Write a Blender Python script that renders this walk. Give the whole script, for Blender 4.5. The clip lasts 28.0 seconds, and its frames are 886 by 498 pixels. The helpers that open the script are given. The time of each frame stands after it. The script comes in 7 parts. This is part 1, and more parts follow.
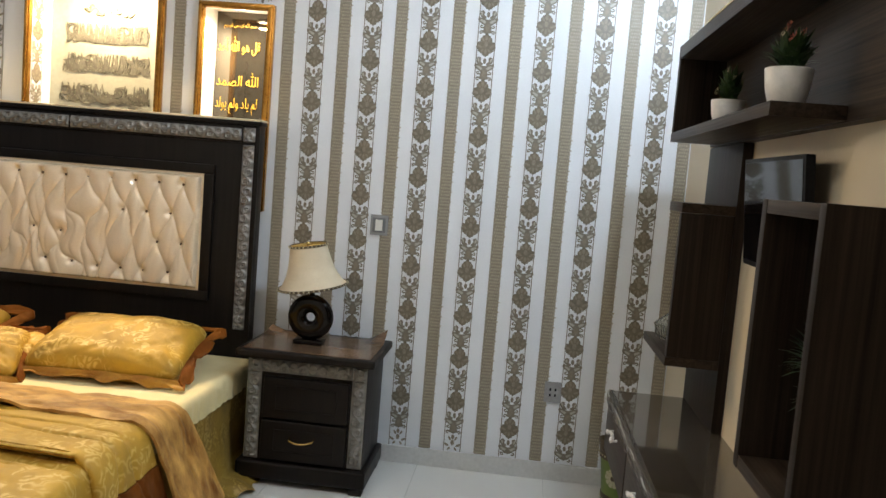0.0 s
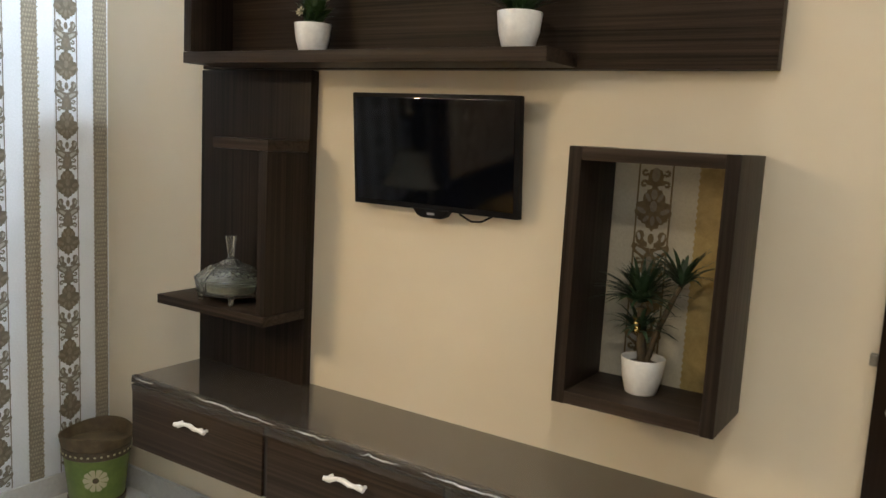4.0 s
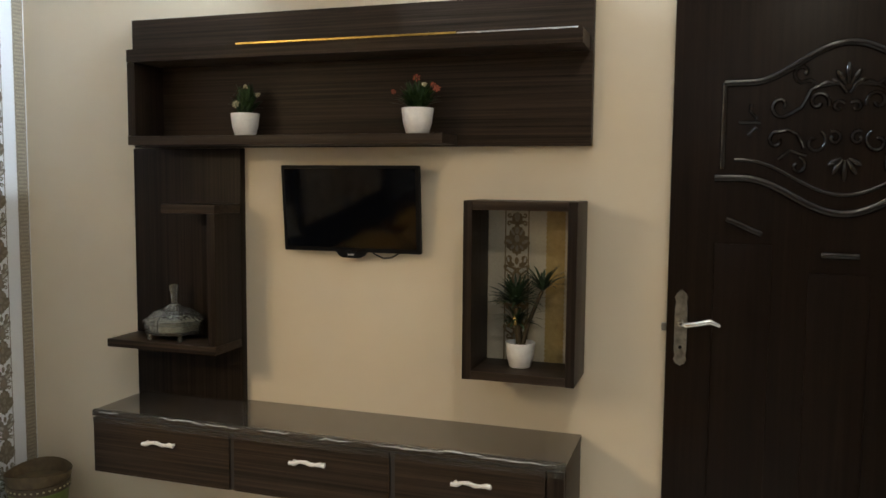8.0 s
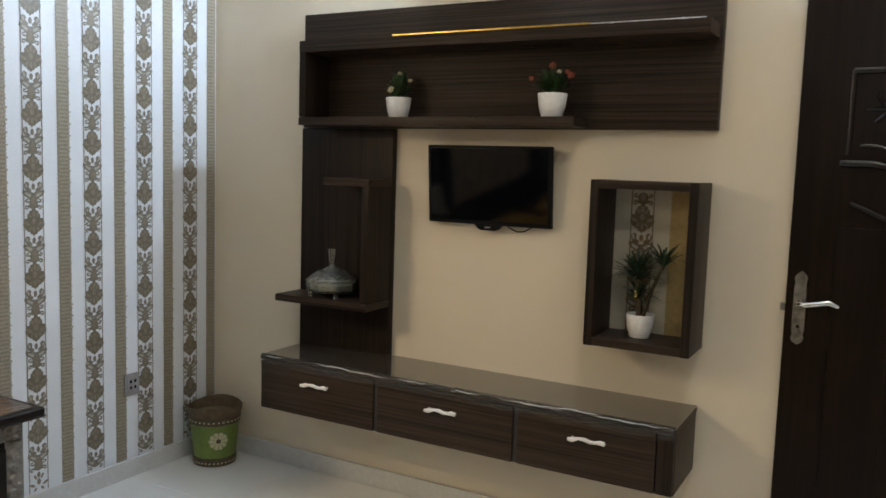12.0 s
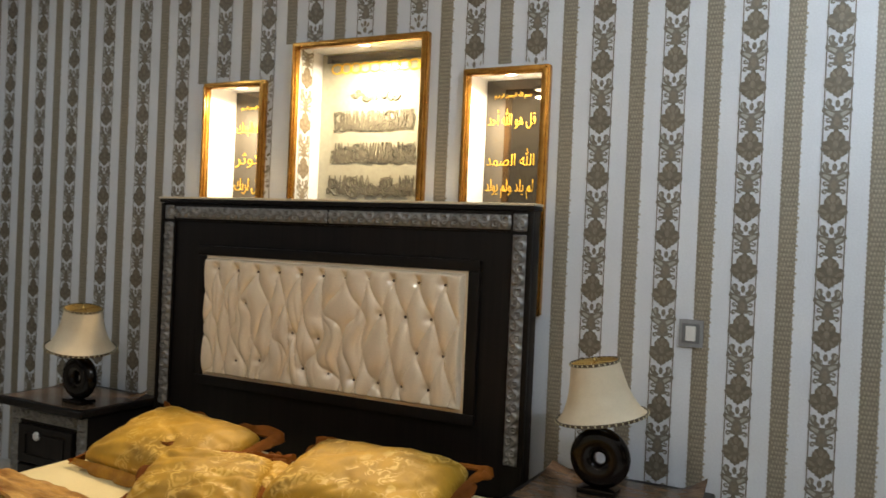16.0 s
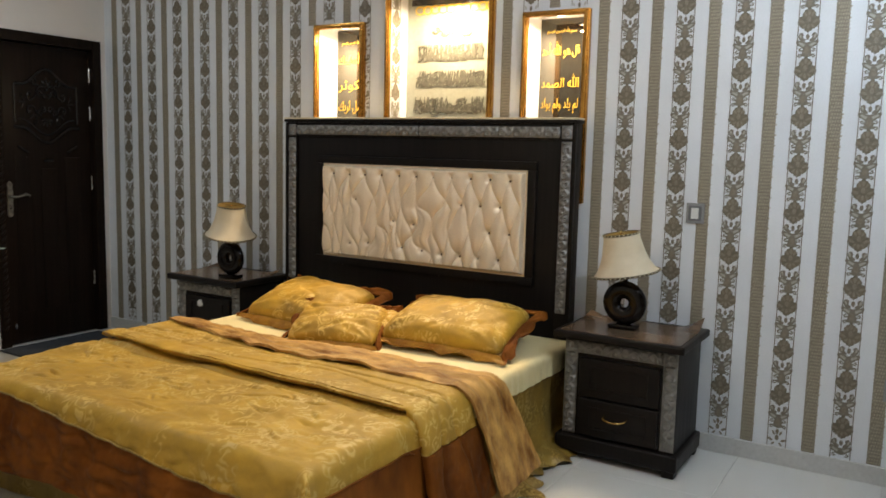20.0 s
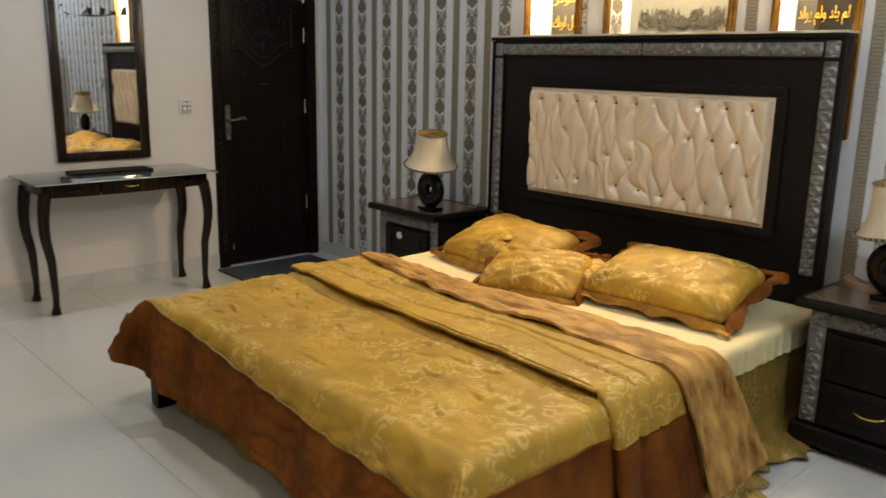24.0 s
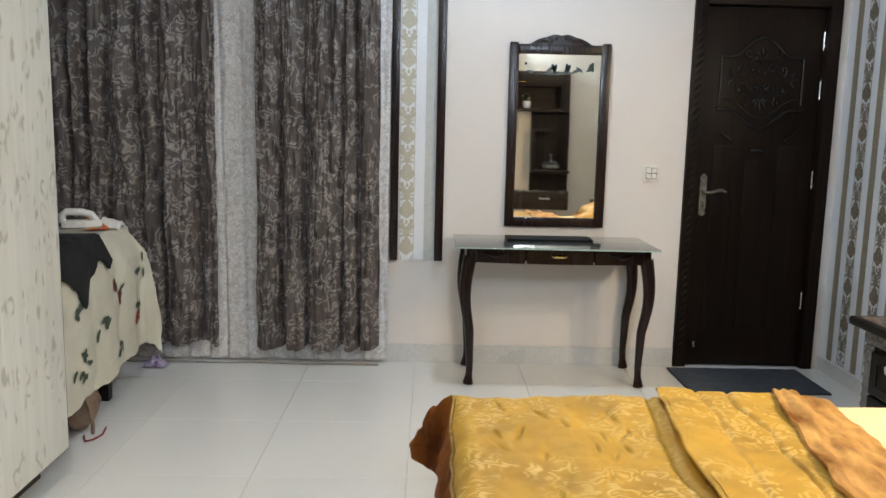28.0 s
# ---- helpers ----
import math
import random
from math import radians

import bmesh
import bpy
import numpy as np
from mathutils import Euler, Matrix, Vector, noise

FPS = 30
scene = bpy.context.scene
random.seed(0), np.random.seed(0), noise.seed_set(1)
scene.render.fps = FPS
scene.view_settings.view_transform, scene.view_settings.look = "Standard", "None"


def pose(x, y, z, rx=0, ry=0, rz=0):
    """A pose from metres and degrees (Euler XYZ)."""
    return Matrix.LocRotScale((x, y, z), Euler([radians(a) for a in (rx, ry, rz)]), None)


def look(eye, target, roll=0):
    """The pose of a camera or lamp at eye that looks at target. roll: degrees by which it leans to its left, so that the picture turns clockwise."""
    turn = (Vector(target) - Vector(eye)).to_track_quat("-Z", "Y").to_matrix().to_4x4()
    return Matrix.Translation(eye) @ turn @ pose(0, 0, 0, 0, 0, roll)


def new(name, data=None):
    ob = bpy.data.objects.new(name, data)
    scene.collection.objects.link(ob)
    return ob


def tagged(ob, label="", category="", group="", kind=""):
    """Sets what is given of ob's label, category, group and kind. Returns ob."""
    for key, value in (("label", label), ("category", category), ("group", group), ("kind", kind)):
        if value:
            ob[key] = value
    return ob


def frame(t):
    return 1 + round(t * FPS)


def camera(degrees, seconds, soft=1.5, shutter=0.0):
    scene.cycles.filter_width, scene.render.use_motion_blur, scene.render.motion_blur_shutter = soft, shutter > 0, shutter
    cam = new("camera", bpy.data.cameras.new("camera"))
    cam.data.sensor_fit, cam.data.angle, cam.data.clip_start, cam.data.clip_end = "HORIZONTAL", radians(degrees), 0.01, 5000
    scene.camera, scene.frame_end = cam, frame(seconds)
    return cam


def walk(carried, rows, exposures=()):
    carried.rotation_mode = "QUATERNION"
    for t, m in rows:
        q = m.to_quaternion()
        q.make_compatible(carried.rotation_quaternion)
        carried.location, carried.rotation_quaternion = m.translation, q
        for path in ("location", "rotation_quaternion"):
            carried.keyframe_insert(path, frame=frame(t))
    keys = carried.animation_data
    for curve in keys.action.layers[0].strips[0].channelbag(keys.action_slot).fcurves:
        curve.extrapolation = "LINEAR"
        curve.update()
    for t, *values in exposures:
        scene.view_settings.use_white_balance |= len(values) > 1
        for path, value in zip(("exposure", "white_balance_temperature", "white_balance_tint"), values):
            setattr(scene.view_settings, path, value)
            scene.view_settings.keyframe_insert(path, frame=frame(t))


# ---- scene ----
cam = camera(57.5, 28.0, shutter=0.28)
PATH = [
    (0, (0.068, -0.058, 1.395), (-0.121, 1.924, 1.212), 4.7),
    (0.5, (-0.041, 0.074, 1.401), (-0.136, 2.064, 1.229), 4.6),
    (1, (-0.06, 0.309, 1.429), (-0.007, 2.303, 1.285), 4.4),
    (1.5, (-0.068, 0.572, 1.467), (0.392, 2.512, 1.304), 4.2),
    (2, (-0.201, 0.802, 1.434), (0.759, 2.553, 1.315), 5.3),
    (2.5, (-0.29, 0.95, 1.428), (0.884, 2.564, 1.305), 4.5),
    (3, (-0.543, 1.042, 1.423), (0.959, 2.347, 1.218), 4.1),
    (3.5, (-0.815, 0.994, 1.408), (0.788, 2.166, 1.164), 4.0),
    (5.5, (-1.718, 0.954, 1.41), (0.121, 1.689, 1.126), 0.8),
    (6, (-1.849, 0.934, 1.436), (0.023, 1.615, 1.261), 1.3),
    (6.5, (-1.896, 0.991, 1.443), (-0.001, 1.625, 1.356), 1.5),
    (7, (-1.893, 0.987, 1.445), (0.001, 1.625, 1.388), 1.3),
    (7.5, (-1.9, 0.988, 1.452), (-0.006, 1.625, 1.377), 1.0),
    (8, (-1.909, 0.98, 1.46), (-0.015, 1.599, 1.293), 0.5),
    (8.5, (-1.985, 1.02, 1.461), (-0.067, 1.554, 1.272), 0.4),
    (9, (-2.186, 1.055, 1.43), (-0.254, 1.547, 1.275), 1.1),
    (9.5, (-2.371, 0.974, 1.436), (-0.451, 1.492, 1.227), 1.6),
    (10, (-2.501, 0.991, 1.434), (-0.579, 1.488, 1.19), 1.8),
    (10.5, (-2.544, 1.025, 1.435), (-0.626, 1.536, 1.196), 1.3),
    (11, (-2.479, 0.979, 1.427), (-0.58, 1.592, 1.291), 1.1),
    (11.5, (-2.329, 0.878, 1.433), (-0.496, 1.667, 1.292), 1.6),
    (13.5, (-1.34, 0.756, 1.377), (-0.203, 2.353, 0.981), 0.8),
    (14, (-1.076, 0.802, 1.37), (-0.372, 2.62, 0.925), 0.1),
    (14.5, (-0.831, 0.755, 1.317), (-0.544, 2.691, 0.903), 0.2),
    (15, (-0.487, 0.805, 1.259), (-0.739, 2.772, 1.001), 1.0),
    (15.5, (-0.29, 0.826, 1.359), (-0.979, 2.701, 1.259), 2.2),
    (16, (-0.081, 0.764, 1.421), (-1.0, 2.54, 1.401), 2.5),
    (16.5, (-0.06, 0.687, 1.441), (-1.049, 2.425, 1.455), 2.6),
    (17, (-0.063, 0.546, 1.441), (-1.06, 2.279, 1.449), 3.0),
    (17.5, (-0.027, 0.43, 1.435), (-1.007, 2.173, 1.476), 3.6),
    (18, (0.114, 0.28, 1.439), (-0.897, 2.006, 1.462), 3.8),
    (18.5, (0.168, 0.119, 1.451), (-0.825, 1.855, 1.43), 3.4),
    (19, (0.176, -0.093, 1.426), (-0.747, 1.679, 1.345), 2.8),
    (19.5, (0.251, -0.149, 1.399), (-0.691, 1.61, 1.258), 2.2),
    (20, (0.348, -0.179, 1.403), (-0.676, 1.521, 1.159), 1.4),
    (20.5, (0.381, -0.202, 1.38), (-0.729, 1.432, 1.068), 0.8),
    (22.5, (0.248, -0.057, 1.465), (-0.912, 1.518, 1.048), 0.4),
    (23, (0.159, 0.013, 1.409), (-1.051, 1.551, 0.994), 0.5),
    (23.5, (0.148, 0.126, 1.415), (-1.152, 1.585, 0.988), 1.2),
    (24, (0.144, 0.266, 1.417), (-1.286, 1.591, 0.971), 1.1),
    (24.5, (0.122, 0.277, 1.416), (-1.439, 1.44, 0.954), 0.6),
    (25, (0.027, 0.258, 1.368), (-1.676, 1.215, 0.938), 0.4),
    (25.5, (-0.051, 0.425, 1.368), (-1.889, 1.093, 0.946), 0.8),
    (26, (-0.151, 0.562, 1.309), (-2.074, 0.957, 0.924), 0.5),
    (26.5, (-0.168, 0.722, 1.329), (-2.114, 0.955, 0.932), 0.1),
    (27, (-0.28, 0.848, 1.334), (-2.233, 1.041, 0.946), 0.2),
    (27.5, (-0.367, 1.061, 1.357), (-2.331, 1.23, 1.018), 0.5),
    (28, (-0.37, 1.402, 1.345), (-2.348, 1.438, 1.049), 1.3),
]
EXPOSURES = [(0, 0.25, 6400, 10), (1, 0.25, 6300, 10), (2, 0.50, 6500, 10), (3, 0.72, 6500, 10), (6, 0.42, 6200, 10), (7, 0.05, 6300, 10), (8, 0.28, 6450, 10), (9, 0.28, 6400, 10), (10, 0.22, 6450, 10), (11, 0.06, 6050, 10), (13.5, 0.6, 6200, 10), (15, 0.12, 6200, 10), (16, -0.2, 6400, 10), (18, -0.08, 6400, 10), (20, 0.06, 6400, 10), (23, 0.06, 6500, 10), (24, 0.02, 6500, 10), (25, 0.08, 6400, 10), (26, 0.55, 5950, 10), (28, 0.74, 5900, 10)]
walk(cam, [(t, look(eye, target, roll)) for t, eye, target, roll in PATH], EXPOSURES)

# ---------------------------------------------------------------- light and exposure
world = bpy.data.worlds.new("world")
scene.world = world
world.use_nodes = True
world.node_tree.nodes["Background"].inputs["Color"].default_value = (0.05, 0.055, 0.065, 1)
world.node_tree.nodes["Background"].inputs["Strength"].default_value = 0.3

WEST, EAST, NORTH, SOUTH, CEIL = -4.92, 0.79, 3.70, -0.75, 3.02
BED_X = -2.08


def disk_lamp(name, place, target, size, watts, colour, spread=180):
    data = bpy.data.lights.new(name, "AREA")
    data.shape, data.size, data.energy, data.color, data.spread = "DISK", size, watts, colour, radians(spread)
    ob = new(name, data)
    ob.matrix_world = look(place, target)
    return ob


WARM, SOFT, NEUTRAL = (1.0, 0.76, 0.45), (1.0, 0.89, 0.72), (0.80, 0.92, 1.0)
# Ceiling lamps are unseen, added as fill; the last one brightens the hall.
CEILING_FILLS = [(-4.05, 1.85), (-1.60, 0.75), (0.15, 0.90), (-0.20, -1.28)]
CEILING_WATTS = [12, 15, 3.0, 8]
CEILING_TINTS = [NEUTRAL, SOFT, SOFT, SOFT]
for (lx, ly), watts, tint in zip(CEILING_FILLS, CEILING_WATTS, CEILING_TINTS):
    disk_lamp("ceiling_fill_lamp", (lx, ly, CEIL - 0.03), (lx, ly, 0), 0.22, watts, tint)
NICHES = [(-2.924, -2.555, 1.15, 2.126), (-2.397, -1.706, 1.00, 2.281), (-1.530, -1.172, 1.15, 2.113)]
NICHE_WATTS = [17, 21, 14]
for (nx0, nx1, nz0, nz1), watts in zip(NICHES, NICHE_WATTS):
    nx = (nx0 + nx1) / 2
    disk_lamp("niche_lamp", (nx, 3.765 if nx1 - nx0 > 0.5 else 3.736, nz1 - 0.048), (nx, 3.70, 0), 0.04, watts, WARM)

# ---------------------------------------------------------------- materials


def nodes_of(name):
    m = bpy.data.materials.new(name)
    m.use_nodes = True
    nt = m.node_tree
    return m, nt, nt.nodes["Principled BSDF"]


def add(nt, kind, **inputs):
    n = nt.nodes.new(kind)
    for key, value in inputs.items():
        n.inputs[key.replace("_", " ")].default_value = value
    return n


def ramp(nt, src, stops):
    r = nt.nodes.new("ShaderNodeValToRGB")
    while len(r.color_ramp.elements) < len(stops):
        r.color_ramp.elements.new(0.5)
    for el, (pos, col) in zip(r.color_ramp.elements, stops):
        el.position, el.color = pos, (*col, 1)
    nt.links.new(src, r.inputs[0])
    return r.outputs[0]


def coords(nt, scale=(1, 1, 1), turn_x=0):
    g = nt.nodes.new("ShaderNodeNewGeometry")
    mp = nt.nodes.new("ShaderNodeMapping")
    mp.inputs["Scale"].default_value = scale
    mp.inputs["Rotation"].default_value = (radians(turn_x), 0, 0)
    nt.links.new(g.outputs["Position"], mp.inputs["Vector"])
    return mp.outputs[0]


def mix(nt, a, b, fac, mode="MULTIPLY"):
    m = nt.nodes.new("ShaderNodeMix")
    m.data_type, m.blend_type = "RGBA", mode
    m.inputs[0].default_value = fac
    for s, i in ((a, 6), (b, 7)):
        if isinstance(s, tuple):
            m.inputs[i].default_value = (*s, 1)
        else:
            nt.links.new(s, m.inputs[i])
    return m.outputs[2]


def bump(nt, bsdf, height, strength, distance=0.002):
    b = nt.nodes.new("ShaderNodeBump")
    b.inputs["Strength"].default_value, b.inputs["Distance"].default_value = strength, distance
    nt.links.new(height, b.inputs["Height"])
    nt.links.new(b.outputs[0], bsdf.inputs["Normal"])


def surface(name, dark, light, rough=0.5, metal=0.0, scale=6.0, stretch=(1, 1, 1), grain=60.0, relief=0.15, gloss_var=0.1, coat=0.0, sheen=0.0, spec=0.5):
    """Two-scale noise surface: dark to light in broad patches, fine grain in relief and gloss."""
    m, nt, b = nodes_of(name)
    co = coords(nt, stretch)
    n1 = add(nt, "ShaderNodeTexNoise", Scale=scale, Detail=4.0, Roughness=0.6)
    n2 = add(nt, "ShaderNodeTexNoise", Scale=grain, Detail=3.0, Roughness=0.6)
    for n in (n1, n2):
        nt.links.new(co, n.inputs["Vector"])
    col = ramp(nt, n1.outputs["Fac"], [(0.3, dark), (0.7, light)])
    fine = ramp(nt, n2.outputs["Fac"], [(0.25, (0.84, 0.84, 0.84)), (0.75, (1.08, 1.08, 1.08))])
    nt.links.new(mix(nt, col, fine, 0.7), b.inputs["Base Color"])
    mr = add(nt, "ShaderNodeMapRange", To_Min=max(0.02, rough - gloss_var), To_Max=min(1, rough + gloss_var))
    nt.links.new(n1.outputs["Fac"], mr.inputs["Value"])
    nt.links.new(mr.outputs[0], b.inputs["Roughness"])
    b.inputs["Metallic"].default_value, b.inputs["Coat Weight"].default_value = metal, coat
    b.inputs["Sheen Weight"].default_value, b.inputs["Specular IOR Level"].default_value = sheen, spec
    bump(nt, b, n2.outputs["Fac"], relief)
    return m


def veneer(name, stretch, dark=(0.016, 0.010, 0.007), light=(0.050, 0.033, 0.022), rough=0.38, spec=0.10):
    """Dark wood veneer with thin streaks; the small number in stretch lies along the grain."""
    m, nt, b = nodes_of(name)
    co = coords(nt, stretch)
    w = add(nt, "ShaderNodeTexNoise", Scale=1.0, Detail=8.0, Roughness=0.75, Distortion=0.6)
    n2 = add(nt, "ShaderNodeTexNoise", Scale=3.0, Detail=3.0)
    nt.links.new(co, w.inputs["Vector"])
    nt.links.new(co, n2.inputs["Vector"])
    col = ramp(nt, w.outputs["Fac"], [(0.3, dark), (0.52, tuple((a + c) / 2 for a, c in zip(dark, light))), (0.72, light)])
    nt.links.new(col, b.inputs["Base Color"])
    mr = add(nt, "ShaderNodeMapRange", To_Min=rough - 0.08, To_Max=rough + 0.14)
    nt.links.new(n2.outputs["Fac"], mr.inputs["Value"])
    nt.links.new(mr.outputs[0], b.inputs["Roughness"])
    b.inputs["Specular IOR Level"].default_value = spec
    bump(nt, b, w.outputs["Fac"], 0.12)
    return m


def warped(nt, co, scale, amount):
    """Coordinates pushed about by a soft noise."""
    n = add(nt, "ShaderNodeTexNoise", Scale=scale, Detail=1.0)
    nt.links.new(co, n.inputs["Vector"])
    off = nt.nodes.new("ShaderNodeVectorMath")
    off.operation = "MULTIPLY_ADD"
    off.inputs[1].default_value = (amount, amount, amount)
    nt.links.new(n.outputs["Color"], off.inputs[0])
    nt.links.new(co, off.inputs[2])
    return off.outputs[0]


def damask_cloth(name, base, shine, rough, scale, relief=0.25, nap_scale=9.0, nap_dark=0.72, nap_stretch=(1, 1, 1), cover=0.5, sheen=0.08):
    """Plush cloth with a tone-on-tone curled scroll figure and nap."""
    m, nt, b = nodes_of(name)
    co = coords(nt)
    vor = add(nt, "ShaderNodeTexVoronoi", Scale=scale, Randomness=0.8)
    nt.links.new(warped(nt, co, scale * 1.5, 1.3 / scale), vor.inputs["Vector"])
    black, white = (0, 0, 0), (1, 1, 1)
    rings = ramp(nt, vor.outputs["Distance"], [(0.10, white), (0.20, black), (0.26, black), (0.33, white), (0.39, white), (0.46, black), (0.54, black), (0.60, white), (0.64, white), (0.70, black)])
    cut = add(nt, "ShaderNodeTexNoise", Scale=scale * 1.9, Detail=0.0)
    nt.links.new(co, cut.inputs["Vector"])
    fig = mix(nt, rings, ramp(nt, cut.outputs["Fac"], [(0.40, black), (0.50, white)]), 1.0)
    warp = add(nt, "ShaderNodeTexNoise", Scale=scale * 0.4, Detail=1.0)
    nt.links.new(co, warp.inputs["Vector"])
    patch = ramp(nt, warp.outputs["Fac"], [(0.62 - 0.4 * cover, black), (0.78 - 0.4 * cover, white)])
    amount = mix(nt, fig, patch, 1.0)
    nap = add(nt, "ShaderNodeTexNoise", Scale=nap_scale, Detail=5.0, Roughness=0.65)
    nt.links.new(coords(nt, nap_stretch), nap.inputs["Vector"])
    napped = mix(nt, base, ramp(nt, nap.outputs["Fac"], [(0.3, (nap_dark, nap_dark * 0.98, nap_dark * 0.95)), (0.7, (1.12, 1.12, 1.12))]), 1.0)
    mx = nt.nodes.new("ShaderNodeMix")
    mx.data_type = "RGBA"
    nt.links.new(amount, mx.inputs[0])
    nt.links.new(napped, mx.inputs[6])
    mx.inputs[7].default_value = (*shine, 1)
    nt.links.new(mx.outputs[2], b.inputs["Base Color"])
    mr = add(nt, "ShaderNodeMapRange", To_Min=rough + 0.08, To_Max=rough - 0.10)
    nt.links.new(amount, mr.inputs["Value"])
    nt.links.new(mr.outputs[0], b.inputs["Roughness"])
    b.inputs["Sheen Weight"].default_value, b.inputs["Sheen Roughness"].default_value = sheen, 0.4
    weave = add(nt, "ShaderNodeTexNoise", Scale=220.0, Detail=2.0)
    nt.links.new(co, weave.inputs["Vector"])
    bump(nt, b, mix(nt, weave.outputs["Color"], fig, 0.6, "ADD"), relief, 0.0015)
    return m


def leaf_laminate(name, base, mark, rough):
    """Off-white laminate with soft grey leaf blots, hooks and short upright strokes."""
    m, nt, b = nodes_of(name)
    co = coords(nt, (1.0, 1.0, 0.62), 90)
    black, white = (0, 0, 0), (1, 1, 1)
    amount = None
    for scale, stretch, stops, keep in ((11.0, (1, 1, 0.6), [(0.15, white), (0.26, black)], 0.46), (10.0, (1, 1, 0.75), [(0.15, black), (0.21, white), (0.26, white), (0.32, black)], 0.58), (17.0, (1.6, 1.6, 0.42), [(0.10, white), (0.22, black)], 0.42)):
        vor = add(nt, "ShaderNodeTexVoronoi", Scale=scale, Randomness=1.0)
        vor.voronoi_dimensions = "2D"
        nt.links.new(warped(nt, coords(nt, stretch, 90), scale * 1.4, 0.55 / scale), vor.inputs["Vector"])
        spot = ramp(nt, vor.outputs["Distance"], stops)
        gate = ramp(nt, vor.outputs["Color"], [(keep, black), (keep + 0.1, white)])
        cut = add(nt, "ShaderNodeTexNoise", Scale=scale * 2.2, Detail=1.0)
        nt.links.new(co, cut.inputs["Vector"])
        spot = mix(nt, mix(nt, spot, gate, 1.0), ramp(nt, cut.outputs["Fac"], [(0.42, black), (0.58, white)]), 1.0)
        amount = spot if amount is None else mix(nt, amount, spot, 1.0, "LIGHTEN")
    streak = add(nt, "ShaderNodeTexNoise", Scale=1.0, Detail=4.0)
    nt.links.new(coords(nt, (40, 40, 3)), streak.inputs["Vector"])
    ground = mix(nt, base, ramp(nt, streak.outputs["Fac"], [(0.35, (0.93, 0.925, 0.91)), (0.65, (1.03, 1.03, 1.03))]), 1.0)
    mx = nt.nodes.new("ShaderNodeMix")
    mx.data_type = "RGBA"
    sc = add(nt, "ShaderNodeMapRange", To_Min=0.0, To_Max=0.72)
    nt.links.new(amount, sc.inputs["Value"])
    nt.links.new(sc.outputs[0], mx.inputs[0])
    nt.links.new(ground, mx.inputs[6])
    mx.inputs[7].default_value = (*mark, 1)
    nt.links.new(mx.outputs[2], b.inputs["Base Color"])
    b.inputs["Roughness"].default_value = rough
    bump(nt, b, streak.outputs["Fac"], 0.06)
    return m


def glow(name, colour, strength):
    m, nt, b = nodes_of(name)
    b.inputs["Emission Color"].default_value, b.inputs["Emission Strength"].default_value = (*colour, 1), strength
    b.inputs["Base Color"].default_value = (0.8, 0.8, 0.8, 1)
    return m


def plain(name, colour, rough=0.5, metal=0.0, trans=0.0, ior=1.45, coat=0.0):
    m, nt, b = nodes_of(name)
    b.inputs["Base Color"].default_value = (*colour, 1)
    b.inputs["Roughness"].default_value, b.inputs["Metallic"].default_value = rough, metal
    b.inputs["Transmission Weight"].default_value, b.inputs["IOR"].default_value = trans, ior
    b.inputs["Coat Weight"].default_value = coat
    return m


def cut_glass(name):
    """Clear glass with small cut facets."""
    m = plain(name, (0.80, 0.83, 0.80), 0.05, 0, 0.95, 1.45)
    nt = m.node_tree
    vor = add(nt, "ShaderNodeTexVoronoi", Scale=62.0, Randomness=0.35)
    nt.links.new(coords(nt), vor.inputs["Vector"])
    bump(nt, nt.nodes["Principled BSDF"], vor.outputs["Distance"], 0.3, 0.006)
    return m


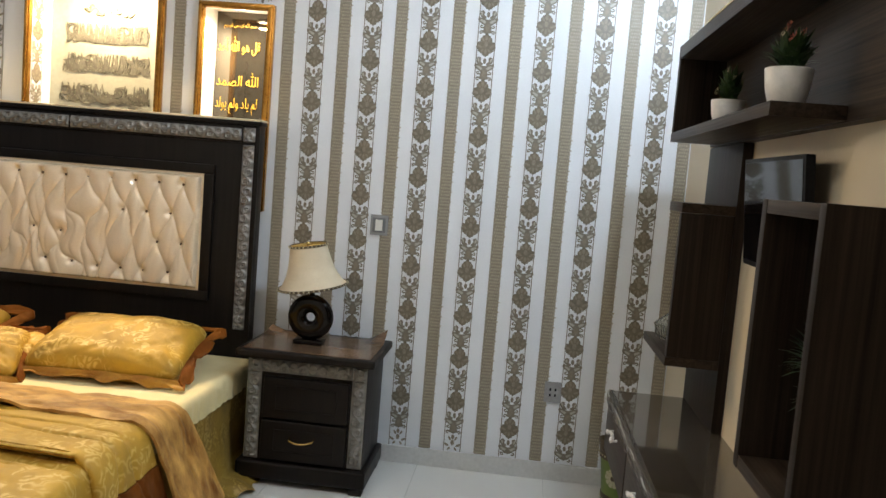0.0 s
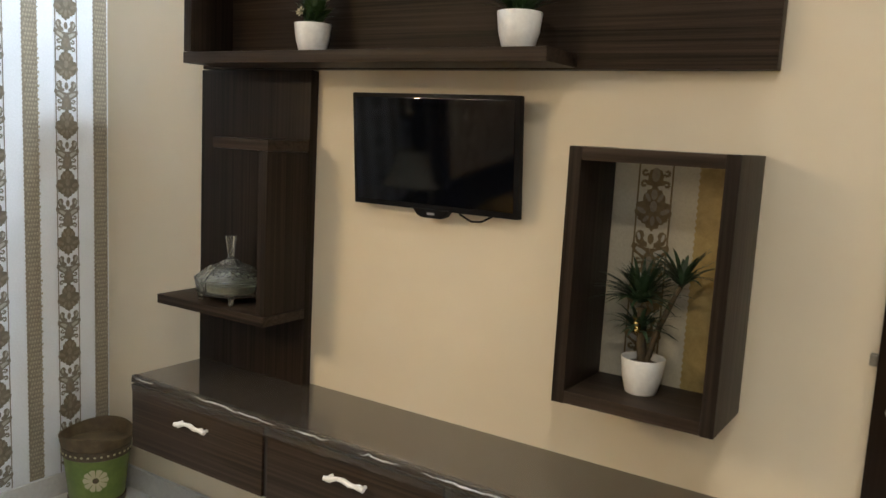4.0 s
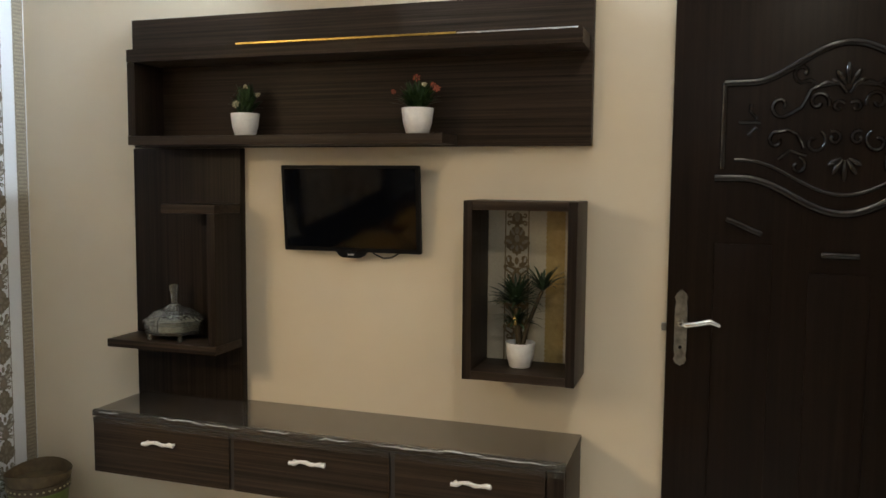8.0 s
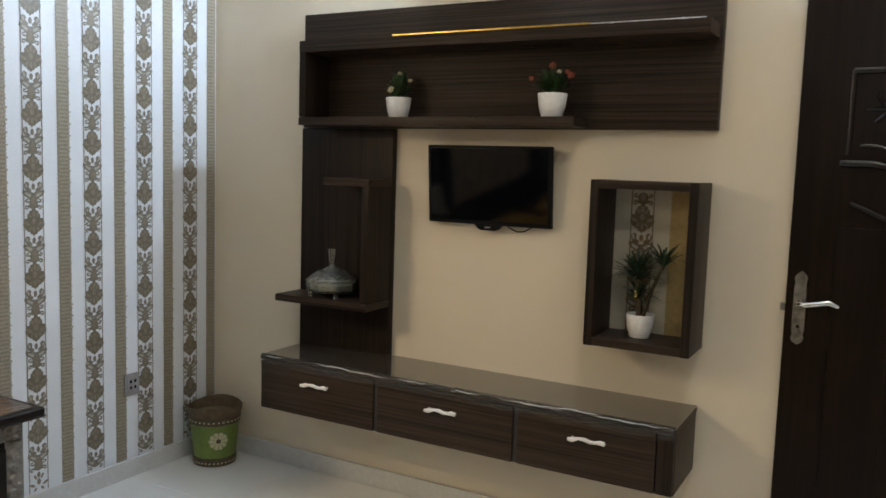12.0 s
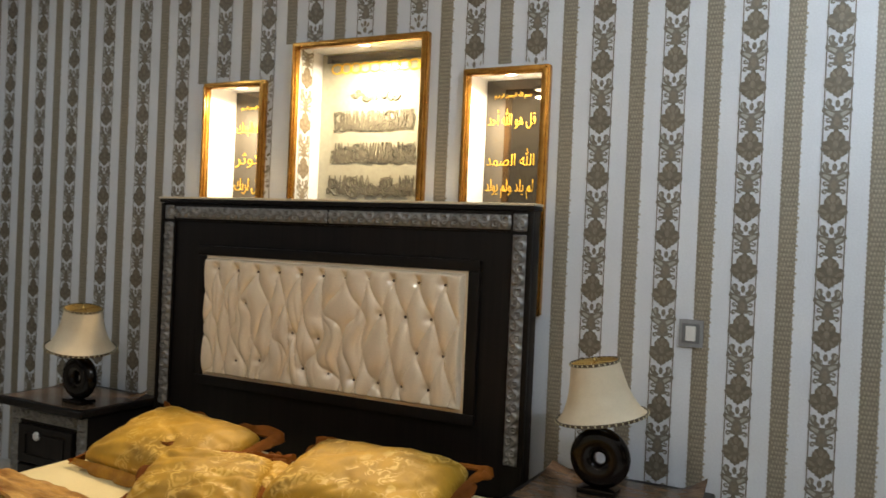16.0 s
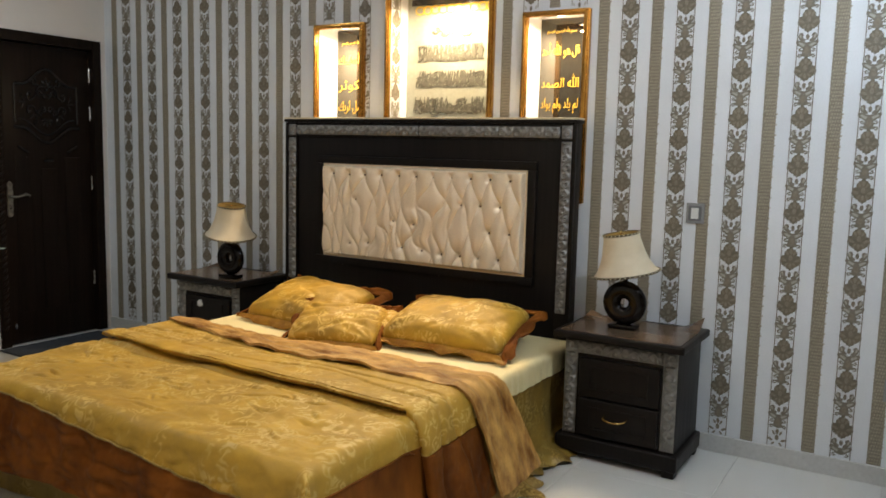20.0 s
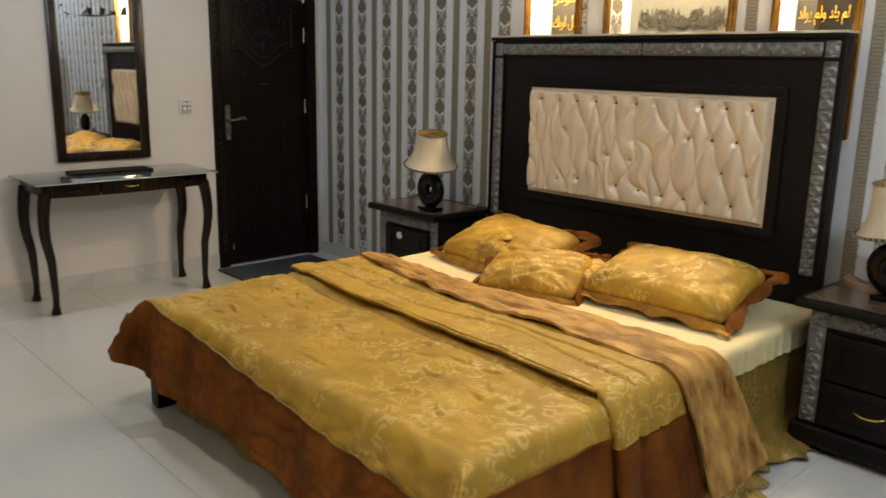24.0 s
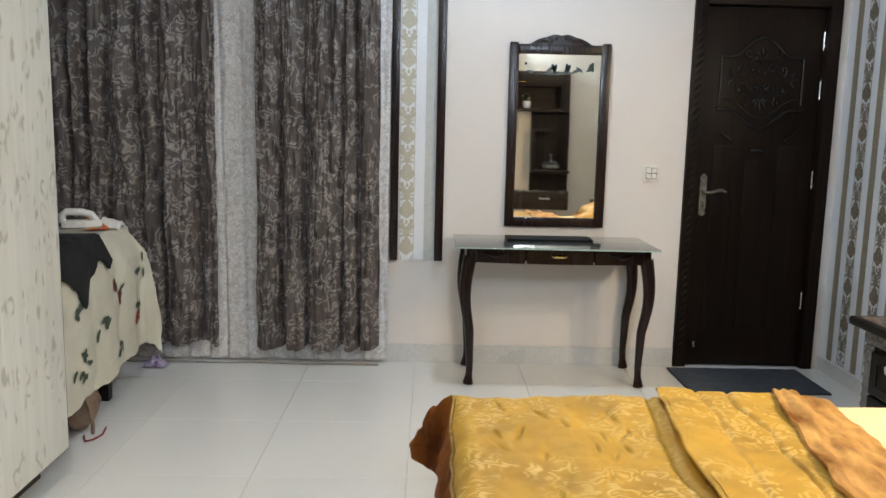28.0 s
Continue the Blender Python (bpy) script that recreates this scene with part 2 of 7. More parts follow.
M = {
    "lily": surface("wallpaper_lily", (0.36, 0.345, 0.30), (0.46, 0.44, 0.39), 0.35, scale=90, grain=300, relief=0.4),
    "paper": surface("wallpaper_white", (0.69, 0.715, 0.755), (0.75, 0.775, 0.815), 0.42, scale=3, grain=180, relief=0.12),
    "medallion": surface("wallpaper_medallion", (0.128, 0.106, 0.076), (0.19, 0.16, 0.118), 0.38, scale=60, grain=300, relief=0.4),
    "petal": surface("wallpaper_petal", (0.19, 0.16, 0.118), (0.27, 0.232, 0.175), 0.36, scale=90, grain=300, relief=0.4),
    "scale": surface("wallpaper_scale", (0.32, 0.28, 0.213), (0.40, 0.355, 0.275), 0.36, scale=60, grain=300, relief=0.4),
    "fleuron": surface("wallpaper_fleuron", (0.155, 0.135, 0.104), (0.235, 0.208, 0.166), 0.35, scale=90, grain=300, relief=0.4),
    "stripe": surface("wallpaper_stripe", (0.20, 0.17, 0.123), (0.28, 0.24, 0.18), 0.4, scale=50, grain=260, relief=0.5),
    "pale_print": surface("pale_wallpaper_print", (0.42, 0.395, 0.31), (0.50, 0.475, 0.385), 0.35, scale=60, grain=300, relief=0.3),
    "pale_stripe": surface("pale_wallpaper_stripe", (0.44, 0.455, 0.44), (0.52, 0.535, 0.52), 0.4, scale=50, grain=260, relief=0.3),
    "paper_cream": surface("cream_backing", (0.46, 0.42, 0.33), (0.53, 0.49, 0.39), 0.45, scale=3, grain=180, relief=0.12),
    "brown_print": surface("brown_gold_print", (0.12, 0.08, 0.035), (0.19, 0.135, 0.06), 0.38, scale=60, grain=300, relief=0.4),
    "gold_stripe": surface("niche_back_stripe", (0.30, 0.21, 0.07), (0.40, 0.29, 0.11), 0.4, scale=50, grain=260, relief=0.5),
    "cream": surface("cream_emulsion", (0.66, 0.575, 0.435), (0.70, 0.615, 0.475), 0.55, scale=1.4, grain=700, relief=0.03),
    "white": surface("white_emulsion", (0.66, 0.62, 0.585), (0.72, 0.68, 0.645), 0.55, scale=1.4, grain=700, relief=0.03),
    "ceiling": surface("ceiling_white", (0.74, 0.73, 0.71), (0.8, 0.79, 0.77), 0.7, scale=1.2, grain=90, relief=0.1),
    "tile": surface("vitrified_tile", (0.67, 0.67, 0.65), (0.71, 0.71, 0.69), 0.13, scale=1.2, grain=300, relief=0.01, gloss_var=0.04),
    "grout": surface("grout", (0.48, 0.47, 0.45), (0.56, 0.55, 0.53), 0.8, scale=20),
    "skirting": surface("skirting_stone", (0.52, 0.52, 0.51), (0.6, 0.6, 0.59), 0.3, scale=3, grain=60, relief=0.05),
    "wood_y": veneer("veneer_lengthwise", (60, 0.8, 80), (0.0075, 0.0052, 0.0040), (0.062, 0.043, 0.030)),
    # Same veneer at a lower tone: shade on the uprights is in the colour.
    "wood_z": veneer("veneer_upright_shaded", (60, 80, 0.8), (0.0050, 0.0034, 0.0026), (0.036, 0.0245, 0.0175)),
    "wood_red": veneer("polished_mahogany", (30, 30, 2.0), (0.006, 0.003, 0.0025), (0.020, 0.008, 0.006), 0.22, 0.35),
    "door": veneer("door_wood", (50, 50, 1.2), (0.0050, 0.0032, 0.0022), (0.0175, 0.0102, 0.0064), 0.30, 0.10),
    "door_moulding": veneer("door_lacquer", (50, 50, 1.2), (0.003, 0.002, 0.0015), (0.010, 0.006, 0.004), 0.17, 0.42),
    "black_wood": veneer("bed_wood", (50, 8, 1.4), (0.0032, 0.0024, 0.0021), (0.0115, 0.0082, 0.0068), 0.40, 0.20),
    "silver": surface("carved_silver", (0.17, 0.165, 0.16), (0.30, 0.295, 0.285), 0.46, metal=0.6, scale=25, grain=150, relief=0.12),
    "leather": surface("pearl_leatherette", (0.85, 0.695, 0.50), (0.91, 0.76, 0.565), 0.25, metal=0.12, scale=5, grain=220, relief=0.05, gloss_var=0.04, coat=0.5, spec=1.0),
    "button": plain("brown_button", (0.10, 0.07, 0.05), 0.4),
    "gold_cloth": damask_cloth("gold_plush", (0.51, 0.298, 0.028), (0.61, 0.405, 0.105), 0.50, 11.5, 0.25, 5.0, 0.64, cover=0.54, sheen=0.03),
    "pillow_cloth": damask_cloth("gold_pillow_plush", (0.48, 0.268, 0.014), (0.62, 0.40, 0.085), 0.50, 13.0, 0.2, 5.0, 0.58, cover=0.60, sheen=0.03),
    "gold_cloth_dark": damask_cloth("old_gold_skirt", (0.30, 0.188, 0.030), (0.41, 0.275, 0.068), 0.46, 14.0, 0.25, 7.0, 0.55, cover=0.6, sheen=0.03),
    "flange": surface("amber_velvet", (0.26, 0.095, 0.006), (0.48, 0.245, 0.03), 0.5, scale=12, grain=120, relief=0.3, spec=0.3),
    "rust": surface("rust_velvet", (0.080, 0.020, 0.002), (0.29, 0.094, 0.011), 0.65, scale=4.5, stretch=(1.0, 1.0, 0.6), grain=40, relief=0.3, spec=0.12),
    "tan_velvet": surface("tan_velvet", (0.17, 0.058, 0.006), (0.66, 0.39, 0.12), 0.5, scale=9, stretch=(0.7, 1.5, 1.0), grain=150, relief=0.3, spec=0.25),
    "sheet": surface("cream_sheet", (0.76, 0.635, 0.335), (0.82, 0.70, 0.40), 0.6, scale=3, grain=240, relief=0.15),
    "chrome": surface("brushed_chrome", (0.6, 0.6, 0.6), (0.75, 0.75, 0.75), 0.25, metal=1.0, scale=20),
    "white_metal": surface("white_lacquer", (0.68, 0.67, 0.66), (0.76, 0.75, 0.74), 0.3, scale=30, grain=100, relief=0.05),
    "antique": surface("antique_pewter", (0.12, 0.11, 0.09), (0.3, 0.28, 0.24), 0.4, metal=0.8, scale=40),
    "brass": surface("brass", (0.62, 0.42, 0.14), (0.75, 0.54, 0.22), 0.25, metal=1.0, scale=20),
    "gold_frame": surface("gilt_frame", (0.40, 0.185, 0.03), (0.58, 0.31, 0.07), 0.22, metal=0.85, scale=30, grain=160, relief=0.4),
    "gold_ink": surface("gold_script", (0.75, 0.46, 0.04), (0.86, 0.58, 0.09), 0.35, metal=0.3, scale=30),
    "grey_ink": surface("grey_script", (0.07, 0.066, 0.052), (0.17, 0.16, 0.125), 0.6, scale=40),
    "panel_cream": surface("niche_panel", (0.35, 0.35, 0.29), (0.40, 0.40, 0.335), 0.07, scale=3, relief=0.0, gloss_var=0.03),
    "panel_dark": plain("smoked_mirror_panel", (0.115, 0.105, 0.09), 0.035, 0.85),
    "mirror": plain("mirror_silver", (0.86, 0.88, 0.88), 0.02, 1.0),
    "screen": plain("screen_glass", (0.002, 0.0025, 0.004), 0.06, ior=1.3),
    "plastic_black": surface("black_plastic", (0.005, 0.005, 0.006), (0.009, 0.009, 0.010), 0.45, scale=20, spec=0.08),
    "plastic_mid": surface("mid_grey_plastic", (0.12, 0.12, 0.125), (0.16, 0.16, 0.165), 0.3, scale=10),
    "plastic_white": surface("white_plastic", (0.66, 0.65, 0.62), (0.72, 0.71, 0.68), 0.35, scale=10),
    "plastic_grey": surface("grey_plastic", (0.25, 0.25, 0.255), (0.31, 0.31, 0.315), 0.25, scale=10),
    "ac_white": surface("ac_shell", (0.66, 0.63, 0.55), (0.72, 0.69, 0.61), 0.4, scale=4),
    "pot": surface("glazed_white_pot", (0.72, 0.71, 0.69), (0.8, 0.79, 0.77), 0.3, scale=10, relief=0.05),
    "leaf": surface("artificial_leaf", (0.012, 0.034, 0.009), (0.04, 0.085, 0.022), 0.5, scale=30),
    "leaf_dark": surface("palm_leaf", (0.012, 0.03, 0.012), (0.03, 0.06, 0.022), 0.5, scale=30),
    "petal_white": plain("petal_white", (0.52, 0.48, 0.32), 0.6),
    "petal_orange": plain("petal_orange", (0.30, 0.065, 0.03), 0.6),
    "stem": surface("stem", (0.025, 0.018, 0.009), (0.07, 0.048, 0.02), 0.7, scale=40),
    "soil": surface("soil", (0.03, 0.022, 0.015), (0.07, 0.05, 0.035), 0.9, scale=60, relief=0.6),
    "glass": cut_glass("cut_glass"),
    "film": plain("clear_film", (0.96, 0.96, 0.96), 0.08, 0, 0.97, 1.12),
    "film_glint": surface("film_glint_white", (0.45, 0.45, 0.44), (0.75, 0.75, 0.74), 0.2, scale=90, grain=300, relief=0.4),
    "sweets": surface("sweets", (0.26, 0.25, 0.18), (0.42, 0.41, 0.32), 0.5, scale=60, relief=0.5),
    "console_glass": plain("smoked_top", (0.050, 0.042, 0.035), 0.10, coat=0.8),
    "table_glass": plain("grey_glass_top", (0.07, 0.078, 0.078), 0.06, coat=0.3),
    "glass_edge": plain("glass_edge", (0.35, 0.45, 0.42), 0.15),
    "cap_niche_light": surface("cream_strip_lit", (0.62, 0.54, 0.38), (0.72, 0.64, 0.47), 0.3, scale=10),
    "shade": surface("lamp_shade_cloth", (0.62, 0.52, 0.36), (0.72, 0.63, 0.47), 0.7, scale=8, grain=300, relief=0.2),
    "shade_in": surface("lamp_shade_lining", (0.42, 0.27, 0.07), (0.5, 0.34, 0.11), 0.5, scale=8),
    "ceramic": surface("black_brown_ceramic", (0.003, 0.002, 0.002), (0.006, 0.004, 0.0035), 0.16, scale=20, relief=0.02, gloss_var=0.04, spec=0.3),
    # Light streaks carry the plastic's glare along with the wood print.
    "paper_brown": veneer("wood_print_glare", (5, 26, 20), (0.020, 0.012, 0.008), (0.24, 0.155, 0.095), 0.18, 0.4),
    "bin_green": surface("bin_green", (0.11, 0.17, 0.028), (0.18, 0.25, 0.05), 0.4, scale=10),
    "bin_brown": surface("bin_brown", (0.05, 0.035, 0.02), (0.11, 0.08, 0.045), 0.5, scale=30),
    "bin_liner": surface("bin_inner", (0.07, 0.045, 0.02), (0.14, 0.1, 0.05), 0.6, scale=20),
    "curtain": damask_cloth("crushed_brown_curtain", (0.088, 0.073, 0.068), (0.235, 0.212, 0.200), 0.40, 10.0, 1.0, 7.0, 0.55, (1, 1, 0.8), cover=1.05),
    "lace": damask_cloth("silver_lace", (0.60, 0.59, 0.595), (0.74, 0.735, 0.74), 0.5, 22.0, 0.6, 24.0, 0.7, cover=1.0),
    "wardrobe": leaf_laminate("wardrobe_laminate", (0.66, 0.66, 0.605), (0.32, 0.31, 0.25), 0.32),
    "dark_edge": plain("dark_edge_band", (0.02, 0.017, 0.015), 0.5),
    "mat": surface("blue_grey_mat", (0.022, 0.027, 0.036), (0.05, 0.058, 0.072), 0.95, scale=30, grain=250, relief=0.8),
    "cloth_cream": surface("cream_printed_cotton", (0.50, 0.48, 0.39), (0.60, 0.58, 0.48), 0.8, scale=5, grain=200, relief=0.3),
    "cloth_black": surface("black_cloth", (0.003, 0.003, 0.004), (0.007, 0.007, 0.008), 0.9, scale=10, relief=0.4),
    "print_red": plain("print_red", (0.22, 0.03, 0.025), 0.8),
    "print_green": plain("print_green", (0.05, 0.07, 0.045), 0.8),
    "decal": surface("decal_foil", (0.05, 0.058, 0.055), (0.12, 0.135, 0.125), 0.35, scale=60),
    "orange": plain("orange_cloth", (0.6, 0.14, 0.03), 0.7),
    "lilac": surface("lilac_cloth", (0.12, 0.08, 0.20), (0.62, 0.56, 0.72), 0.8, scale=40),
    "brown_bag": surface("brown_bag", (0.14, 0.09, 0.06), (0.24, 0.17, 0.12), 0.7, scale=10),
    "bulb": glow("cool_bulb", (0.74, 0.87, 1.0), 1350.0),
    "fill_glow": glow("lamp_disc", (1.0, 0.9, 0.75), 12.0),
    "niche_glow": glow("niche_disc", (1.0, 0.86, 0.6), 30.0),
    "trim_reflection": surface("gold_reflection_trim", (0.55, 0.36, 0.08), (0.72, 0.5, 0.16), 0.22, metal=1.0, scale=15),
}


# ---------------------------------------------------------------- mesh helpers
ORIGIN = {}


def thing(name, place, label, category, group="", kind=""):
    ob = new(name)
    ob.empty_display_size = 0.05
    ob.location = place
    ORIGIN[ob] = Vector(place)
    return tagged(ob, label, category, group, kind)


def part(name, bm, material, parent, label="", kind="", smooth=None):
    """Links a bmesh, given in world metres, as one mesh under a thing or a part."""
    o = ORIGIN.get(parent, Vector())
    bm.transform(Matrix.Translation(-o))
    me = bpy.data.meshes.new(name)
    bm.normal_update()
    bm.to_mesh(me)
    bm.free()
    me.materials.append(M[material])
    if smooth is not None:
        me.polygons.foreach_set("use_smooth", [True] * len(me.polygons))
        me.set_sharp_from_angle(angle=radians(smooth))
    ob = new(name, me)
    ob.parent = parent
    ORIGIN[ob] = o
    return tagged(ob, label, kind=kind)


def solo(name, bm, material, label, category, group="", kind="", smooth=None):
    ob = part(name, bm, material, None, label, kind, smooth)
    return tagged(ob, label, category, group, kind)


def box(x0, x1, y0, y1, z0, z1, bev=0.0, bm=None, seg=2):
    b = bmesh.new()
    r = bmesh.ops.create_cube(b, size=1)
    for v in r["verts"]:
        v.co = Vector((x0 + (v.co.x + 0.5) * (x1 - x0), y0 + (v.co.y + 0.5) * (y1 - y0), z0 + (v.co.z + 0.5) * (z1 - z0)))
    if bev:
        bmesh.ops.bevel(b, geom=b.edges[:], offset=bev, segments=seg, profile=0.7, affect="EDGES")
    if bm is None:
        return b
    return join(bm, b)


def join(bm, *others):
    for o in others:
        me = bpy.data.meshes.new("tmp")
        o.to_mesh(me)
        o.free()
        bm.from_mesh(me)
        bpy.data.meshes.remove(me)
    return bm


def lathe(profile, centre, seg=32, axis="z", squash=1.0, cap=True):
    """Turned shape: (radius, height) pairs round an upright axis through centre."""
    bm = bmesh.new()
    rings = []
    for r, h in profile:
        ring = []
        for k in range(seg):
            a = 2 * math.pi * k / seg
            u, v = r * math.cos(a), r * math.sin(a) * squash
            p = {"z": (u, v, h), "x": (h, u, v), "y": (u, h, v)}[axis]
            ring.append(bm.verts.new(Vector(centre) + Vector(p)))
        rings.append(ring)
    for a, b in zip(rings, rings[1:]):
        for k in range(seg):
            bm.faces.new((a[k], a[(k + 1) % seg], b[(k + 1) % seg], b[k]))
    if cap:
        for ring in (rings[0], rings[-1]):
            try:
                bm.faces.new(ring)
            except ValueError:
                pass
    bmesh.ops.recalc_face_normals(bm, faces=bm.faces[:])
    return bm


def tube(points, radius, seg=8, closed=False, flat=1.0, flat_axis=None):
    """Round bar along points; radius may be a list."""
    pts = [Vector(p) for p in points]
    n = len(pts)
    rad = radius if isinstance(radius, (list, tuple)) else [radius] * n
    bm = bmesh.new()
    rings, side = [], None
    for i, p in enumerate(pts):
        d = (pts[(i + 1) % n] - pts[i - 1]) if closed else (pts[min(i + 1, n - 1)] - pts[max(i - 1, 0)])
        d = d.normalized() if d.length > 1e-9 else Vector((0, 0, 1))
        if side is None:
            side = d.orthogonal().normalized()
        side = (side - d * side.dot(d))
        side = side.normalized() if side.length > 1e-6 else d.orthogonal().normalized()
        up = d.cross(side)
        ring = []
        for k in range(seg):
            a = 2 * math.pi * k / seg
            o = (side * math.cos(a) + up * math.sin(a)) * rad[i]
            if flat_axis is not None:
                o[flat_axis] *= flat
            ring.append(bm.verts.new(p + o))
        rings.append(ring)
    for i in range(n if closed else n - 1):
        a, b = rings[i], rings[(i + 1) % n]
        for k in range(seg):
            bm.faces.new((a[k], a[(k + 1) % seg], b[(k + 1) % seg], b[k]))
    if not closed:
        bm.faces.new(rings[0])
        bm.faces.new(rings[-1][::-1])
    bmesh.ops.recalc_face_normals(bm, faces=bm.faces[:])
    return bm


def sheet(nu, nv, fn, thick=0.0, direction=None):
    """Grid surface fn(u, v), u and v from 0 to 1; thick gives it a back."""
    bm = bmesh.new()
    g = [[bm.verts.new(fn(i / nu, j / nv)) for j in range(nv + 1)] for i in range(nu + 1)]
    for i in range(nu):
        for j in range(nv):
            bm.faces.new((g[i][j], g[i + 1][j], g[i + 1][j + 1], g[i][j + 1]))
    if thick:
        bm.normal_update()
        h = [[bm.verts.new(v.co - v.normal * thick) for v in row] for row in g]
        for i in range(nu):
            for j in range(nv):
                bm.faces.new((h[i][j + 1], h[i + 1][j + 1], h[i + 1][j], h[i][j]))
        for i in range(nu):
            bm.faces.new((g[i][0], h[i][0], h[i + 1][0], g[i + 1][0]))
            bm.faces.new((g[i + 1][nv], h[i + 1][nv], h[i][nv], g[i][nv]))
        for j in range(nv):
            bm.faces.new((g[0][j + 1], h[0][j + 1], h[0][j], g[0][j]))
            bm.faces.new((g[nu][j], h[nu][j], h[nu][j + 1], g[nu][j + 1]))
    bmesh.ops.recalc_face_normals(bm, faces=bm.faces[:])
    return bm


def outline(points, place, depth=0.0, back=0.0):
    """Flat or raised plate from a closed outline in (u, v); place maps (u, v, w) to the world."""
    bm = bmesh.new()
    top = [bm.verts.new(place(u, v, depth)) for u, v in points]
    bm.faces.new(top)
    if depth != back:
        bot = [bm.verts.new(place(u, v, back)) for u, v in points]
        bm.faces.new(bot[::-1])
        for i in range(len(points)):
            j = (i + 1) % len(points)
            bm.faces.new((top[i], bot[i], bot[j], top[j]))
    bmesh.ops.recalc_face_normals(bm, faces=bm.faces[:])
    return bm


def fbm(x, y, z=0.0, octaves=3):
    return noise.fractal(Vector((x, y, z)), 1.0, 2.0, octaves)


def carved(place, length, width, depth=0.013, step=0.005, seed=0.0, pitch=0.085):
    """Strip of scrolling relief; place maps (along, across, out) to the world."""
    nu, nv = max(6, int(length / step)), max(8, int(width / 0.004))

    def fn(a, b):
        u, v = a * length, (b - 0.5) * width
        ph = u / pitch * 2 * math.pi + seed
        vine = math.exp(-(((v - 0.28 * width * math.sin(ph)) / (0.10 * width)) ** 2))
        cu = (round(ph / math.pi - 0.5) + 0.5) * math.pi
        sgn = math.sin(cu)
        du, dv = (ph - cu) / (2 * math.pi) * pitch, v + 0.12 * width * sgn
        r = math.hypot(du, dv)
        ringr = math.exp(-(((r - 0.21 * width) / (0.07 * width)) ** 2)) + math.exp(-((r / (0.08 * width)) ** 2))
        edge = 1.0 if abs(b - 0.5) > 0.44 else 0.0
        h = min(1.0, 0.85 * vine + 0.8 * ringr + 0.12 * abs(fbm(u * 60, v * 60, seed)) + 0.8 * edge)
        if a <= 0 or a >= 1 or b <= 0 or b >= 1:
            h = -0.3
        return place(u, v, h * depth)
    return sheet(nu, nv, fn)


def cushion(centre, w, d, h, turn=0.0, tilt=0.0, seed=0.0, flange=0.0, lean=0.0, nu=64, nv=48):
    """Plump creased pillow body and its soft flange as two bmeshes."""
    mat4 = pose(*centre, tilt, lean, turn)

    def prof(a, b, sgn):
        x, y = 2 * a - 1, 2 * b - 1
        k = max(0.0, (1 - abs(x) ** 3.2)) ** 0.5 * max(0.0, (1 - abs(y) ** 3.2)) ** 0.5
        rim = max(abs(x), abs(y))
        pull = 0.0
        for cx, cy in ((-1, -1), (1, -1), (1, 1), (-1, 1)):
            dist = math.hypot(x - cx, y - cy)
            around = math.atan2(y - cy, x - cx)
            pull += 0.010 * math.sin(around * 13 + seed * 1.7 + cx) * math.exp(-dist / 0.5) * min(1, dist * 2.5)
        ang = math.atan2(y, x)
        gather = 0.003 * math.sin(ang * 17 + 2.5 * fbm(ang * 2, seed, 3.0)) * max(0.0, rim - 0.5) * 2
        wr = 0.013 * fbm(x * 1.3 + seed, y * 1.3, 2.1 * sgn, 2) - 0.007 * max(0.0, 1 - abs(fbm(x * 1.2 + seed, y * 1.9, 4.0, 1)) * 5) - pull + gather
        corner = 1 - 0.10 * (abs(x * y)) ** 4
        px = x * w / 2 * (1 - 0.07 * (1 - y * y) * abs(x) ** 3) * corner
        py = y * d / 2 * (1 - 0.09 * (1 - x * x) * abs(y) ** 3) * corner
        z = sgn * h / 2 * k * (1.0 if sgn > 0 else 0.75) + wr * min(1, k * 1.3)
        return mat4 @ Vector((px, py, z))
    bm = sheet(nu, nv, lambda a, b: prof(a, b, 1))
    join(bm, sheet(nu, nv, lambda a, b: prof(a, b, -1)))
    bmesh.ops.remove_doubles(bm, verts=bm.verts[:], dist=0.0006)
    bmesh.ops.recalc_face_normals(bm, faces=bm.faces[:])
    fl = None
    if flange:
        def rim(a, s):
            ang = a * 4
            side, f = int(ang) % 4, ang - int(ang)
            c = [(-1, -1), (1, -1), (1, 1), (-1, 1)]
            p, q = c[side], c[(side + 1) % 4]
            x, y = p[0] + (q[0] - p[0]) * f, p[1] + (q[1] - p[1]) * f
            bow_in = 1 - 0.075 * 4 * f * (1 - f)
            reach = s * flange * (0.55 + 1.5 * abs(fbm(a * 11 + seed, 3.0, 1.0, 2)))
            ex, ey = (w / 2 + reach) * x, (d / 2 + reach) * y
            if abs(x) >= 1:
                ex *= bow_in
            if abs(y) >= 1:
                ey *= bow_in
            z = (0.030 * fbm(a * 16 + seed, s * 1.5, seed) + 0.006 * math.sin(a * 70 + seed)) * max(0, s) - 0.026 * s
            if y >= 1:
                z += 0.035 * s
            return mat4 @ Vector((ex, ey, z))
        fl = (sheet(80, 6, lambda a, b: rim(0.25 * a * 0.9999, b * 1.06 - 0.06), 0.007), sheet(200, 6, lambda a, b: rim((0.25 + 0.75 * a) * 0.9999, b * 1.06 - 0.06), 0.007))
    return bm, fl

# ---------------------------------------------------------------- the room
def structure(name, bm, material, label, category="wall", smooth=None):
    return solo(name, bm, material, label, category, kind="structure", smooth=smooth)


T = 0.16
NW_BACK = NORTH + 0.34
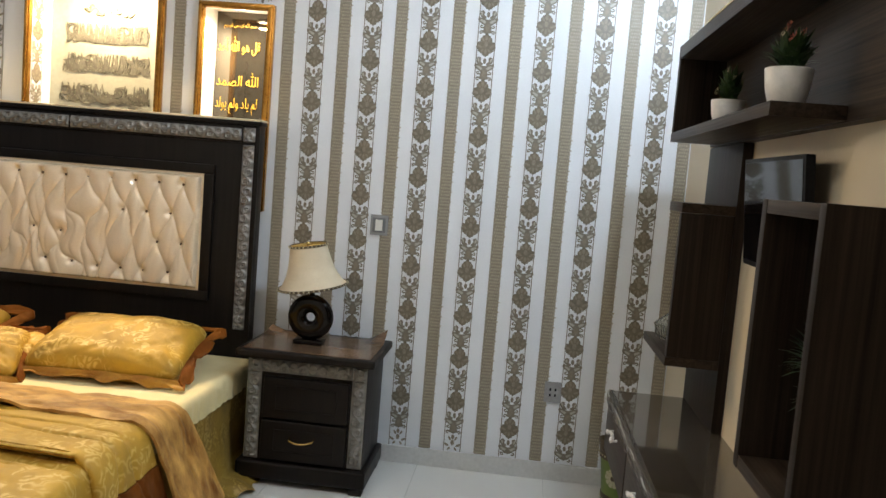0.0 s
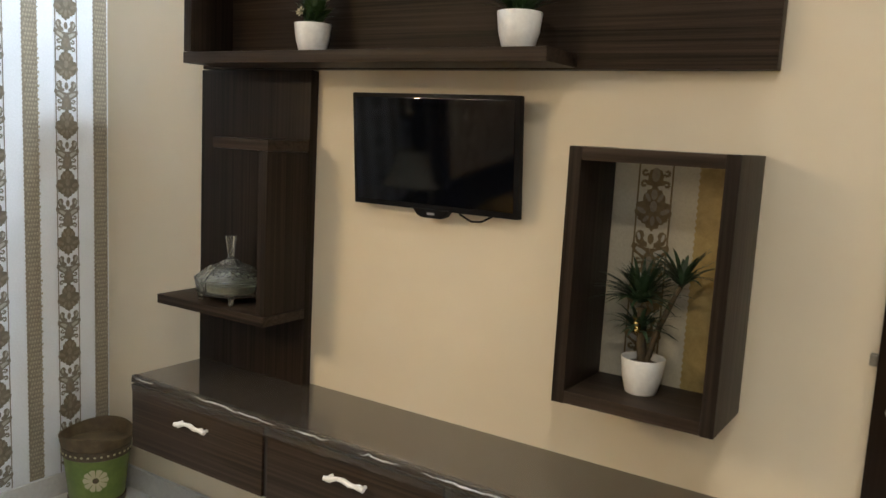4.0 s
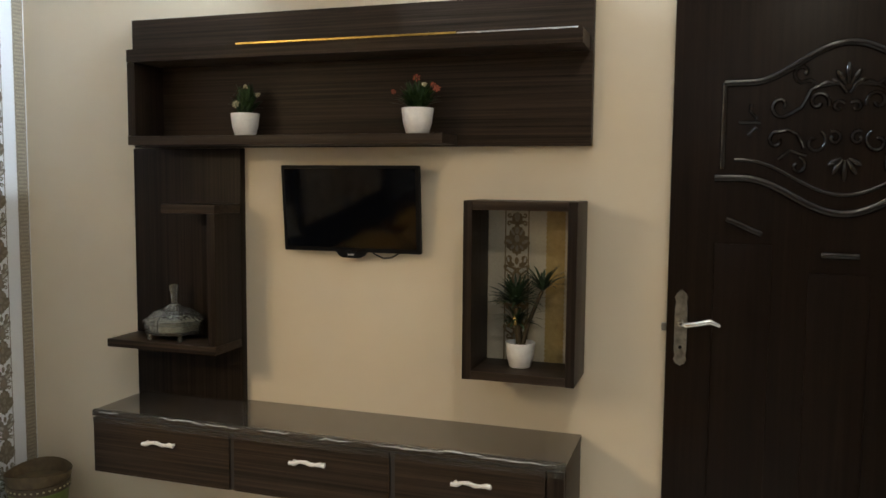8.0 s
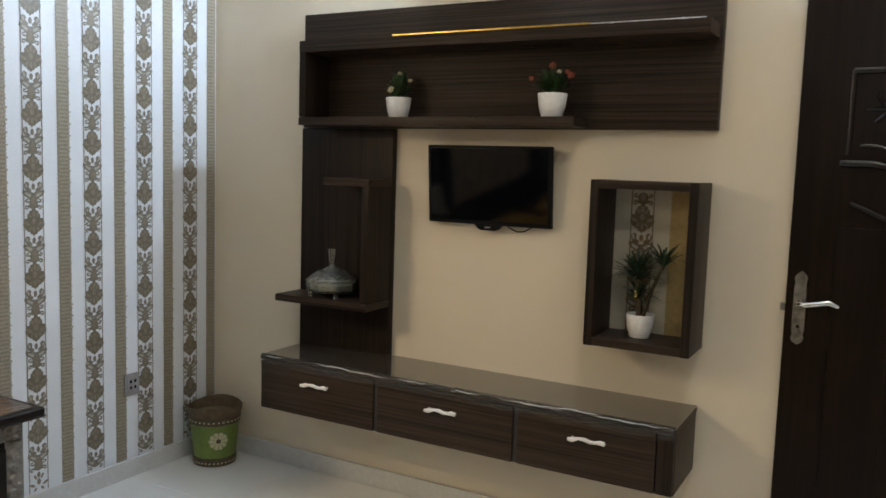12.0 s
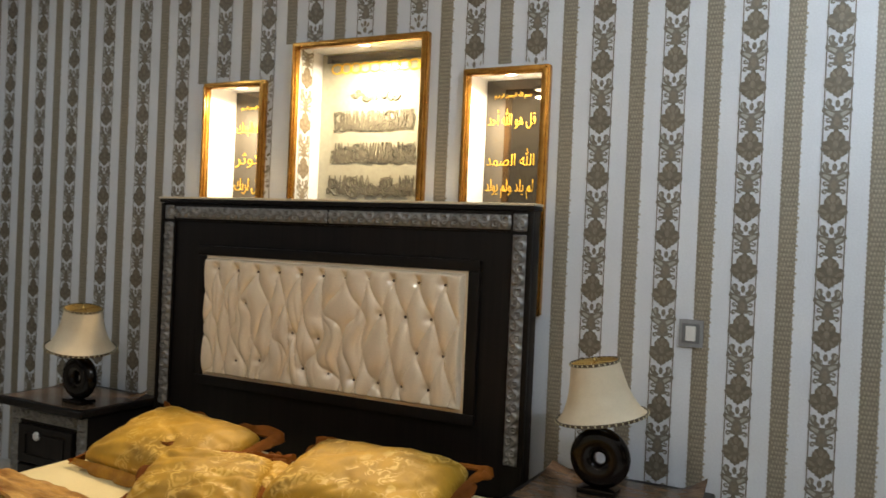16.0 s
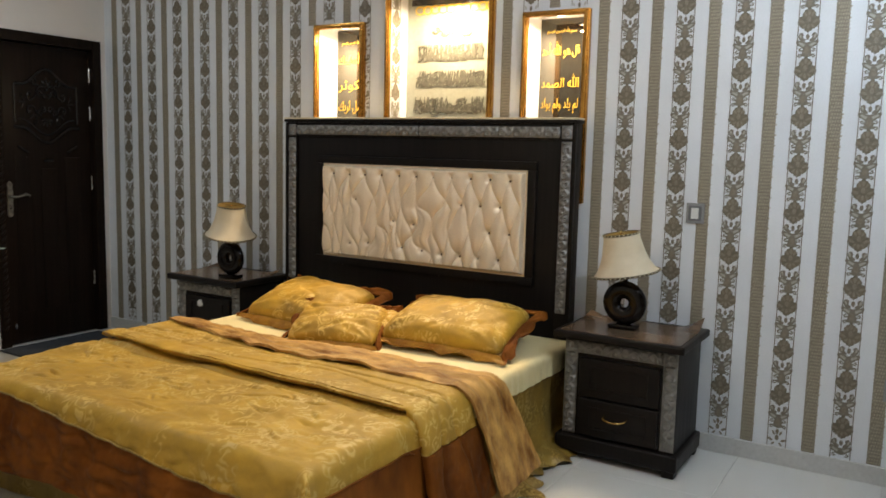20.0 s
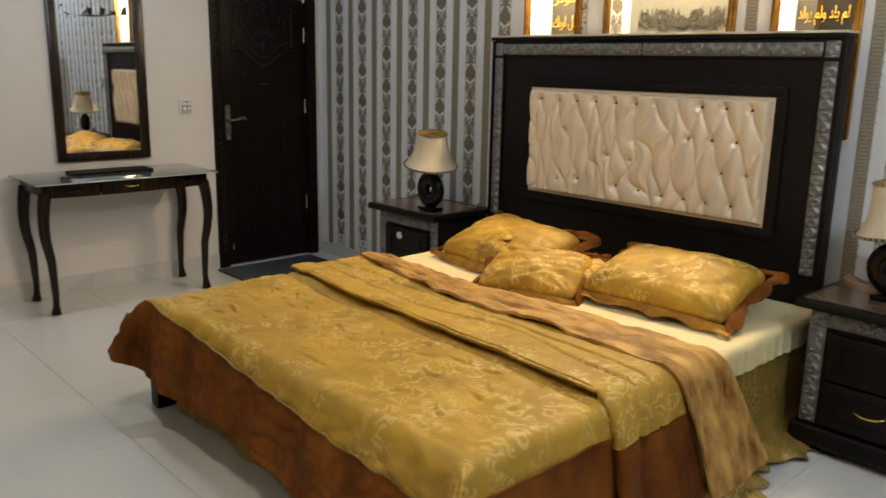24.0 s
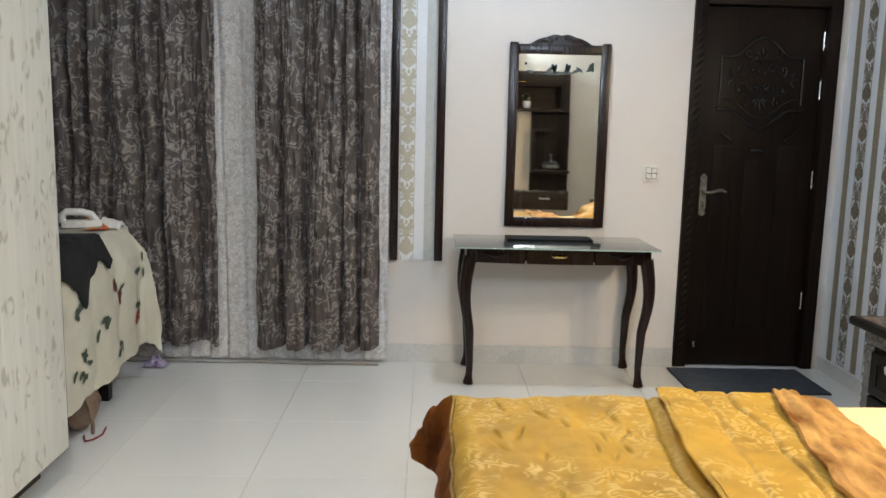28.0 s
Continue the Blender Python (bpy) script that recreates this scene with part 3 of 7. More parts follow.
# north wall with three recesses
bm = box(WEST - T, NICHES[0][0], NORTH, NW_BACK, 0, CEIL)
xs = [NICHES[0][0], NICHES[0][1], NICHES[1][0], NICHES[1][1], NICHES[2][0], NICHES[2][1]]
for a, b in ((xs[1], xs[2]), (xs[3], xs[4])):
    box(a, b, NORTH, NW_BACK, 0, CEIL, bm=bm)
box(xs[5], EAST + T, NORTH, NW_BACK, 0, CEIL, bm=bm)
NICHE_DEEP = 0.215
for x0, x1, z0, z1 in NICHES:
    box(x0, x1, NORTH, NW_BACK, 0, z0, bm=bm)
    box(x0, x1, NORTH, NW_BACK, z1, CEIL, bm=bm)
    box(x0, x1, NORTH + NICHE_DEEP, NW_BACK, z0, z1, bm=bm)
wall_n = structure("wall_north", bm, "paper", "white papered wall with damask columns and taupe stripes")

bm = box(EAST, EAST + T, -2.36, NORTH, 0, CEIL)
wall_e = structure("wall_east", bm, "cream", "cream painted plaster wall behind the television unit")

D2 = (2.836, 3.653, 2.12)
bm = box(WEST - T, WEST, SOUTH - T, D2[0], 0, CEIL)
box(WEST - T, WEST, D2[1], NORTH, 0, CEIL, bm=bm)
box(WEST - T, WEST, D2[0], D2[1], D2[2], CEIL, bm=bm)
box(WEST - T - 0.05, WEST - T, D2[0] - 0.2, D2[1] + 0.2, 0, D2[2] + 0.2, bm=bm)
wall_w = structure("wall_west", bm, "white", "off-white painted plaster wall with a dark door")

bm = box(WEST, -1.30, SOUTH - T, SOUTH, 0, CEIL)
box(-1.30, -1.14, SOUTH - T, 0.08, 0, CEIL, bm=bm)
box(-1.30, -0.565, 0.08, 0.215, 0, CEIL, bm=bm)
box(-0.565, EAST, 0.08, 0.215, 2.12, CEIL, bm=bm)
wall_s = structure("wall_south", bm, "white", "off-white painted plaster wall with an open doorway")
bm = box(-1.30, -1.14, -2.20, SOUTH - T, 0, CEIL)
box(-1.30, EAST, -2.36, -2.20, 0, CEIL, bm=bm)
structure("wall_hall", bm, "white", "off-white painted wall of the hall outside the doorway")

structure("ceiling", box(WEST - T, EAST + T, -2.36, NW_BACK, CEIL, CEIL + 0.12), "ceiling", "plain white painted ceiling", "ceiling")
floor = structure("floor", box(WEST - T, EAST + T, -2.36, NORTH + 0.02, -0.12, -0.004), "grout", "pale glossy floor tiles with thin dark joints", "floor")

# skirting
for name, bx in (("baseboard", (WEST, EAST, NORTH - 0.012, NORTH, 0, 0.082)), ("baseboard", (EAST - 0.014, EAST, 0.25, NORTH - 0.012, 0, 0.085)),
                 ("baseboard", (WEST, WEST + 0.012, SOUTH, D2[0] - 0.002, 0, 0.108)), ("baseboard", (WEST + 0.012, -1.30, SOUTH, SOUTH + 0.012, 0, 0.1)),
                 ("baseboard", (-1.30, -0.565, 0.215, 0.227, 0, 0.1))):
    structure(name, box(*bx, 0.003), "skirting", "grey stone skirting along the wall foot", "skirting")

# ---------------------------------------------------------------- wallpaper print
PITCH, ROW = 0.265, 0.2085


def ribbon(pts, w0, w1):
    out = []
    for i in range(len(pts) - 1):
        (x0, y0), (x1, y1) = pts[i], pts[i + 1]
        d = math.hypot(x1 - x0, y1 - y0) or 1
        nx, ny = -(y1 - y0) / d, (x1 - x0) / d
        a, b = w0 + (w1 - w0) * i / (len(pts) - 1), w0 + (w1 - w0) * (i + 1) / (len(pts) - 1)
        out.append([(x0 - nx * a, y0 - ny * a), (x1 - nx * b, y1 - ny * b), (x1 + nx * b, y1 + ny * b), (x0 + nx * a, y0 + ny * a)])
    return out


def arc(cx, cy, r0, r1, a0, a1, n=9):
    return [(cx + (r0 + (r1 - r0) * k / n) * math.cos(radians(a0 + (a1 - a0) * k / n)), cy + (r0 + (r1 - r0) * k / n) * math.sin(radians(a0 + (a1 - a0) * k / n))) for k in range(n + 1)]


HALF = [(0.0, 0.059), (0.006, 0.055), (0.010, 0.048), (0.019, 0.046), (0.021, 0.038), (0.027, 0.035), (0.029, 0.026), (0.028, 0.019), (0.038, 0.017), (0.046, 0.010), (0.044, 0.002), (0.048, -0.004), (0.046, -0.013), (0.039, -0.017), (0.038, -0.025), (0.030, -0.028), (0.026, -0.034), (0.018, -0.034), (0.015, -0.043), (0.007, -0.044), (0.0, -0.052)]
HALF = [(0.94 * a, b) for a, b in HALF]
MEDALLION = [HALF + [(-a, b) for a, b in HALF[-2:0:-1]]]


def petal(cx, cy, w, h, turn, n=8):
    c, q = math.cos(radians(turn)), math.sin(radians(turn))
    pts = [(w * math.sin(2 * math.pi * k / n), h * math.cos(2 * math.pi * k / n)) for k in range(n)]
    return [(cx + a * c - b * q, cy + a * q + b * c) for a, b in pts]


PETALS, FLEURON, LILY = [petal(0, 0.036, 0.008, 0.013, 0), petal(0, 0.008, 0.009, 0.014, 0), petal(0, -0.026, 0.006, 0.012, 0)], [], []
for s in (-1, 1):
    # flat leaves on the medallion; their paler tone paints in embossing highlights
    PETALS += [petal(s * 0.015, 0.029, 0.005, 0.012, s * -30), petal(s * 0.028, -0.003, 0.006, 0.013, s * -62), petal(s * 0.016, -0.022, 0.005, 0.010, s * -140)]
    # two upright ears
    FLEURON.append([(s * x, y) for x, y in ((0.008, 0.120), (0.022, 0.120), (0.034, 0.129), (0.038, 0.142), (0.036, 0.153), (0.028, 0.159), (0.019, 0.156), (0.016, 0.147), (0.019, 0.140), (0.014, 0.133), (0.008, 0.131))])
    # wings that rise from the body
    FLEURON.append([(s * x, y) for x, y in ((0.0, 0.117), (0.013, 0.119), (0.028, 0.124), (0.043, 0.129), (0.046, 0.117), (0.038, 0.105), (0.026, 0.098), (0.017, 0.090), (0.0, 0.084))])
    LILY.append([(s * x, y) for x, y in ((0.008, 0.108), (0.018, 0.114), (0.032, 0.119), (0.036, 0.113), (0.024, 0.104), (0.014, 0.098))])
    LILY.append(petal(s * 0.029, 0.144, 0.004, 0.010, s * -15))
    # curled feet
    FLEURON += ribbon([(s * x, y) for x, y in arc(0.026, 0.087, 0.0080, 0.0035, 200, 520, 9)], 0.0034, 0.0030)
    FLEURON += ribbon([(s * x, y) for x, y in arc(0.027, 0.059, 0.0085, 0.0035, 160, -180, 9)], 0.0036, 0.0030)
    FLEURON.append([(s * x, y) for x, y in ((0.0, 0.098), (0.014, 0.092), (0.019, 0.080), (0.018, 0.070), (0.026, 0.066), (0.020, 0.058), (0.010, 0.056), (0.0, 0.052))])
FLEURON.append(petal(0, 0.140, 0.0075, 0.0130, 0, 12))
BODY = [petal(0, 0.082, 0.010, 0.017, 0, 12)]


def print_column(lists, place, u, phase, z0, z1, hole):
    layer = {"n": 0}

    def put(key, poly, du, dv, above=0):
        layer["n"] = 1 + layer["n"] % 6
        pts = [(u + du + x, dv + y) for x, y in poly]
        if any(b < z0 or b > z1 for a, b in pts) or any(hole(a, b) for a, b in pts):
            return
        vs, fs = lists[key]
        fs.append(tuple(range(len(vs), len(vs) + len(pts))))
        vs.extend(place(a, b, 0.00016 * (above or layer["n"])) for a, b in pts)
    k = int((z0 - phase) / ROW) - 1
    while phase + k * ROW < z1 + 0.2:
        c = phase + k * ROW
        for poly in MEDALLION:
            put("medallion", poly, 0, c, 7)
        for poly in FLEURON:
            put("fleuron", poly, 0, c)
        for key, polys in (("lily", LILY), ("petal", PETALS + BODY)):
            for poly in polys:
                put(key, poly, 0, c, 9)
        k += 1
    z = z0
    while z < z1:
        zz = min(z + 0.05, z1)
        for s in (-1, 1):
            put("fleuron", [(s * 0.040 - 0.0021, z), (s * 0.040 + 0.0021, z), (s * 0.040 + 0.0021, zz), (s * 0.040 - 0.0021, zz)], 0, 0, 8)
        z = zz


def print_stripe(lists, place, u, z0, z1, hole, key="stripe", w=0.026, xmin=-99, xmax=99):
    z, step = z0, 0.0155
    vs, fs = lists[key]
    while z < z1:
        zz = min(z + step, z1)
        m = (z + zz) / 2
        pts = [(max(xmin, min(xmax, u + a)), b) for a, b in ((-w, z), (w, z), (w + 0.0035, m), (w, zz), (-w, zz), (-w - 0.0035, m))]
        if not any(hole(a, b) for a, b in pts):
            fs.append(tuple(range(len(vs), len(vs) + 6)))
            vs.extend(place(a, b) for a, b in pts)
            # overlapping scales, stepped from row to row
            if key == "stripe":
                sv, sf = lists["scale"]
                row = int(round((z - z0) / step))
                for q in range(5):
                    cu = u - w + 0.0104 * ((q + 0.34 * row) % 5.0) + 0.0052
                    if xmin + 0.006 < cu < xmax - 0.006:
                        sf.append(tuple(range(len(sv), len(sv) + 4)))
                        sv.extend(place(cu + a, m + b, 0.0004) for a, b in ((0, -0.0062), (0.0042, 0.0015), (0, 0.0055), (-0.0042, 0.0015)))
        z = zz


def print_meshes(lists, parent):
    for key, (vs, fs) in lists.items():
        if fs:
            me = bpy.data.meshes.new("wallpaper_print")
            me.from_pydata(vs, [], fs)
            me.materials.append(M[key])
            ob = new("wallpaper_print", me)
            ob.parent = parent
            tagged(ob, kind="stuff")


def in_niche(a, b):
    return any(x0 - 0.002 < a < x1 + 0.002 and z0 - 0.002 < b < z1 + 0.002 for x0, x1, z0, z1 in NICHES)


lists = {k: ([], []) for k in ("medallion", "fleuron", "lily", "petal", "stripe", "scale")}
on_north = lambda a, b, o=0.0: (a, NORTH - 0.0010 - o, b)
for k in range(-18, 4):
    u = -0.17 + PITCH * k
    pair = (k + 1) // 2
    phase = 0.118 if pair % 2 == 0 else 0.016
    if WEST + 0.05 < u < EAST - 0.05:
        print_column(lists, on_north, u, phase, 0.084, CEIL, in_niche)
    us = u + PITCH / 2
    if WEST < us < EAST + 0.02:
        print_stripe(lists, on_north, us, 0.084, CEIL, in_niche, xmin=WEST + 0.003, xmax=EAST - 0.003)
print_meshes(lists, wall_n)

# papered reveals of the middle recess
lists = {k: ([], []) for k in ("medallion", "fleuron", "lily", "petal", "stripe", "scale")}
x0, x1, z0, z1 = NICHES[1]
for xx, sgn in ((x0 + 0.0012, 1), (x1 - 0.0012, -1)):
    print_column(lists, lambda a, b, o=0.0, xx=xx, sgn=sgn: (xx + sgn * o, a, b), NORTH + 0.09, 0.06, z0, z1, lambda a, b: False)
print_meshes(lists, wall_n)

# papered strip between dark mouldings on the west wall
STRIP = (1.227, 1.433)
strip = structure("wall_panel", box(WEST, WEST + 0.006, STRIP[0], STRIP[1], 0.60, CEIL), "paper", "strip of damask wallpaper between two dark mouldings", "wall panel")
lists = {k: ([], []) for k in ("medallion", "fleuron", "lily", "petal", "pale_stripe")}
on_west = lambda a, b, o=0.0: (WEST + 0.0070 + o, a, b)
print_column(lists, on_west, 1.274, 0.05, 0.60, CEIL, lambda a, b: False)
print_stripe(lists, on_west, 1.400, 0.60, CEIL, lambda a, b: False, "pale_stripe")
lists["pale_print"] = ([], [])
for key in ("medallion", "fleuron", "lily", "petal"):
    vs, fs = lists.pop(key)
    k0 = len(lists["pale_print"][0])
    lists["pale_print"][0].extend(vs)
    lists["pale_print"][1].extend(tuple(i + k0 for i in f) for f in fs)
print_meshes(lists, strip)
for y0, y1 in ((1.182, 1.227), (1.433, 1.481)):
    bm = box(WEST, WEST + 0.030, y0, y1, 0.598, CEIL, 0.006)
    box(WEST + 0.030, WEST + 0.042, y0 + 0.012, y1 - 0.012, 0.602, CEIL, 0.004, bm=bm)
    structure("trim", bm, "wood_red", "dark wooden moulding beside a papered strip", "moulding", 40)

# ---------------------------------------------------------------- recesses in the north wall
def scribble(x0, x1, z0, z1, y, n, r, seed, tall=False):
    rnd = random.Random(seed)
    bm = bmesh.new()
    w, h = x1 - x0, z1 - z0
    for i in range(n):
        cx = x0 + w * (i + 0.5 + rnd.uniform(-0.3, 0.3)) / n
        cz = z0 + h * rnd.uniform(0.25, 0.7)
        kind = rnd.random()
        pts = []
        if kind < 0.4:
            a0, rr = rnd.uniform(0, 360), h * rnd.uniform(0.12, 0.26)
            pts = [(cx + rr * 1.3 * math.cos(radians(a0 + k * 24)), cz + rr * math.sin(radians(a0 + k * 24))) for k in range(10)]
        elif kind < 0.75:
            lean = rnd.uniform(-0.15, 0.25) * h
            pts = [(cx + lean * k / 5 + 0.02 * h * math.sin(k), z0 + h * (0.1 + 0.85 * k / 5)) for k in range(6)]
        else:
            ln = h * rnd.uniform(0.5, 0.9)
            pts = [(cx - ln / 2 + ln * k / 7, z0 + h * (0.22 + 0.16 * math.sin(k * 0.9 + seed))) for k in range(8)]
        over = rnd.uniform(-0.004, 0.016)
        pts = [(min(max(a, x0 - over), x1 + over), min(max(b, z0 - over), z1 + over)) for a, b in pts]
        rad = [r * (0.5 + 0.9 * math.sin(math.pi * (k + 0.6) / len(pts))) for k in range(len(pts))]
        join(bm, tube([(a, y, b) for a, b in pts], rad, 4, flat=0.4, flat_axis=1))
    return bm


def script(words, x0, x1, z0, z1, y):
    """Raised lettering fitted into a rectangle on a panel that faces south."""
    cu = bpy.data.curves.new("script_line", "FONT")
    cu.body, cu.size, cu.extrude, cu.resolution_u, cu.offset = words, 1.0, 0.01, 3, -0.014
    tmp = bpy.data.objects.new("script_line", cu)
    scene.collection.objects.link(tmp)
    bpy.context.view_layer.update()
    me = bpy.data.meshes.new_from_object(tmp.evaluated_get(bpy.context.evaluated_depsgraph_get()))
    bm = bmesh.new()
    bm.from_mesh(me)
    bpy.data.objects.remove(tmp)
    bpy.data.curves.remove(cu)
    bpy.data.meshes.remove(me)
    lo = [min(v.co[k] for v in bm.verts) for k in (0, 1)]
    hi = [max(v.co[k] for v in bm.verts) for k in (0, 1)]
    for v in bm.verts:
        v.co = Vector((x0 + (x1 - x0) * (v.co.x - lo[0]) / (hi[0] - lo[0]), y - 0.0018 if v.co.z > 0 else y + 0.0018, z0 + (z1 - z0) * (v.co.y - lo[1]) / (hi[1] - lo[1])))
    return bm


# shaped letters, set from left to right
VERSES = {
    0: ("\uFEE2\uFEF4\uFEA3\uFEAE\uFEDF\uFE8D \uFEE6\uFEE4\uFEA3\uFEAE\uFEDF\uFE8D \uFDF2 \uFEE2\uFEB4\uFE91", "\uFEDA\uFEE8\uFEF4\uFEC4\uFECB\uFE83 \uFE8E\uFEE7\uFE8D", "\uFEAE\uFE9B\uFEEE\uFEDC\uFEDF\uFE8D", "\uFEDA\uFE91\uFEAE\uFEDF \uFEDE\uFEBC\uFED3"),
    2: ("\uFEE2\uFEF4\uFEA3\uFEAE\uFEDF\uFE8D \uFEE6\uFEE4\uFEA3\uFEAE\uFEDF\uFE8D \uFDF2 \uFEE2\uFEB4\uFE91", "\uFEAA\uFEA3\uFE83 \uFDF2 \uFEEE\uFEEB \uFEDE\uFED7", "\uFEAA\uFEE4\uFEBC\uFEDF\uFE8D \uFDF2", "\uFEAA\uFEDF\uFEEE\uFEF3 \uFEE2\uFEDF\uFEEE \uFEAA\uFEE0\uFEF3 \uFEE2\uFEDF"),
}

for i, (x0, x1, z0, z1) in enumerate(NICHES):
    fr = thing("wall_niche", ((x0 + x1) / 2, NORTH, z0), ("lit gilt-framed wall recess with gold script on dark panel" if i != 1 else "large lit gilt-framed wall recess with rows of grey script"), "wall niche", "lit recesses above the bed", "")
    w, yb = 0.026, NORTH + NICHE_DEEP
    for nm, bx in (("frame_side", (x0 - 0.003, x0 + w, z0, z1)), ("frame_side", (x1 - w, x1 + 0.010, z0, z1)), ("frame_top", (x0 - 0.003, x1 + 0.003, z1 - w, z1 + 0.003)), ("frame_bottom", (x0 - 0.003, x1 + 0.003, z0 - 0.003, z0 + w))):
        a0, a1, b0, b1 = bx
        bm = box(a0, a1, NORTH - 0.020, NORTH + 0.006, b0, b1, 0.006)
        if a1 - a0 < b1 - b0:
            box(a0 + 0.006, a1 - 0.008, NORTH - 0.028, NORTH - 0.018, b0 + 0.012, b1 - 0.012, 0.004, bm=bm)
        else:
            box(a0 + 0.012, a1 - 0.012, NORTH - 0.028, NORTH - 0.018, b0 + 0.006, b1 - 0.008, 0.004, bm=bm)
        part(nm, bm, "gold_frame", fr, smooth=40)
    pan = part("back_panel", box(x0 + 0.002, x1 - 0.002, yb - 0.006, yb - 0.001, z0 + 0.002, z1 - 0.002), "panel_cream" if i == 1 else "panel_dark", fr, "cream back panel" if i == 1 else "dark glossy back panel")
    yy = yb - 0.009
    if i == 1:
        for k, zt in enumerate((1.906, 1.758, 1.606, 1.445)):
            part("script_line", join(scribble(x0 + 0.09 - 0.012 * k, x1 - 0.18 + 0.010 * k, zt, zt + 0.108, yy, 60, 0.0040, 10 + k), scribble(x0 + 0.09 - 0.012 * k, x1 - 0.18 + 0.010 * k, zt + 0.01, zt + 0.095, yy + 0.001, 40, 0.0032, 50 + k)), "grey_ink", pan, "row of dense grey script", "stuff")
        part("script_line", scribble(x0 + 0.17, x1 - 0.26, 2.05, 2.11, yy, 14, 0.006, 77), "grey_ink", pan, "", "stuff")
        bm = bmesh.new()
        for k in range(11):
            cx = x0 + 0.09 + k * 0.052
            join(bm, tube([(cx + 0.030 * math.cos(a * math.pi / 8), yy, 2.207 + 0.022 * math.sin(a * math.pi / 8)) for a in range(16)], 0.005, 5, True, 0.5, 1))
        part("chain_border", bm, "gold_ink", pan, "gold linked border")
        # Dark strip added in place of a dark reflection across the panel top.
        part("reflection_band", box(x0 + 0.03, x1 - 0.03, yb - 0.008, yb - 0.006, 2.236, 2.272), "panel_dark", pan)
    else:
        for words, (zt, hh, inset) in zip(VERSES[i], ((2.030, 0.032, 0.040), (1.905, 0.085, 0.014), (1.745, 0.075, 0.014), (1.612, 0.080, 0.014))):
            part("script_line", script(words, x0 + inset, x0 + inset + (0.165 if hh < 0.05 else 0.215), zt, zt + hh, yy), "gold_ink", pan, "line of gold script", "stuff")
    for zz in (z1 - 0.045,):
        part("spot_lamp", lathe([(0.034, 0), (0.034, 0.012), (0.026, 0.014)], ((x0 + x1) / 2, NORTH + 0.036, zz + 0.03), 20), "white_metal", fr)
        part("lamp_disc", lathe([(0.024, 0), (0.024, 0.002)], ((x0 + x1) / 2, NORTH + 0.036, zz + 0.027), 20), "niche_glow", fr)

# unseen ceiling fittings added for the fill lamps, and the wall light
for lx, ly in CEILING_FILLS:
    cl = thing("ceiling_fill_fitting", (lx, ly, CEIL), "unseen round white ceiling fitting added to carry fill light", "ceiling light", "ceiling lights")
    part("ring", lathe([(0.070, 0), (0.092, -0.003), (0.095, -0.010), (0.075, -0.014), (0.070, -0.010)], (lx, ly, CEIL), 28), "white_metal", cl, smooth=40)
    part("diffuser", lathe([(0.070, -0.002), (0.070, -0.008)], (lx, ly, CEIL), 28), "fill_glow", cl)
WALL_LAMP = (0.67, 2.25, 2.53)
lx, ly, lz = WALL_LAMP
wl = thing("wall_light", (EAST, ly, lz), "cool white bulb on a white bracket high on a wall", "wall light")
part("back_plate", box(EAST - 0.022, EAST, ly - 0.115, ly + 0.115, 2.225, lz + 0.13, 0.008), "white_metal", wl, smooth=40)
# Only its foot is known; unseen height added to keep bulb light off the wall.
part("bracket", box(0.688, EAST - 0.021, ly - 0.112, ly + 0.112, 2.222, 2.466, 0.014), "white_metal", wl, smooth=40)
part("bulb_arm", tube([(0.70, ly, 2.455), (lx + 0.012, ly, 2.455), (lx, ly, 2.462)], 0.012, 10), "white_metal", wl, smooth=60)
part("bulb_holder", lathe([(0.024, -0.075), (0.024, -0.055), (0.020, -0.036)], (lx, ly, lz), 20), "white_metal", wl, smooth=40)
part("bulb", lathe([(0.021, -0.038), (0.032, -0.022), (0.038, -0.002), (0.034, 0.016), (0.020, 0.033), (0.001, 0.038)], (lx, ly, lz), 16), "bulb", wl, smooth=60)

# split air conditioner
ac = thing("air_conditioner", (-2.03, NORTH, 2.60), "off-white split air conditioner high on the papered wall", "air conditioner")
prof = [(0, 2.615), (-0.10, 2.592), (-0.165, 2.600), (-0.205, 2.64), (-0.215, 2.70), (-0.205, 2.84), (-0.15, 2.885), (0, 2.885)]
bm = bmesh.new()
for xx in (-2.475, -1.58):
    bm.faces.new([bm.verts.new((xx, NORTH + a, b)) for a, b in prof])
v = bm.verts[:]
n = len(prof)
for k in range(n):
    bm.faces.new((v[k], v[(k + 1) % n], v[n + (k + 1) % n], v[n + k]))
bmesh.ops.recalc_face_normals(bm, faces=bm.faces[:])
bmesh.ops.bevel(bm, geom=bm.edges[:], offset=0.006, segments=2, affect="EDGES")
part("shell", bm, "ac_white", ac, smooth=40)
part("louvre", box(-2.42, -1.64, NORTH - 0.168, NORTH - 0.105, 2.585, 2.596, 0.003), "plastic_white", ac, smooth=40)
part("lower_trim", box(-2.45, -1.60, NORTH - 0.203, NORTH - 0.178, 2.596, 2.606, 0.003), "brass", ac, "dull gold trim line", smooth=40)


# ---------------------------------------------------------------- doors
def arch_moulding(y_c, half, z_side, z_mid, n=40, dip=1.0):
    """Moulding line that swells in the middle of a door."""
    pts = []
    for k in range(n + 1):
        s = -1 + 2 * k / n
        f = 0.5 + 0.5 * math.cos(math.pi * min(1, abs(s) / 0.78))
        pts.append((y_c + s * half, z_side + (z_mid - z_side) * f))
    return pts


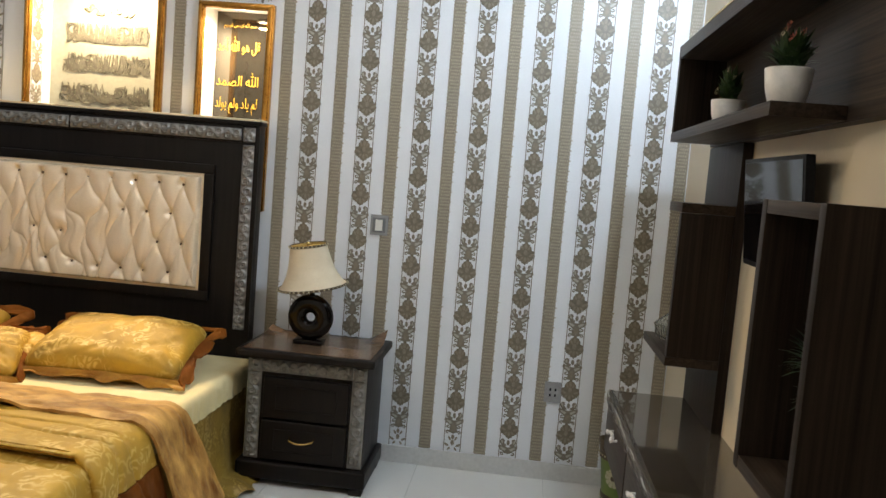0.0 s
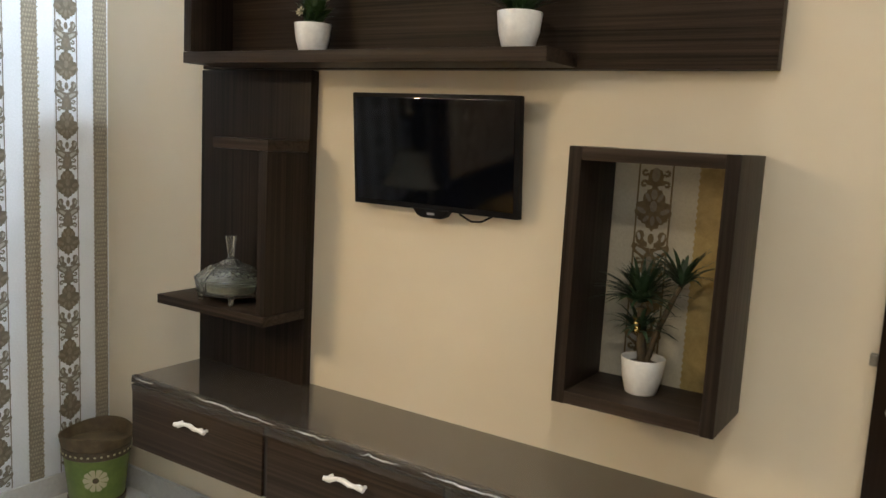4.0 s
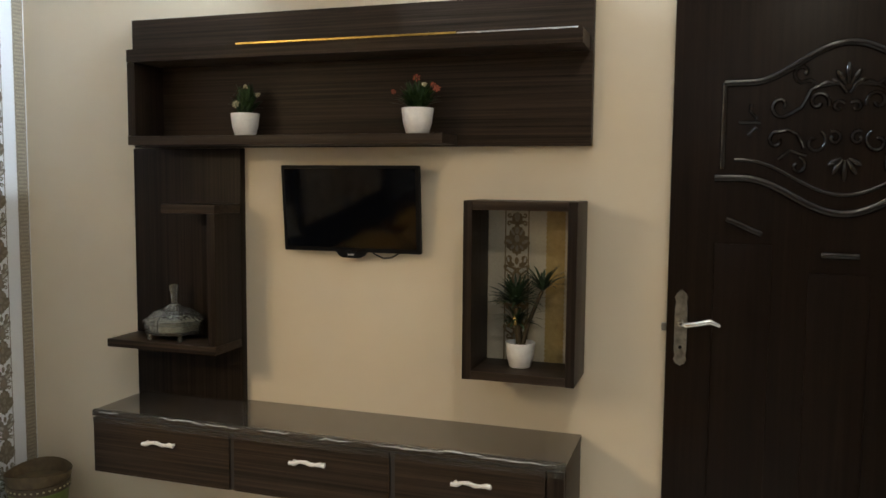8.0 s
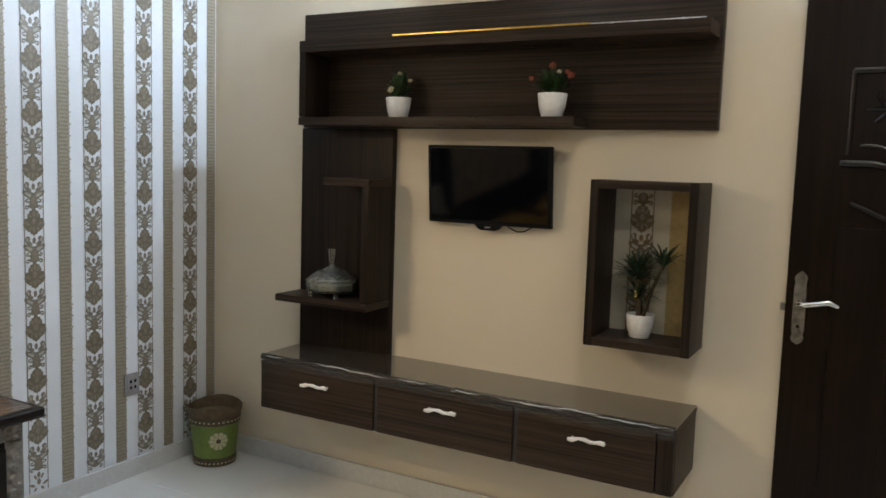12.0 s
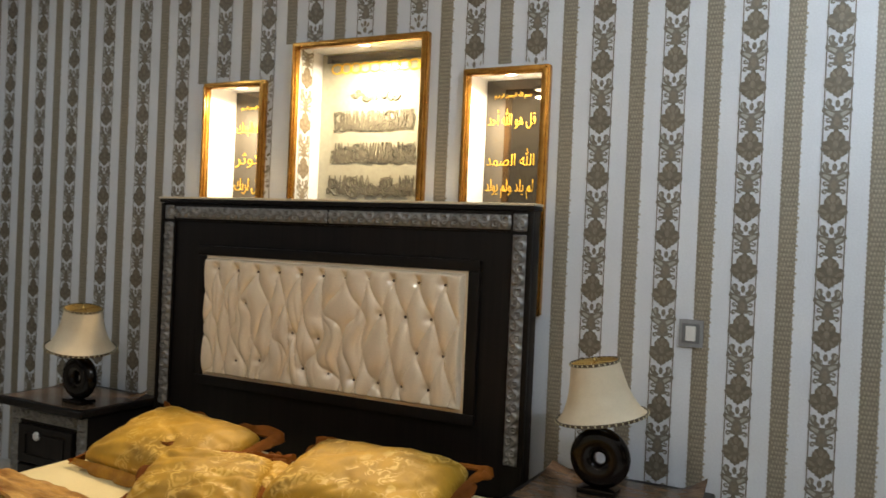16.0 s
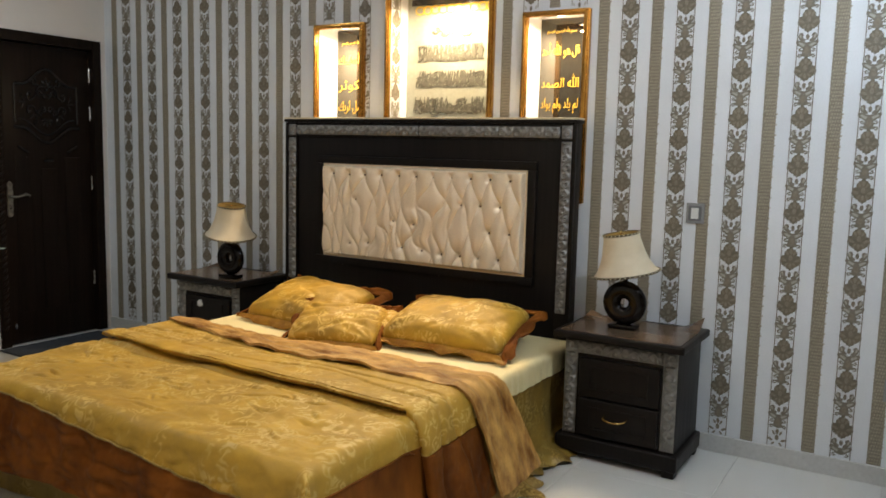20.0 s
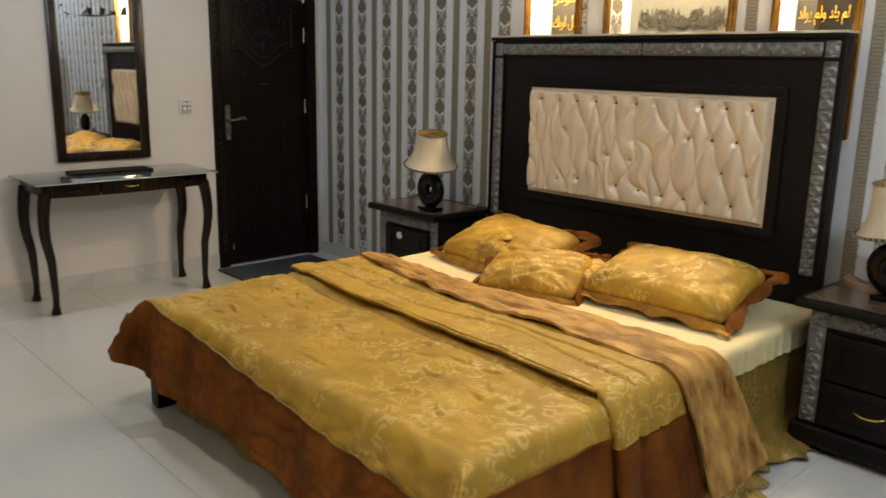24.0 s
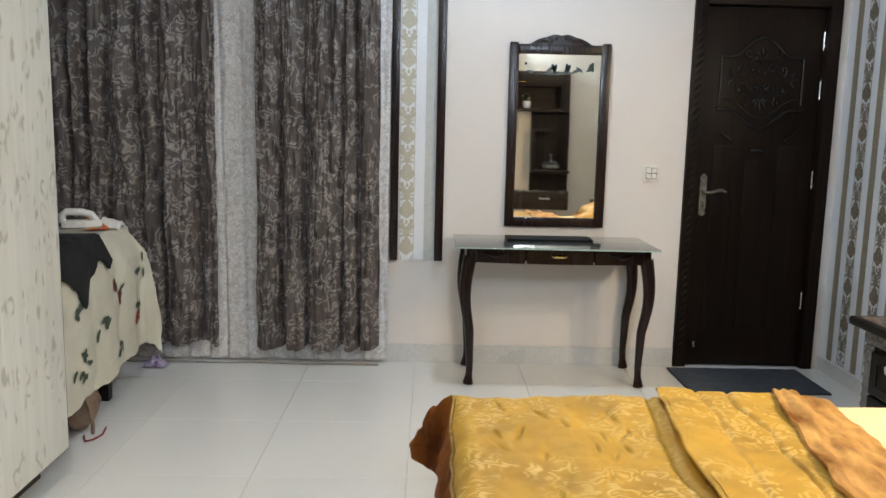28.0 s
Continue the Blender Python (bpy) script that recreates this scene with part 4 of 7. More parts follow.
def door_leaf(th, put, width, height, lever_metal):
    """Moulded dark door; put maps (across, out, up) to the world with across from the handle edge."""
    def block(a0, a1, o0, o1, c0, c1, bev=0.003):
        b = box(a0, a1, o0, o1, c0, c1, bev)
        for v in b.verts:
            v.co = put(*v.co)
        bmesh.ops.recalc_face_normals(b, faces=b.faces[:])
        return b

    def line(pts, r, o=0.0, seg=8):
        return tube([put(a, o, c) for a, c in pts], r, seg)
    leaf = part("door_leaf", block(0, width, -0.04, 0, 0.006, height), "door", th, smooth=40)
    c, hw = width / 2, width * 0.346
    k0 = width / 1.0
    top = arch_moulding(c, hw, height - 0.268, height - 0.160)
    bot = arch_moulding(c, hw * 1.06, height - 0.557, height - 0.661)
    for pts, r in ((top, 0.012), (bot, 0.013), ([(c - hw, height - 0.268), (c - hw, height - 0.530)], 0.009), ([(c + hw, height - 0.268), (c + hw, height - 0.530)], 0.009), ([(a, b + 0.055) for a, b in bot[3:-3]], 0.007)):
        part("moulding", line(pts, r), "door_moulding", leaf, smooth=60)
    cz = height - 0.392
    q = k0 * 1.06
    for s in (-1, 1):
        curls = [
            arc(0.075, 0.052, 0.030, 0.006, 200, -160, 16), [(0.004, 0.075), (0.020, 0.096), (0.055, 0.104), (0.095, 0.085), (0.118, 0.040), (0.150, 0.022)] + arc(0.172, 0.045, 0.030, 0.007, -110, 210, 14),
            [(0.030, 0.100), (0.070, 0.094), (0.098, 0.110)] + arc(0.118, 0.130, 0.026, 0.007, -80, 230, 12), arc(0.022, 0.040, 0.017, 0.005, 150, -150, 10),
            arc(0.080, -0.050, 0.032, 0.007, 120, 470, 16), [(0.108, -0.066), (0.125, -0.030), (0.150, -0.018), (0.175, -0.022)] + arc(0.180, -0.045, 0.024, 0.006, 80, -210, 12),
            arc(0.030, -0.040, 0.020, 0.006, 60, 400, 12), arc(0.122, -0.112, 0.024, 0.006, 100, 430, 12), [(0.10, -0.085), (0.145, -0.072), (0.175, -0.095)],
            [(0.225, 0.002), (0.285, 0.004)], [(0.235, 0.012), (0.255, 0.034), (0.252, 0.052)], [(0.235, -0.010), (0.258, -0.032)],
        ]
        for p in curls:
            part("scroll", line([(c + s * a * q, cz + b * 1.14) for a, b in p], 0.0068, 0.001, seg=6), "door_moulding", leaf, smooth=60)
    for sgn in (1, -1):
        for ang in (-58, -30, 0, 30, 58):
            dx, dz = math.sin(radians(ang)), math.cos(radians(ang)) * sgn
            l0, l1 = 0.012, 0.075 - abs(ang) * 0.0004
            pts = [(c + dx * (l0 + (l1 - l0) * k / 4), cz + sgn * 0.098 + dz * (l0 + (l1 - l0) * k / 4)) for k in range(5)]
            part("petal", tube([put(a, 0, b) for a, b in pts], [0.004, 0.007, 0.010, 0.010, 0.005], 6), "door_moulding", leaf, smooth=60)
    # lower panels
    pw = width * 0.17
    for k, pc in enumerate((c - width * 0.275, c, c + width * 0.275)):
        zt = height - (0.786 if k == 1 else 0.706)
        slope = 0.0 if k == 1 else (0.026 if k == 2 else -0.026)
        part("panel", block(pc - pw / 2, pc + pw / 2, 0, 0.003, 0.22, zt - 0.055, 0.0025), "door", leaf, smooth=40)
        a0, a1 = pc - pw * 0.31, pc + pw * 0.31
        pts = [(a0 + (a1 - a0) * t, zt + slope * (t - 0.5) * 2 * (1 - 0.3 * abs(t - 0.5))) for t in (0, 0.2, 0.4, 0.6, 0.8, 1)]
        part("moulding", line(pts, 0.011), "door_moulding", leaf, smooth=60)
    # lever handle on its plate
    hz = 1.0
    plate = [(0.0, -0.12), (0.014, -0.112), (0.02, -0.10), (0.016, -0.088), (0.019, -0.07), (0.019, 0.06), (0.016, 0.085), (0.02, 0.10), (0.014, 0.112), (0, 0.124)]
    shape = plate + [(-a, b) for a, b in plate[::-1][1:-1]]
    part("handle_plate", outline([(0.045 + a, hz + b) for a, b in shape], lambda u, v, w: put(u, w, v), 0.010, 0.0), "antique", leaf, "worn pewter handle plate")
    lever = [put(0.045, 0.008, hz + 0.02), put(0.045, 0.045, hz + 0.02), put(0.065, 0.052, hz + 0.018), put(0.095, 0.052, hz + 0.024), put(0.135, 0.050, hz + 0.034), put(0.165, 0.048, hz + 0.022)]
    part("handle", tube(lever, [0.011, 0.009, 0.009, 0.009, 0.010, 0.006], 10), lever_metal, leaf, "satin steel lever handle" if lever_metal == "chrome" else "dull pewter lever handle", smooth=60)
    part("keyhole", lathe([(0.006, 0.0), (0.006, 0.003)], put(0.045, 0.011, hz - 0.06), 10, "x"), "plastic_black", leaf)
    return leaf


# entrance door, swung open against the east wall
hinge, free = Vector((0.708, 0.105)), Vector((0.752, 1.093))
along = (hinge - free).normalized()
outw = Vector((-along.y, along.x))
outw = outw if outw.x < 0 else -outw
ed = thing("door_1", (free.x, free.y, 0.0), "dark brown moulded wooden door standing open against the cream wall", "door", kind="structure")


def put_e(a, o, c):
    p = free + along * a + outw * o
    return Vector((p.x, p.y, c))


leaf = door_leaf(ed, put_e, 0.985, 2.035, "chrome")
part("latch_bolt", box(free.x + 0.012, free.x + 0.030, free.y, free.y + 0.016, 0.985, 1.01, 0.003), "antique", leaf)
# its frame in the doorway
df = thing("door_frame", (0.1, 0.18, 0), "dark wooden door frame round the open doorway", "door frame", kind="structure")
for x0, x1 in ((-0.562, -0.492), (0.725, 0.788)):
    bm = box(x0, x1, 0.075, 0.235, 0, 2.118, 0.006)
    box(x0 + 0.012, x1 - 0.012, 0.232, 0.247, 0.0, 2.118, 0.005, bm=bm)
    part("jamb", bm, "door", df, smooth=40)
part("head", box(-0.492, 0.725, 0.077, 0.233, 2.055, 2.118, 0.006), "door", df, smooth=40)

# west door, closed in its frame
wd = thing("door_2", (WEST, (D2[0] + D2[1]) / 2, 0), "dark brown moulded wooden door, closed, in a carved frame", "door", kind="structure")
put_w = lambda a, o, c: Vector((WEST - 0.035 + o, D2[0] + 0.078 + a, c))
leaf = door_leaf(wd, put_w, D2[1] - D2[0] - 0.15, 2.045, "antique")
for y0, y1 in ((D2[0], D2[0] + 0.075), (D2[1] - 0.07, D2[1])):
    part("frame_post", box(WEST - 0.12, WEST + 0.018, y0 + 0.002, y1 - 0.002, 0, 2.118, 0.005), "door", wd, smooth=40)
part("frame_head", box(WEST - 0.12, WEST + 0.018, D2[0] + 0.075, D2[1] - 0.07, 2.05, 2.118, 0.005), "door", wd, smooth=40)
bm = bmesh.new()
for s in range(46):
    z = 0.12 + s * 0.043
    join(bm, tube([(WEST + 0.018, D2[0] + 0.022, z), (WEST + 0.024, D2[0] + 0.038, z + 0.018), (WEST + 0.018, D2[0] + 0.056, z + 0.036)], [0.006, 0.011, 0.006], 6))
part("rope_carving", bm, "door", wd, smooth=60)
for hz in (0.35, 1.05, 1.55, 1.82):
    part("hinge", lathe([(0.008, 0), (0.008, 0.10)], (WEST - 0.020, D2[1] - 0.078, hz), 10), "chrome", wd, "steel barrel hinge", smooth=50)
part("door_stop", box(WEST - 0.033, WEST - 0.018, D2[0] + 0.12, D2[0] + 0.135, 0.11, 0.15, 0.004), "chrome", wd)

mt = solo("door_mat", sheet(30, 40, lambda a, b: Vector((-4.855 + 0.435 * a, 2.79 + 0.745 * b, 0.011 + 0.002 * fbm(a * 9, b * 9)))), "mat", "dark blue-grey door mat on the tiles", "mat")
mt.modifiers.new("thick", "SOLIDIFY").thickness = 0.009

# ---------------------------------------------------------------- television wall
tp = thing("wall_shelf_unit", (EAST, 2.22, 1.58), "dark streaked veneer back panel with an open display shelf", "wall shelf")
part("back_panel", box(EAST - 0.040, EAST - 0.001, 1.346, 3.128, 1.580, 2.071, 0.003), "wood_y", tp, smooth=40)
XF = 0.583
part("top_board", box(XF, EAST - 0.041, 1.355, 3.022, 1.884, 1.930, 0.003), "wood_y", tp, smooth=40)
part("bottom_board", box(XF, EAST - 0.041, 1.800, 3.022, 1.583, 1.616, 0.003), "wood_y", tp, smooth=40)
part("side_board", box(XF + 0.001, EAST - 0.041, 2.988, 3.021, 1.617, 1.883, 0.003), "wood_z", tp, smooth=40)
# One trim in two tones: gold paints in a warm lamp's reflection.
part("edge_trim", box(XF - 0.003, XF + 0.006, 1.757, 2.560, 1.927, 1.934, 0.001), "trim_reflection", tp, "thin edge trim coloured gold for a lamp's reflection")
part("edge_trim", box(XF - 0.002, XF + 0.005, 1.37, 1.755, 1.927, 1.932, 0.001), "chrome", tp, "thin steel edge trim")

vp = thing("wall_panel_unit", (EAST, 2.9, 0.60), "dark upright veneer panel with a bracket shelf", "wall shelf")
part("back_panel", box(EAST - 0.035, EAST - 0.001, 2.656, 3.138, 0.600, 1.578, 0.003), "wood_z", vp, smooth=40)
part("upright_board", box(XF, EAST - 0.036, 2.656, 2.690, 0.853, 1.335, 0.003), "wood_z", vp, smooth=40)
part("cap_board", box(XF, EAST - 0.036, 2.656, 2.885, 1.336, 1.368, 0.003), "wood_y", vp, smooth=40)
part("shelf_board", box(XF - 0.004, EAST - 0.036, 2.656, 3.135, 0.822, 0.852, 0.003), "wood_y", vp, smooth=40)

bx = thing("box_shelf", (EAST, 1.535, 0.816), "dark veneer box shelf with a papered back on the wall", "wall shelf")
Y0, Y1, Z0, Z1, bt, BXF = 1.357, 1.724, 0.818, 1.400, 0.030, 0.572
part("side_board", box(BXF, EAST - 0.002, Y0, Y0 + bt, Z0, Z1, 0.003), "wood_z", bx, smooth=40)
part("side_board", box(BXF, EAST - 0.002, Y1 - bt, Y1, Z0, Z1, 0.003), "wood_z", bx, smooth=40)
part("top_board", box(BXF + 0.001, EAST - 0.002, Y0 + bt, Y1 - bt, Z1 - bt, Z1 - 0.001, 0.003), "wood_y", bx, smooth=40)
part("bottom_board", box(BXF + 0.001, EAST - 0.002, Y0 + bt, Y1 - bt, Z0 + 0.001, Z0 + bt, 0.003), "wood_y", bx, smooth=40)
pb = part("papered_back", box(EAST - 0.010, EAST - 0.002, Y0 + bt, Y1 - bt, Z0 + bt, Z1 - bt), "paper_cream", bx, "cream papered back with a damask column")
lists = {k: ([], []) for k in ("medallion", "fleuron", "lily", "petal", "gold_stripe")}
on_box = lambda a, b, o=0.0: (EAST - 0.0110 - o - bx.location.x, a - bx.location.y, b - bx.location.z)
print_column(lists, on_box, 1.593, 1.26, Z0 + bt, Z1 - bt, lambda a, b: False)
print_stripe(lists, on_box, 1.460, Z0 + bt, Z1 - bt, lambda a, b: False, "gold_stripe", 0.030)
lists["brown_print"] = ([], [])
for key in ("medallion", "fleuron"):
    vs, fs = lists.pop(key)
    k0 = len(lists["brown_print"][0])
    lists["brown_print"][0].extend(vs)
    lists["brown_print"][1].extend(tuple(i + k0 for i in f) for f in fs)
print_meshes(lists, pb)

tv = thing("television", (EAST, 2.195, 1.2), "small black flat-screen television on the cream wall, switched off", "television")


def leaned(bm):
    """The set hangs with its top edge further from the wall than its foot."""
    for v in bm.verts:
        v.co.x -= (v.co.z - 1.20) * 0.088 - 0.014
    return bm


part("housing", leaned(box(0.728, 0.752, 1.929, 2.462, 1.203, 1.514, 0.005)), "plastic_black", tv, smooth=40)
part("rear_case", leaned(box(0.752, 0.772, 2.03, 2.36, 1.25, 1.46, 0.006)), "plastic_black", tv, smooth=40)
part("wall_bracket", box(0.762, EAST - 0.001, 2.10, 2.29, 1.30, 1.42, 0.004), "plastic_black", tv, smooth=40)
part("screen", leaned(box(0.7262, 0.7285, 1.942, 2.449, 1.219, 1.502, 0.0008)), "screen", tv, "dark glossy screen")
lip = [(-0.06, 0.0), (-0.045, -0.018), (-0.03, -0.024), (0.03, -0.024), (0.045, -0.018), (0.06, 0.0)]
part("logo_lip", leaned(outline([(2.195 + a, 1.206 + b) for a, b in lip], lambda u, v, w: Vector((0.726 + w, u, v)), 0.0, 0.02)), "plastic_black", tv)
part("logo_mark", leaned(box(0.7250, 0.7262, 2.183, 2.207, 1.191, 1.197)), "plastic_grey", tv)
part("cable", tube([(0.775, 2.13, 1.218), (0.765, 2.115, 1.198), (0.765, 2.08, 1.183), (0.768, 2.05, 1.185), (0.778, 2.02, 1.203), (0.782, 2.00, 1.218)], 0.003, 6), "plastic_black", tv, smooth=60)

# floating drawer console
CX, CZ0, CZ1, CY0, CY1 = 0.467, 0.373, 0.608, 1.362, 3.114
co = thing("wall_console", (EAST, 2.23, CZ0), "floating dark veneer drawer console with a film-wrapped top", "console")
part("carcass", box(CX + 0.020, EAST - 0.001, CY0, CY1, CZ0, CZ1 - 0.022, 0.003), "wood_y", co, smooth=40)
part("top", box(CX + 0.004, EAST - 0.001, CY0 - 0.002, CY1 + 0.002, CZ1 - 0.022, CZ1 - 0.006, 0.003), "wood_y", co, smooth=40)
part("top_film", box(CX + 0.003, EAST - 0.0015, CY0 - 0.001, CY1 + 0.001, CZ1 - 0.005, CZ1 - 0.0015, 0.001), "console_glass", co, "glossy smoked film on the top")


def film_fn(a, b):
    y = CY1 + (CY0 - CY1) * a
    wob = 0.007 * fbm(y * 16, b * 4.0) + 0.003 * math.sin(y * 70 + 3 * fbm(y * 3, 1.0)) + 0.005 * fbm(y * 60, b * 7.0, 2.0)
    s = b * 0.062
    if s < 0.018:
        return Vector((CX + 0.016 - s, y, CZ1 + 0.0016 + 0.10 * abs(wob)))
    return Vector((CX - 0.006 - abs(wob) * (s - 0.018) * 18, y, CZ1 + 0.002 - (s - 0.018) - 0.004 * abs(fbm(y * 6, 3.0))))


part("film_edge", sheet(420, 12, film_fn), "film", co, "crinkled clear film over the front edge", smooth=50)
# Whitish ridges stand in for glints of light along the film edge.
glint_rnd = random.Random(8)
for f0, f1 in ((0.02, 0.07), (0.17, 0.27), (0.25, 0.36), (0.40, 0.47), (0.53, 0.60), (0.64, 0.78), (0.75, 0.86), (0.84, 0.985)):
    y0, y1 = CY1 + (CY0 - CY1) * f0, CY1 + (CY0 - CY1) * f1
    dz = glint_rnd.uniform(-0.004, 0.002)
    n = 16
    pts = [(CX - 0.009 - 0.002 * abs(fbm(y0 * 9, k * 0.7)), y0 + (y1 - y0) * k / n, CZ1 + dz + 0.006 * fbm(f0 * 30, k * 0.35)) for k in range(n + 1)]
    part("film_glint", tube(pts, [0.0022 * math.sin(math.pi * (k + 0.4) / (n + 0.8)) * (0.5 + abs(fbm(k * 0.9, f0 * 40))) + 0.0003 for k in range(n + 1)], 6), "film_glint", co, "pale ridge painted as a glint on the film", smooth=60)
part("film_corner", outline([(0, 0), (0.035, 0.0), (0.0, -0.045)], lambda u, v, w: Vector((CX - 0.008 + w, CY0 + 0.03 - u, CZ1 - 0.0 + v)), 0.0, 0.002), "film", co)
for k, (a, b) in enumerate(((2.535, CY1 - 0.004), (1.935, 2.515), (CY0 + 0.060, 1.915))):
    dr = part("drawer_front", box(CX, CX + 0.018, a, b, CZ0 + 0.004, CZ1 - 0.026, 0.003), "wood_y", co, smooth=40)
    yc, hz = (2.814, 2.222, 1.652)[k], 0.515
    pts = [(yc + s * 0.066, hz) for s in (-1, -0.75, -0.45, -0.15, 0.15, 0.45, 0.75, 1)]
    part("handle", tube([(CX - 0.016 - 0.006 * math.cos(i * 0.9), p, q + 0.004 * math.sin(i * 1.7)) for i, (p, q) in enumerate(pts)], [0.006, 0.0085, 0.0055, 0.007, 0.007, 0.0055, 0.0085, 0.006], 10), "white_metal", dr, "white metal bow handle", smooth=60)
    for s in (-0.055, 0.055):
        part("handle_post", lathe([(0.005, -0.014), (0.005, 0.002)], (CX, yc + s, hz), 8, "x"), "white_metal", dr)
part("end_stile", box(CX + 0.001, CX + 0.018, CY0 + 0.002, CY0 + 0.055, CZ0 + 0.004, CZ1 - 0.026, 0.003), "wood_z", co, smooth=40)
part("divider", box(CX + 0.008, CX + 0.019, 2.517, 2.533, CZ0 + 0.004, CZ1 - 0.026), "dark_edge", co)
part("divider", box(CX + 0.008, CX + 0.019, 1.917, 1.933, CZ0 + 0.004, CZ1 - 0.026), "dark_edge", co)


# ---------------------------------------------------------------- plants and the glass dish
def pot_shape(cx, cy, z, r, h):
    return lathe([(r * 0.66, 0), (r * 0.72, 0.004), (r * 0.9, h * 0.45), (r, h * 0.97), (r * 0.985, h), (r * 0.9, h * 0.98), (r * 0.86, h * 0.8), (0.001, h * 0.8)], (cx, cy, z), 30)


def blade(bm, base, tip, width, sag):
    b, t = Vector(base), Vector(tip)
    d = t - b
    side = d.cross(Vector((0, 0, 1)))
    side = side.normalized() if side.length > 1e-5 else Vector((1, 0, 0))
    prev = None
    for k in range(5):
        s = k / 4
        p = b + d * s + Vector((0, 0, sag * 4 * s * (1 - s))) 
        w = width * (0.5 + 1.1 * s) * (1 - s) * 1.6 + 0.0004
        row = (bm.verts.new(p - side * w), bm.verts.new(p + side * w))
        if prev:
            bm.faces.new((prev[0], prev[1], row[1], row[0]))
        prev = row


def flower(bm, c, r, rnd):
    c = Vector(c)
    n = Vector((-0.8, rnd.uniform(-0.4, 0.4), rnd.uniform(0.1, 0.7))).normalized()
    a = n.orthogonal().normalized()
    b = n.cross(a)
    for k in range(6):
        an = k * math.pi / 3
        d1, d2 = a * math.cos(an) + b * math.sin(an), a * math.cos(an + 0.55) + b * math.sin(an + 0.55)
        dm = (d1 + d2).normalized()
        bm.faces.new([bm.verts.new(v) for v in (c, c + d1 * r * 0.8 + n * r * 0.15, c + dm * r + n * r * 0.25, c + d2 * r * 0.8 + n * r * 0.15)])


def flower_pot(cx, cy, z, r, h, seed, petal, label, blooms, spread, top):
    rnd = random.Random(seed)
    th = thing("potted_plant", (cx, cy, z), label, "potted plant", "small plants on the shelf")
    part("pot", pot_shape(cx, cy, z, r, h), "pot", th, smooth=50)
    part("soil", lathe([(r * 0.86, h * 0.80), (r * 0.5, h * 0.86), (0.001, h * 0.88)], (cx, cy, z), 20), "soil", th)
    bm = bmesh.new()
    for k in range(230):
        an, el = rnd.uniform(0, 2 * math.pi), rnd.uniform(0.15, 1.0)
        ln = top * rnd.uniform(0.5, 0.95)
        rr = spread * (1 - el * 0.55) * rnd.uniform(0.5, 1.0)
        b0 = (cx + rnd.uniform(-0.3, 0.3) * r, cy + rnd.uniform(-0.3, 0.3) * r, z + h * 0.8)
        blade(bm, b0, (cx + rr * math.cos(an) * 0.75, cy + rr * math.sin(an), z + h * 0.8 + ln * (0.35 + 0.65 * el)), 0.0062, 0.012)
    part("leaves", bm, "leaf", th)
    for (dx, dy, dz, fr, col) in blooms:
        fb = bmesh.new()
        flower(fb, (cx + dx, cy + dy, z + h + dz * 0.85), fr * 0.8, rnd)
        flower(fb, (cx + dx - 0.004, cy + dy + 0.003, z + h + dz * 0.85 + 0.003), fr * 0.55, rnd)
        part("flower", fb, col, th)
    return th


flower_pot(0.674, 2.582, 1.616, 0.052, 0.082, 3, "petal_white", "small white pot with a green plant and cream flowers", [(-0.03, 0.018, 0.035, 0.020, "petal_white"), (0.0, -0.055, 0.075, 0.014, "petal_white"), (-0.01, -0.01, 0.11, 0.013, "petal_white")], 0.085, 0.145)
flower_pot(0.648, 1.909, 1.616, 0.054, 0.086, 5, "petal_orange", "small white pot with a green plant and orange flowers", [(-0.01, 0.0, 0.115, 0.018, "petal_orange"), (-0.02, -0.075, 0.07, 0.018, "petal_orange"), (-0.03, -0.035, 0.085, 0.012, "petal_white"), (0.0, 0.085, 0.065, 0.012, "petal_orange"), (0.01, -0.05, 0.09, 0.013, "petal_orange")], 0.110, 0.135)

pl = thing("potted_palm", (0.69, 1.556, 0.846), "white pot with a dark artificial palm in the box shelf", "potted plant")
part("pot", pot_shape(0.69, 1.556, 0.8465, 0.050, 0.084), "pot", pl, smooth=50)
part("soil", lathe([(0.043, 0.067), (0.02, 0.075), (0.001, 0.077)], (0.69, 1.556, 0.8465), 18), "soil", pl)
rnd = random.Random(8)
for name, a, b, r0 in (("trunk", (0.69, 1.558, 0.91), (0.688, 1.57, 1.045), 0.013), ("branch", (0.69, 1.55, 0.915), (0.685, 1.485, 1.105), 0.008)):
    av, bv = Vector(a), Vector(b)
    part(name, tube([av.lerp(bv, k / 6) + Vector((0.003 * math.sin(k * 2), 0.006 * math.sin(k * math.pi / 6) * (1 if name == "branch" else 0), 0)) for k in range(7)], [r0 * (1 - 0.3 * k / 6) for k in range(7)], 8), "stem", pl, smooth=60)
for (cy, cz, n, ln, up) in ((1.572, 1.055, 110, 0.140, 0.5), (1.483, 1.105, 50, 0.115, 0.8), (1.57, 0.985, 40, 0.115, 0.1)):
    bm = bmesh.new()
    for k in range(n):
        an, el = rnd.uniform(0, 2 * math.pi), rnd.uniform(-0.25, 1.0)
        h = ln * rnd.uniform(0.65, 1.0)
        rx, ry = math.cos(an) * h * 0.65 * math.cos(el), math.sin(an) * h * math.cos(el)
        blade(bm, (0.687, cy, cz), (0.687 + rx, cy + ry, cz + h * (math.sin(el) * 0.8 + up * 0.25)), 0.0055, 0.015)
    part("fronds", bm, "leaf_dark", pl)
part("fruit", lathe([(0.001, 0), (0.008, 0.006), (0.010, 0.02), (0.006, 0.034), (0.001, 0.038)], (0.672, 1.572, 0.985), 10), "brass", pl, smooth=60)

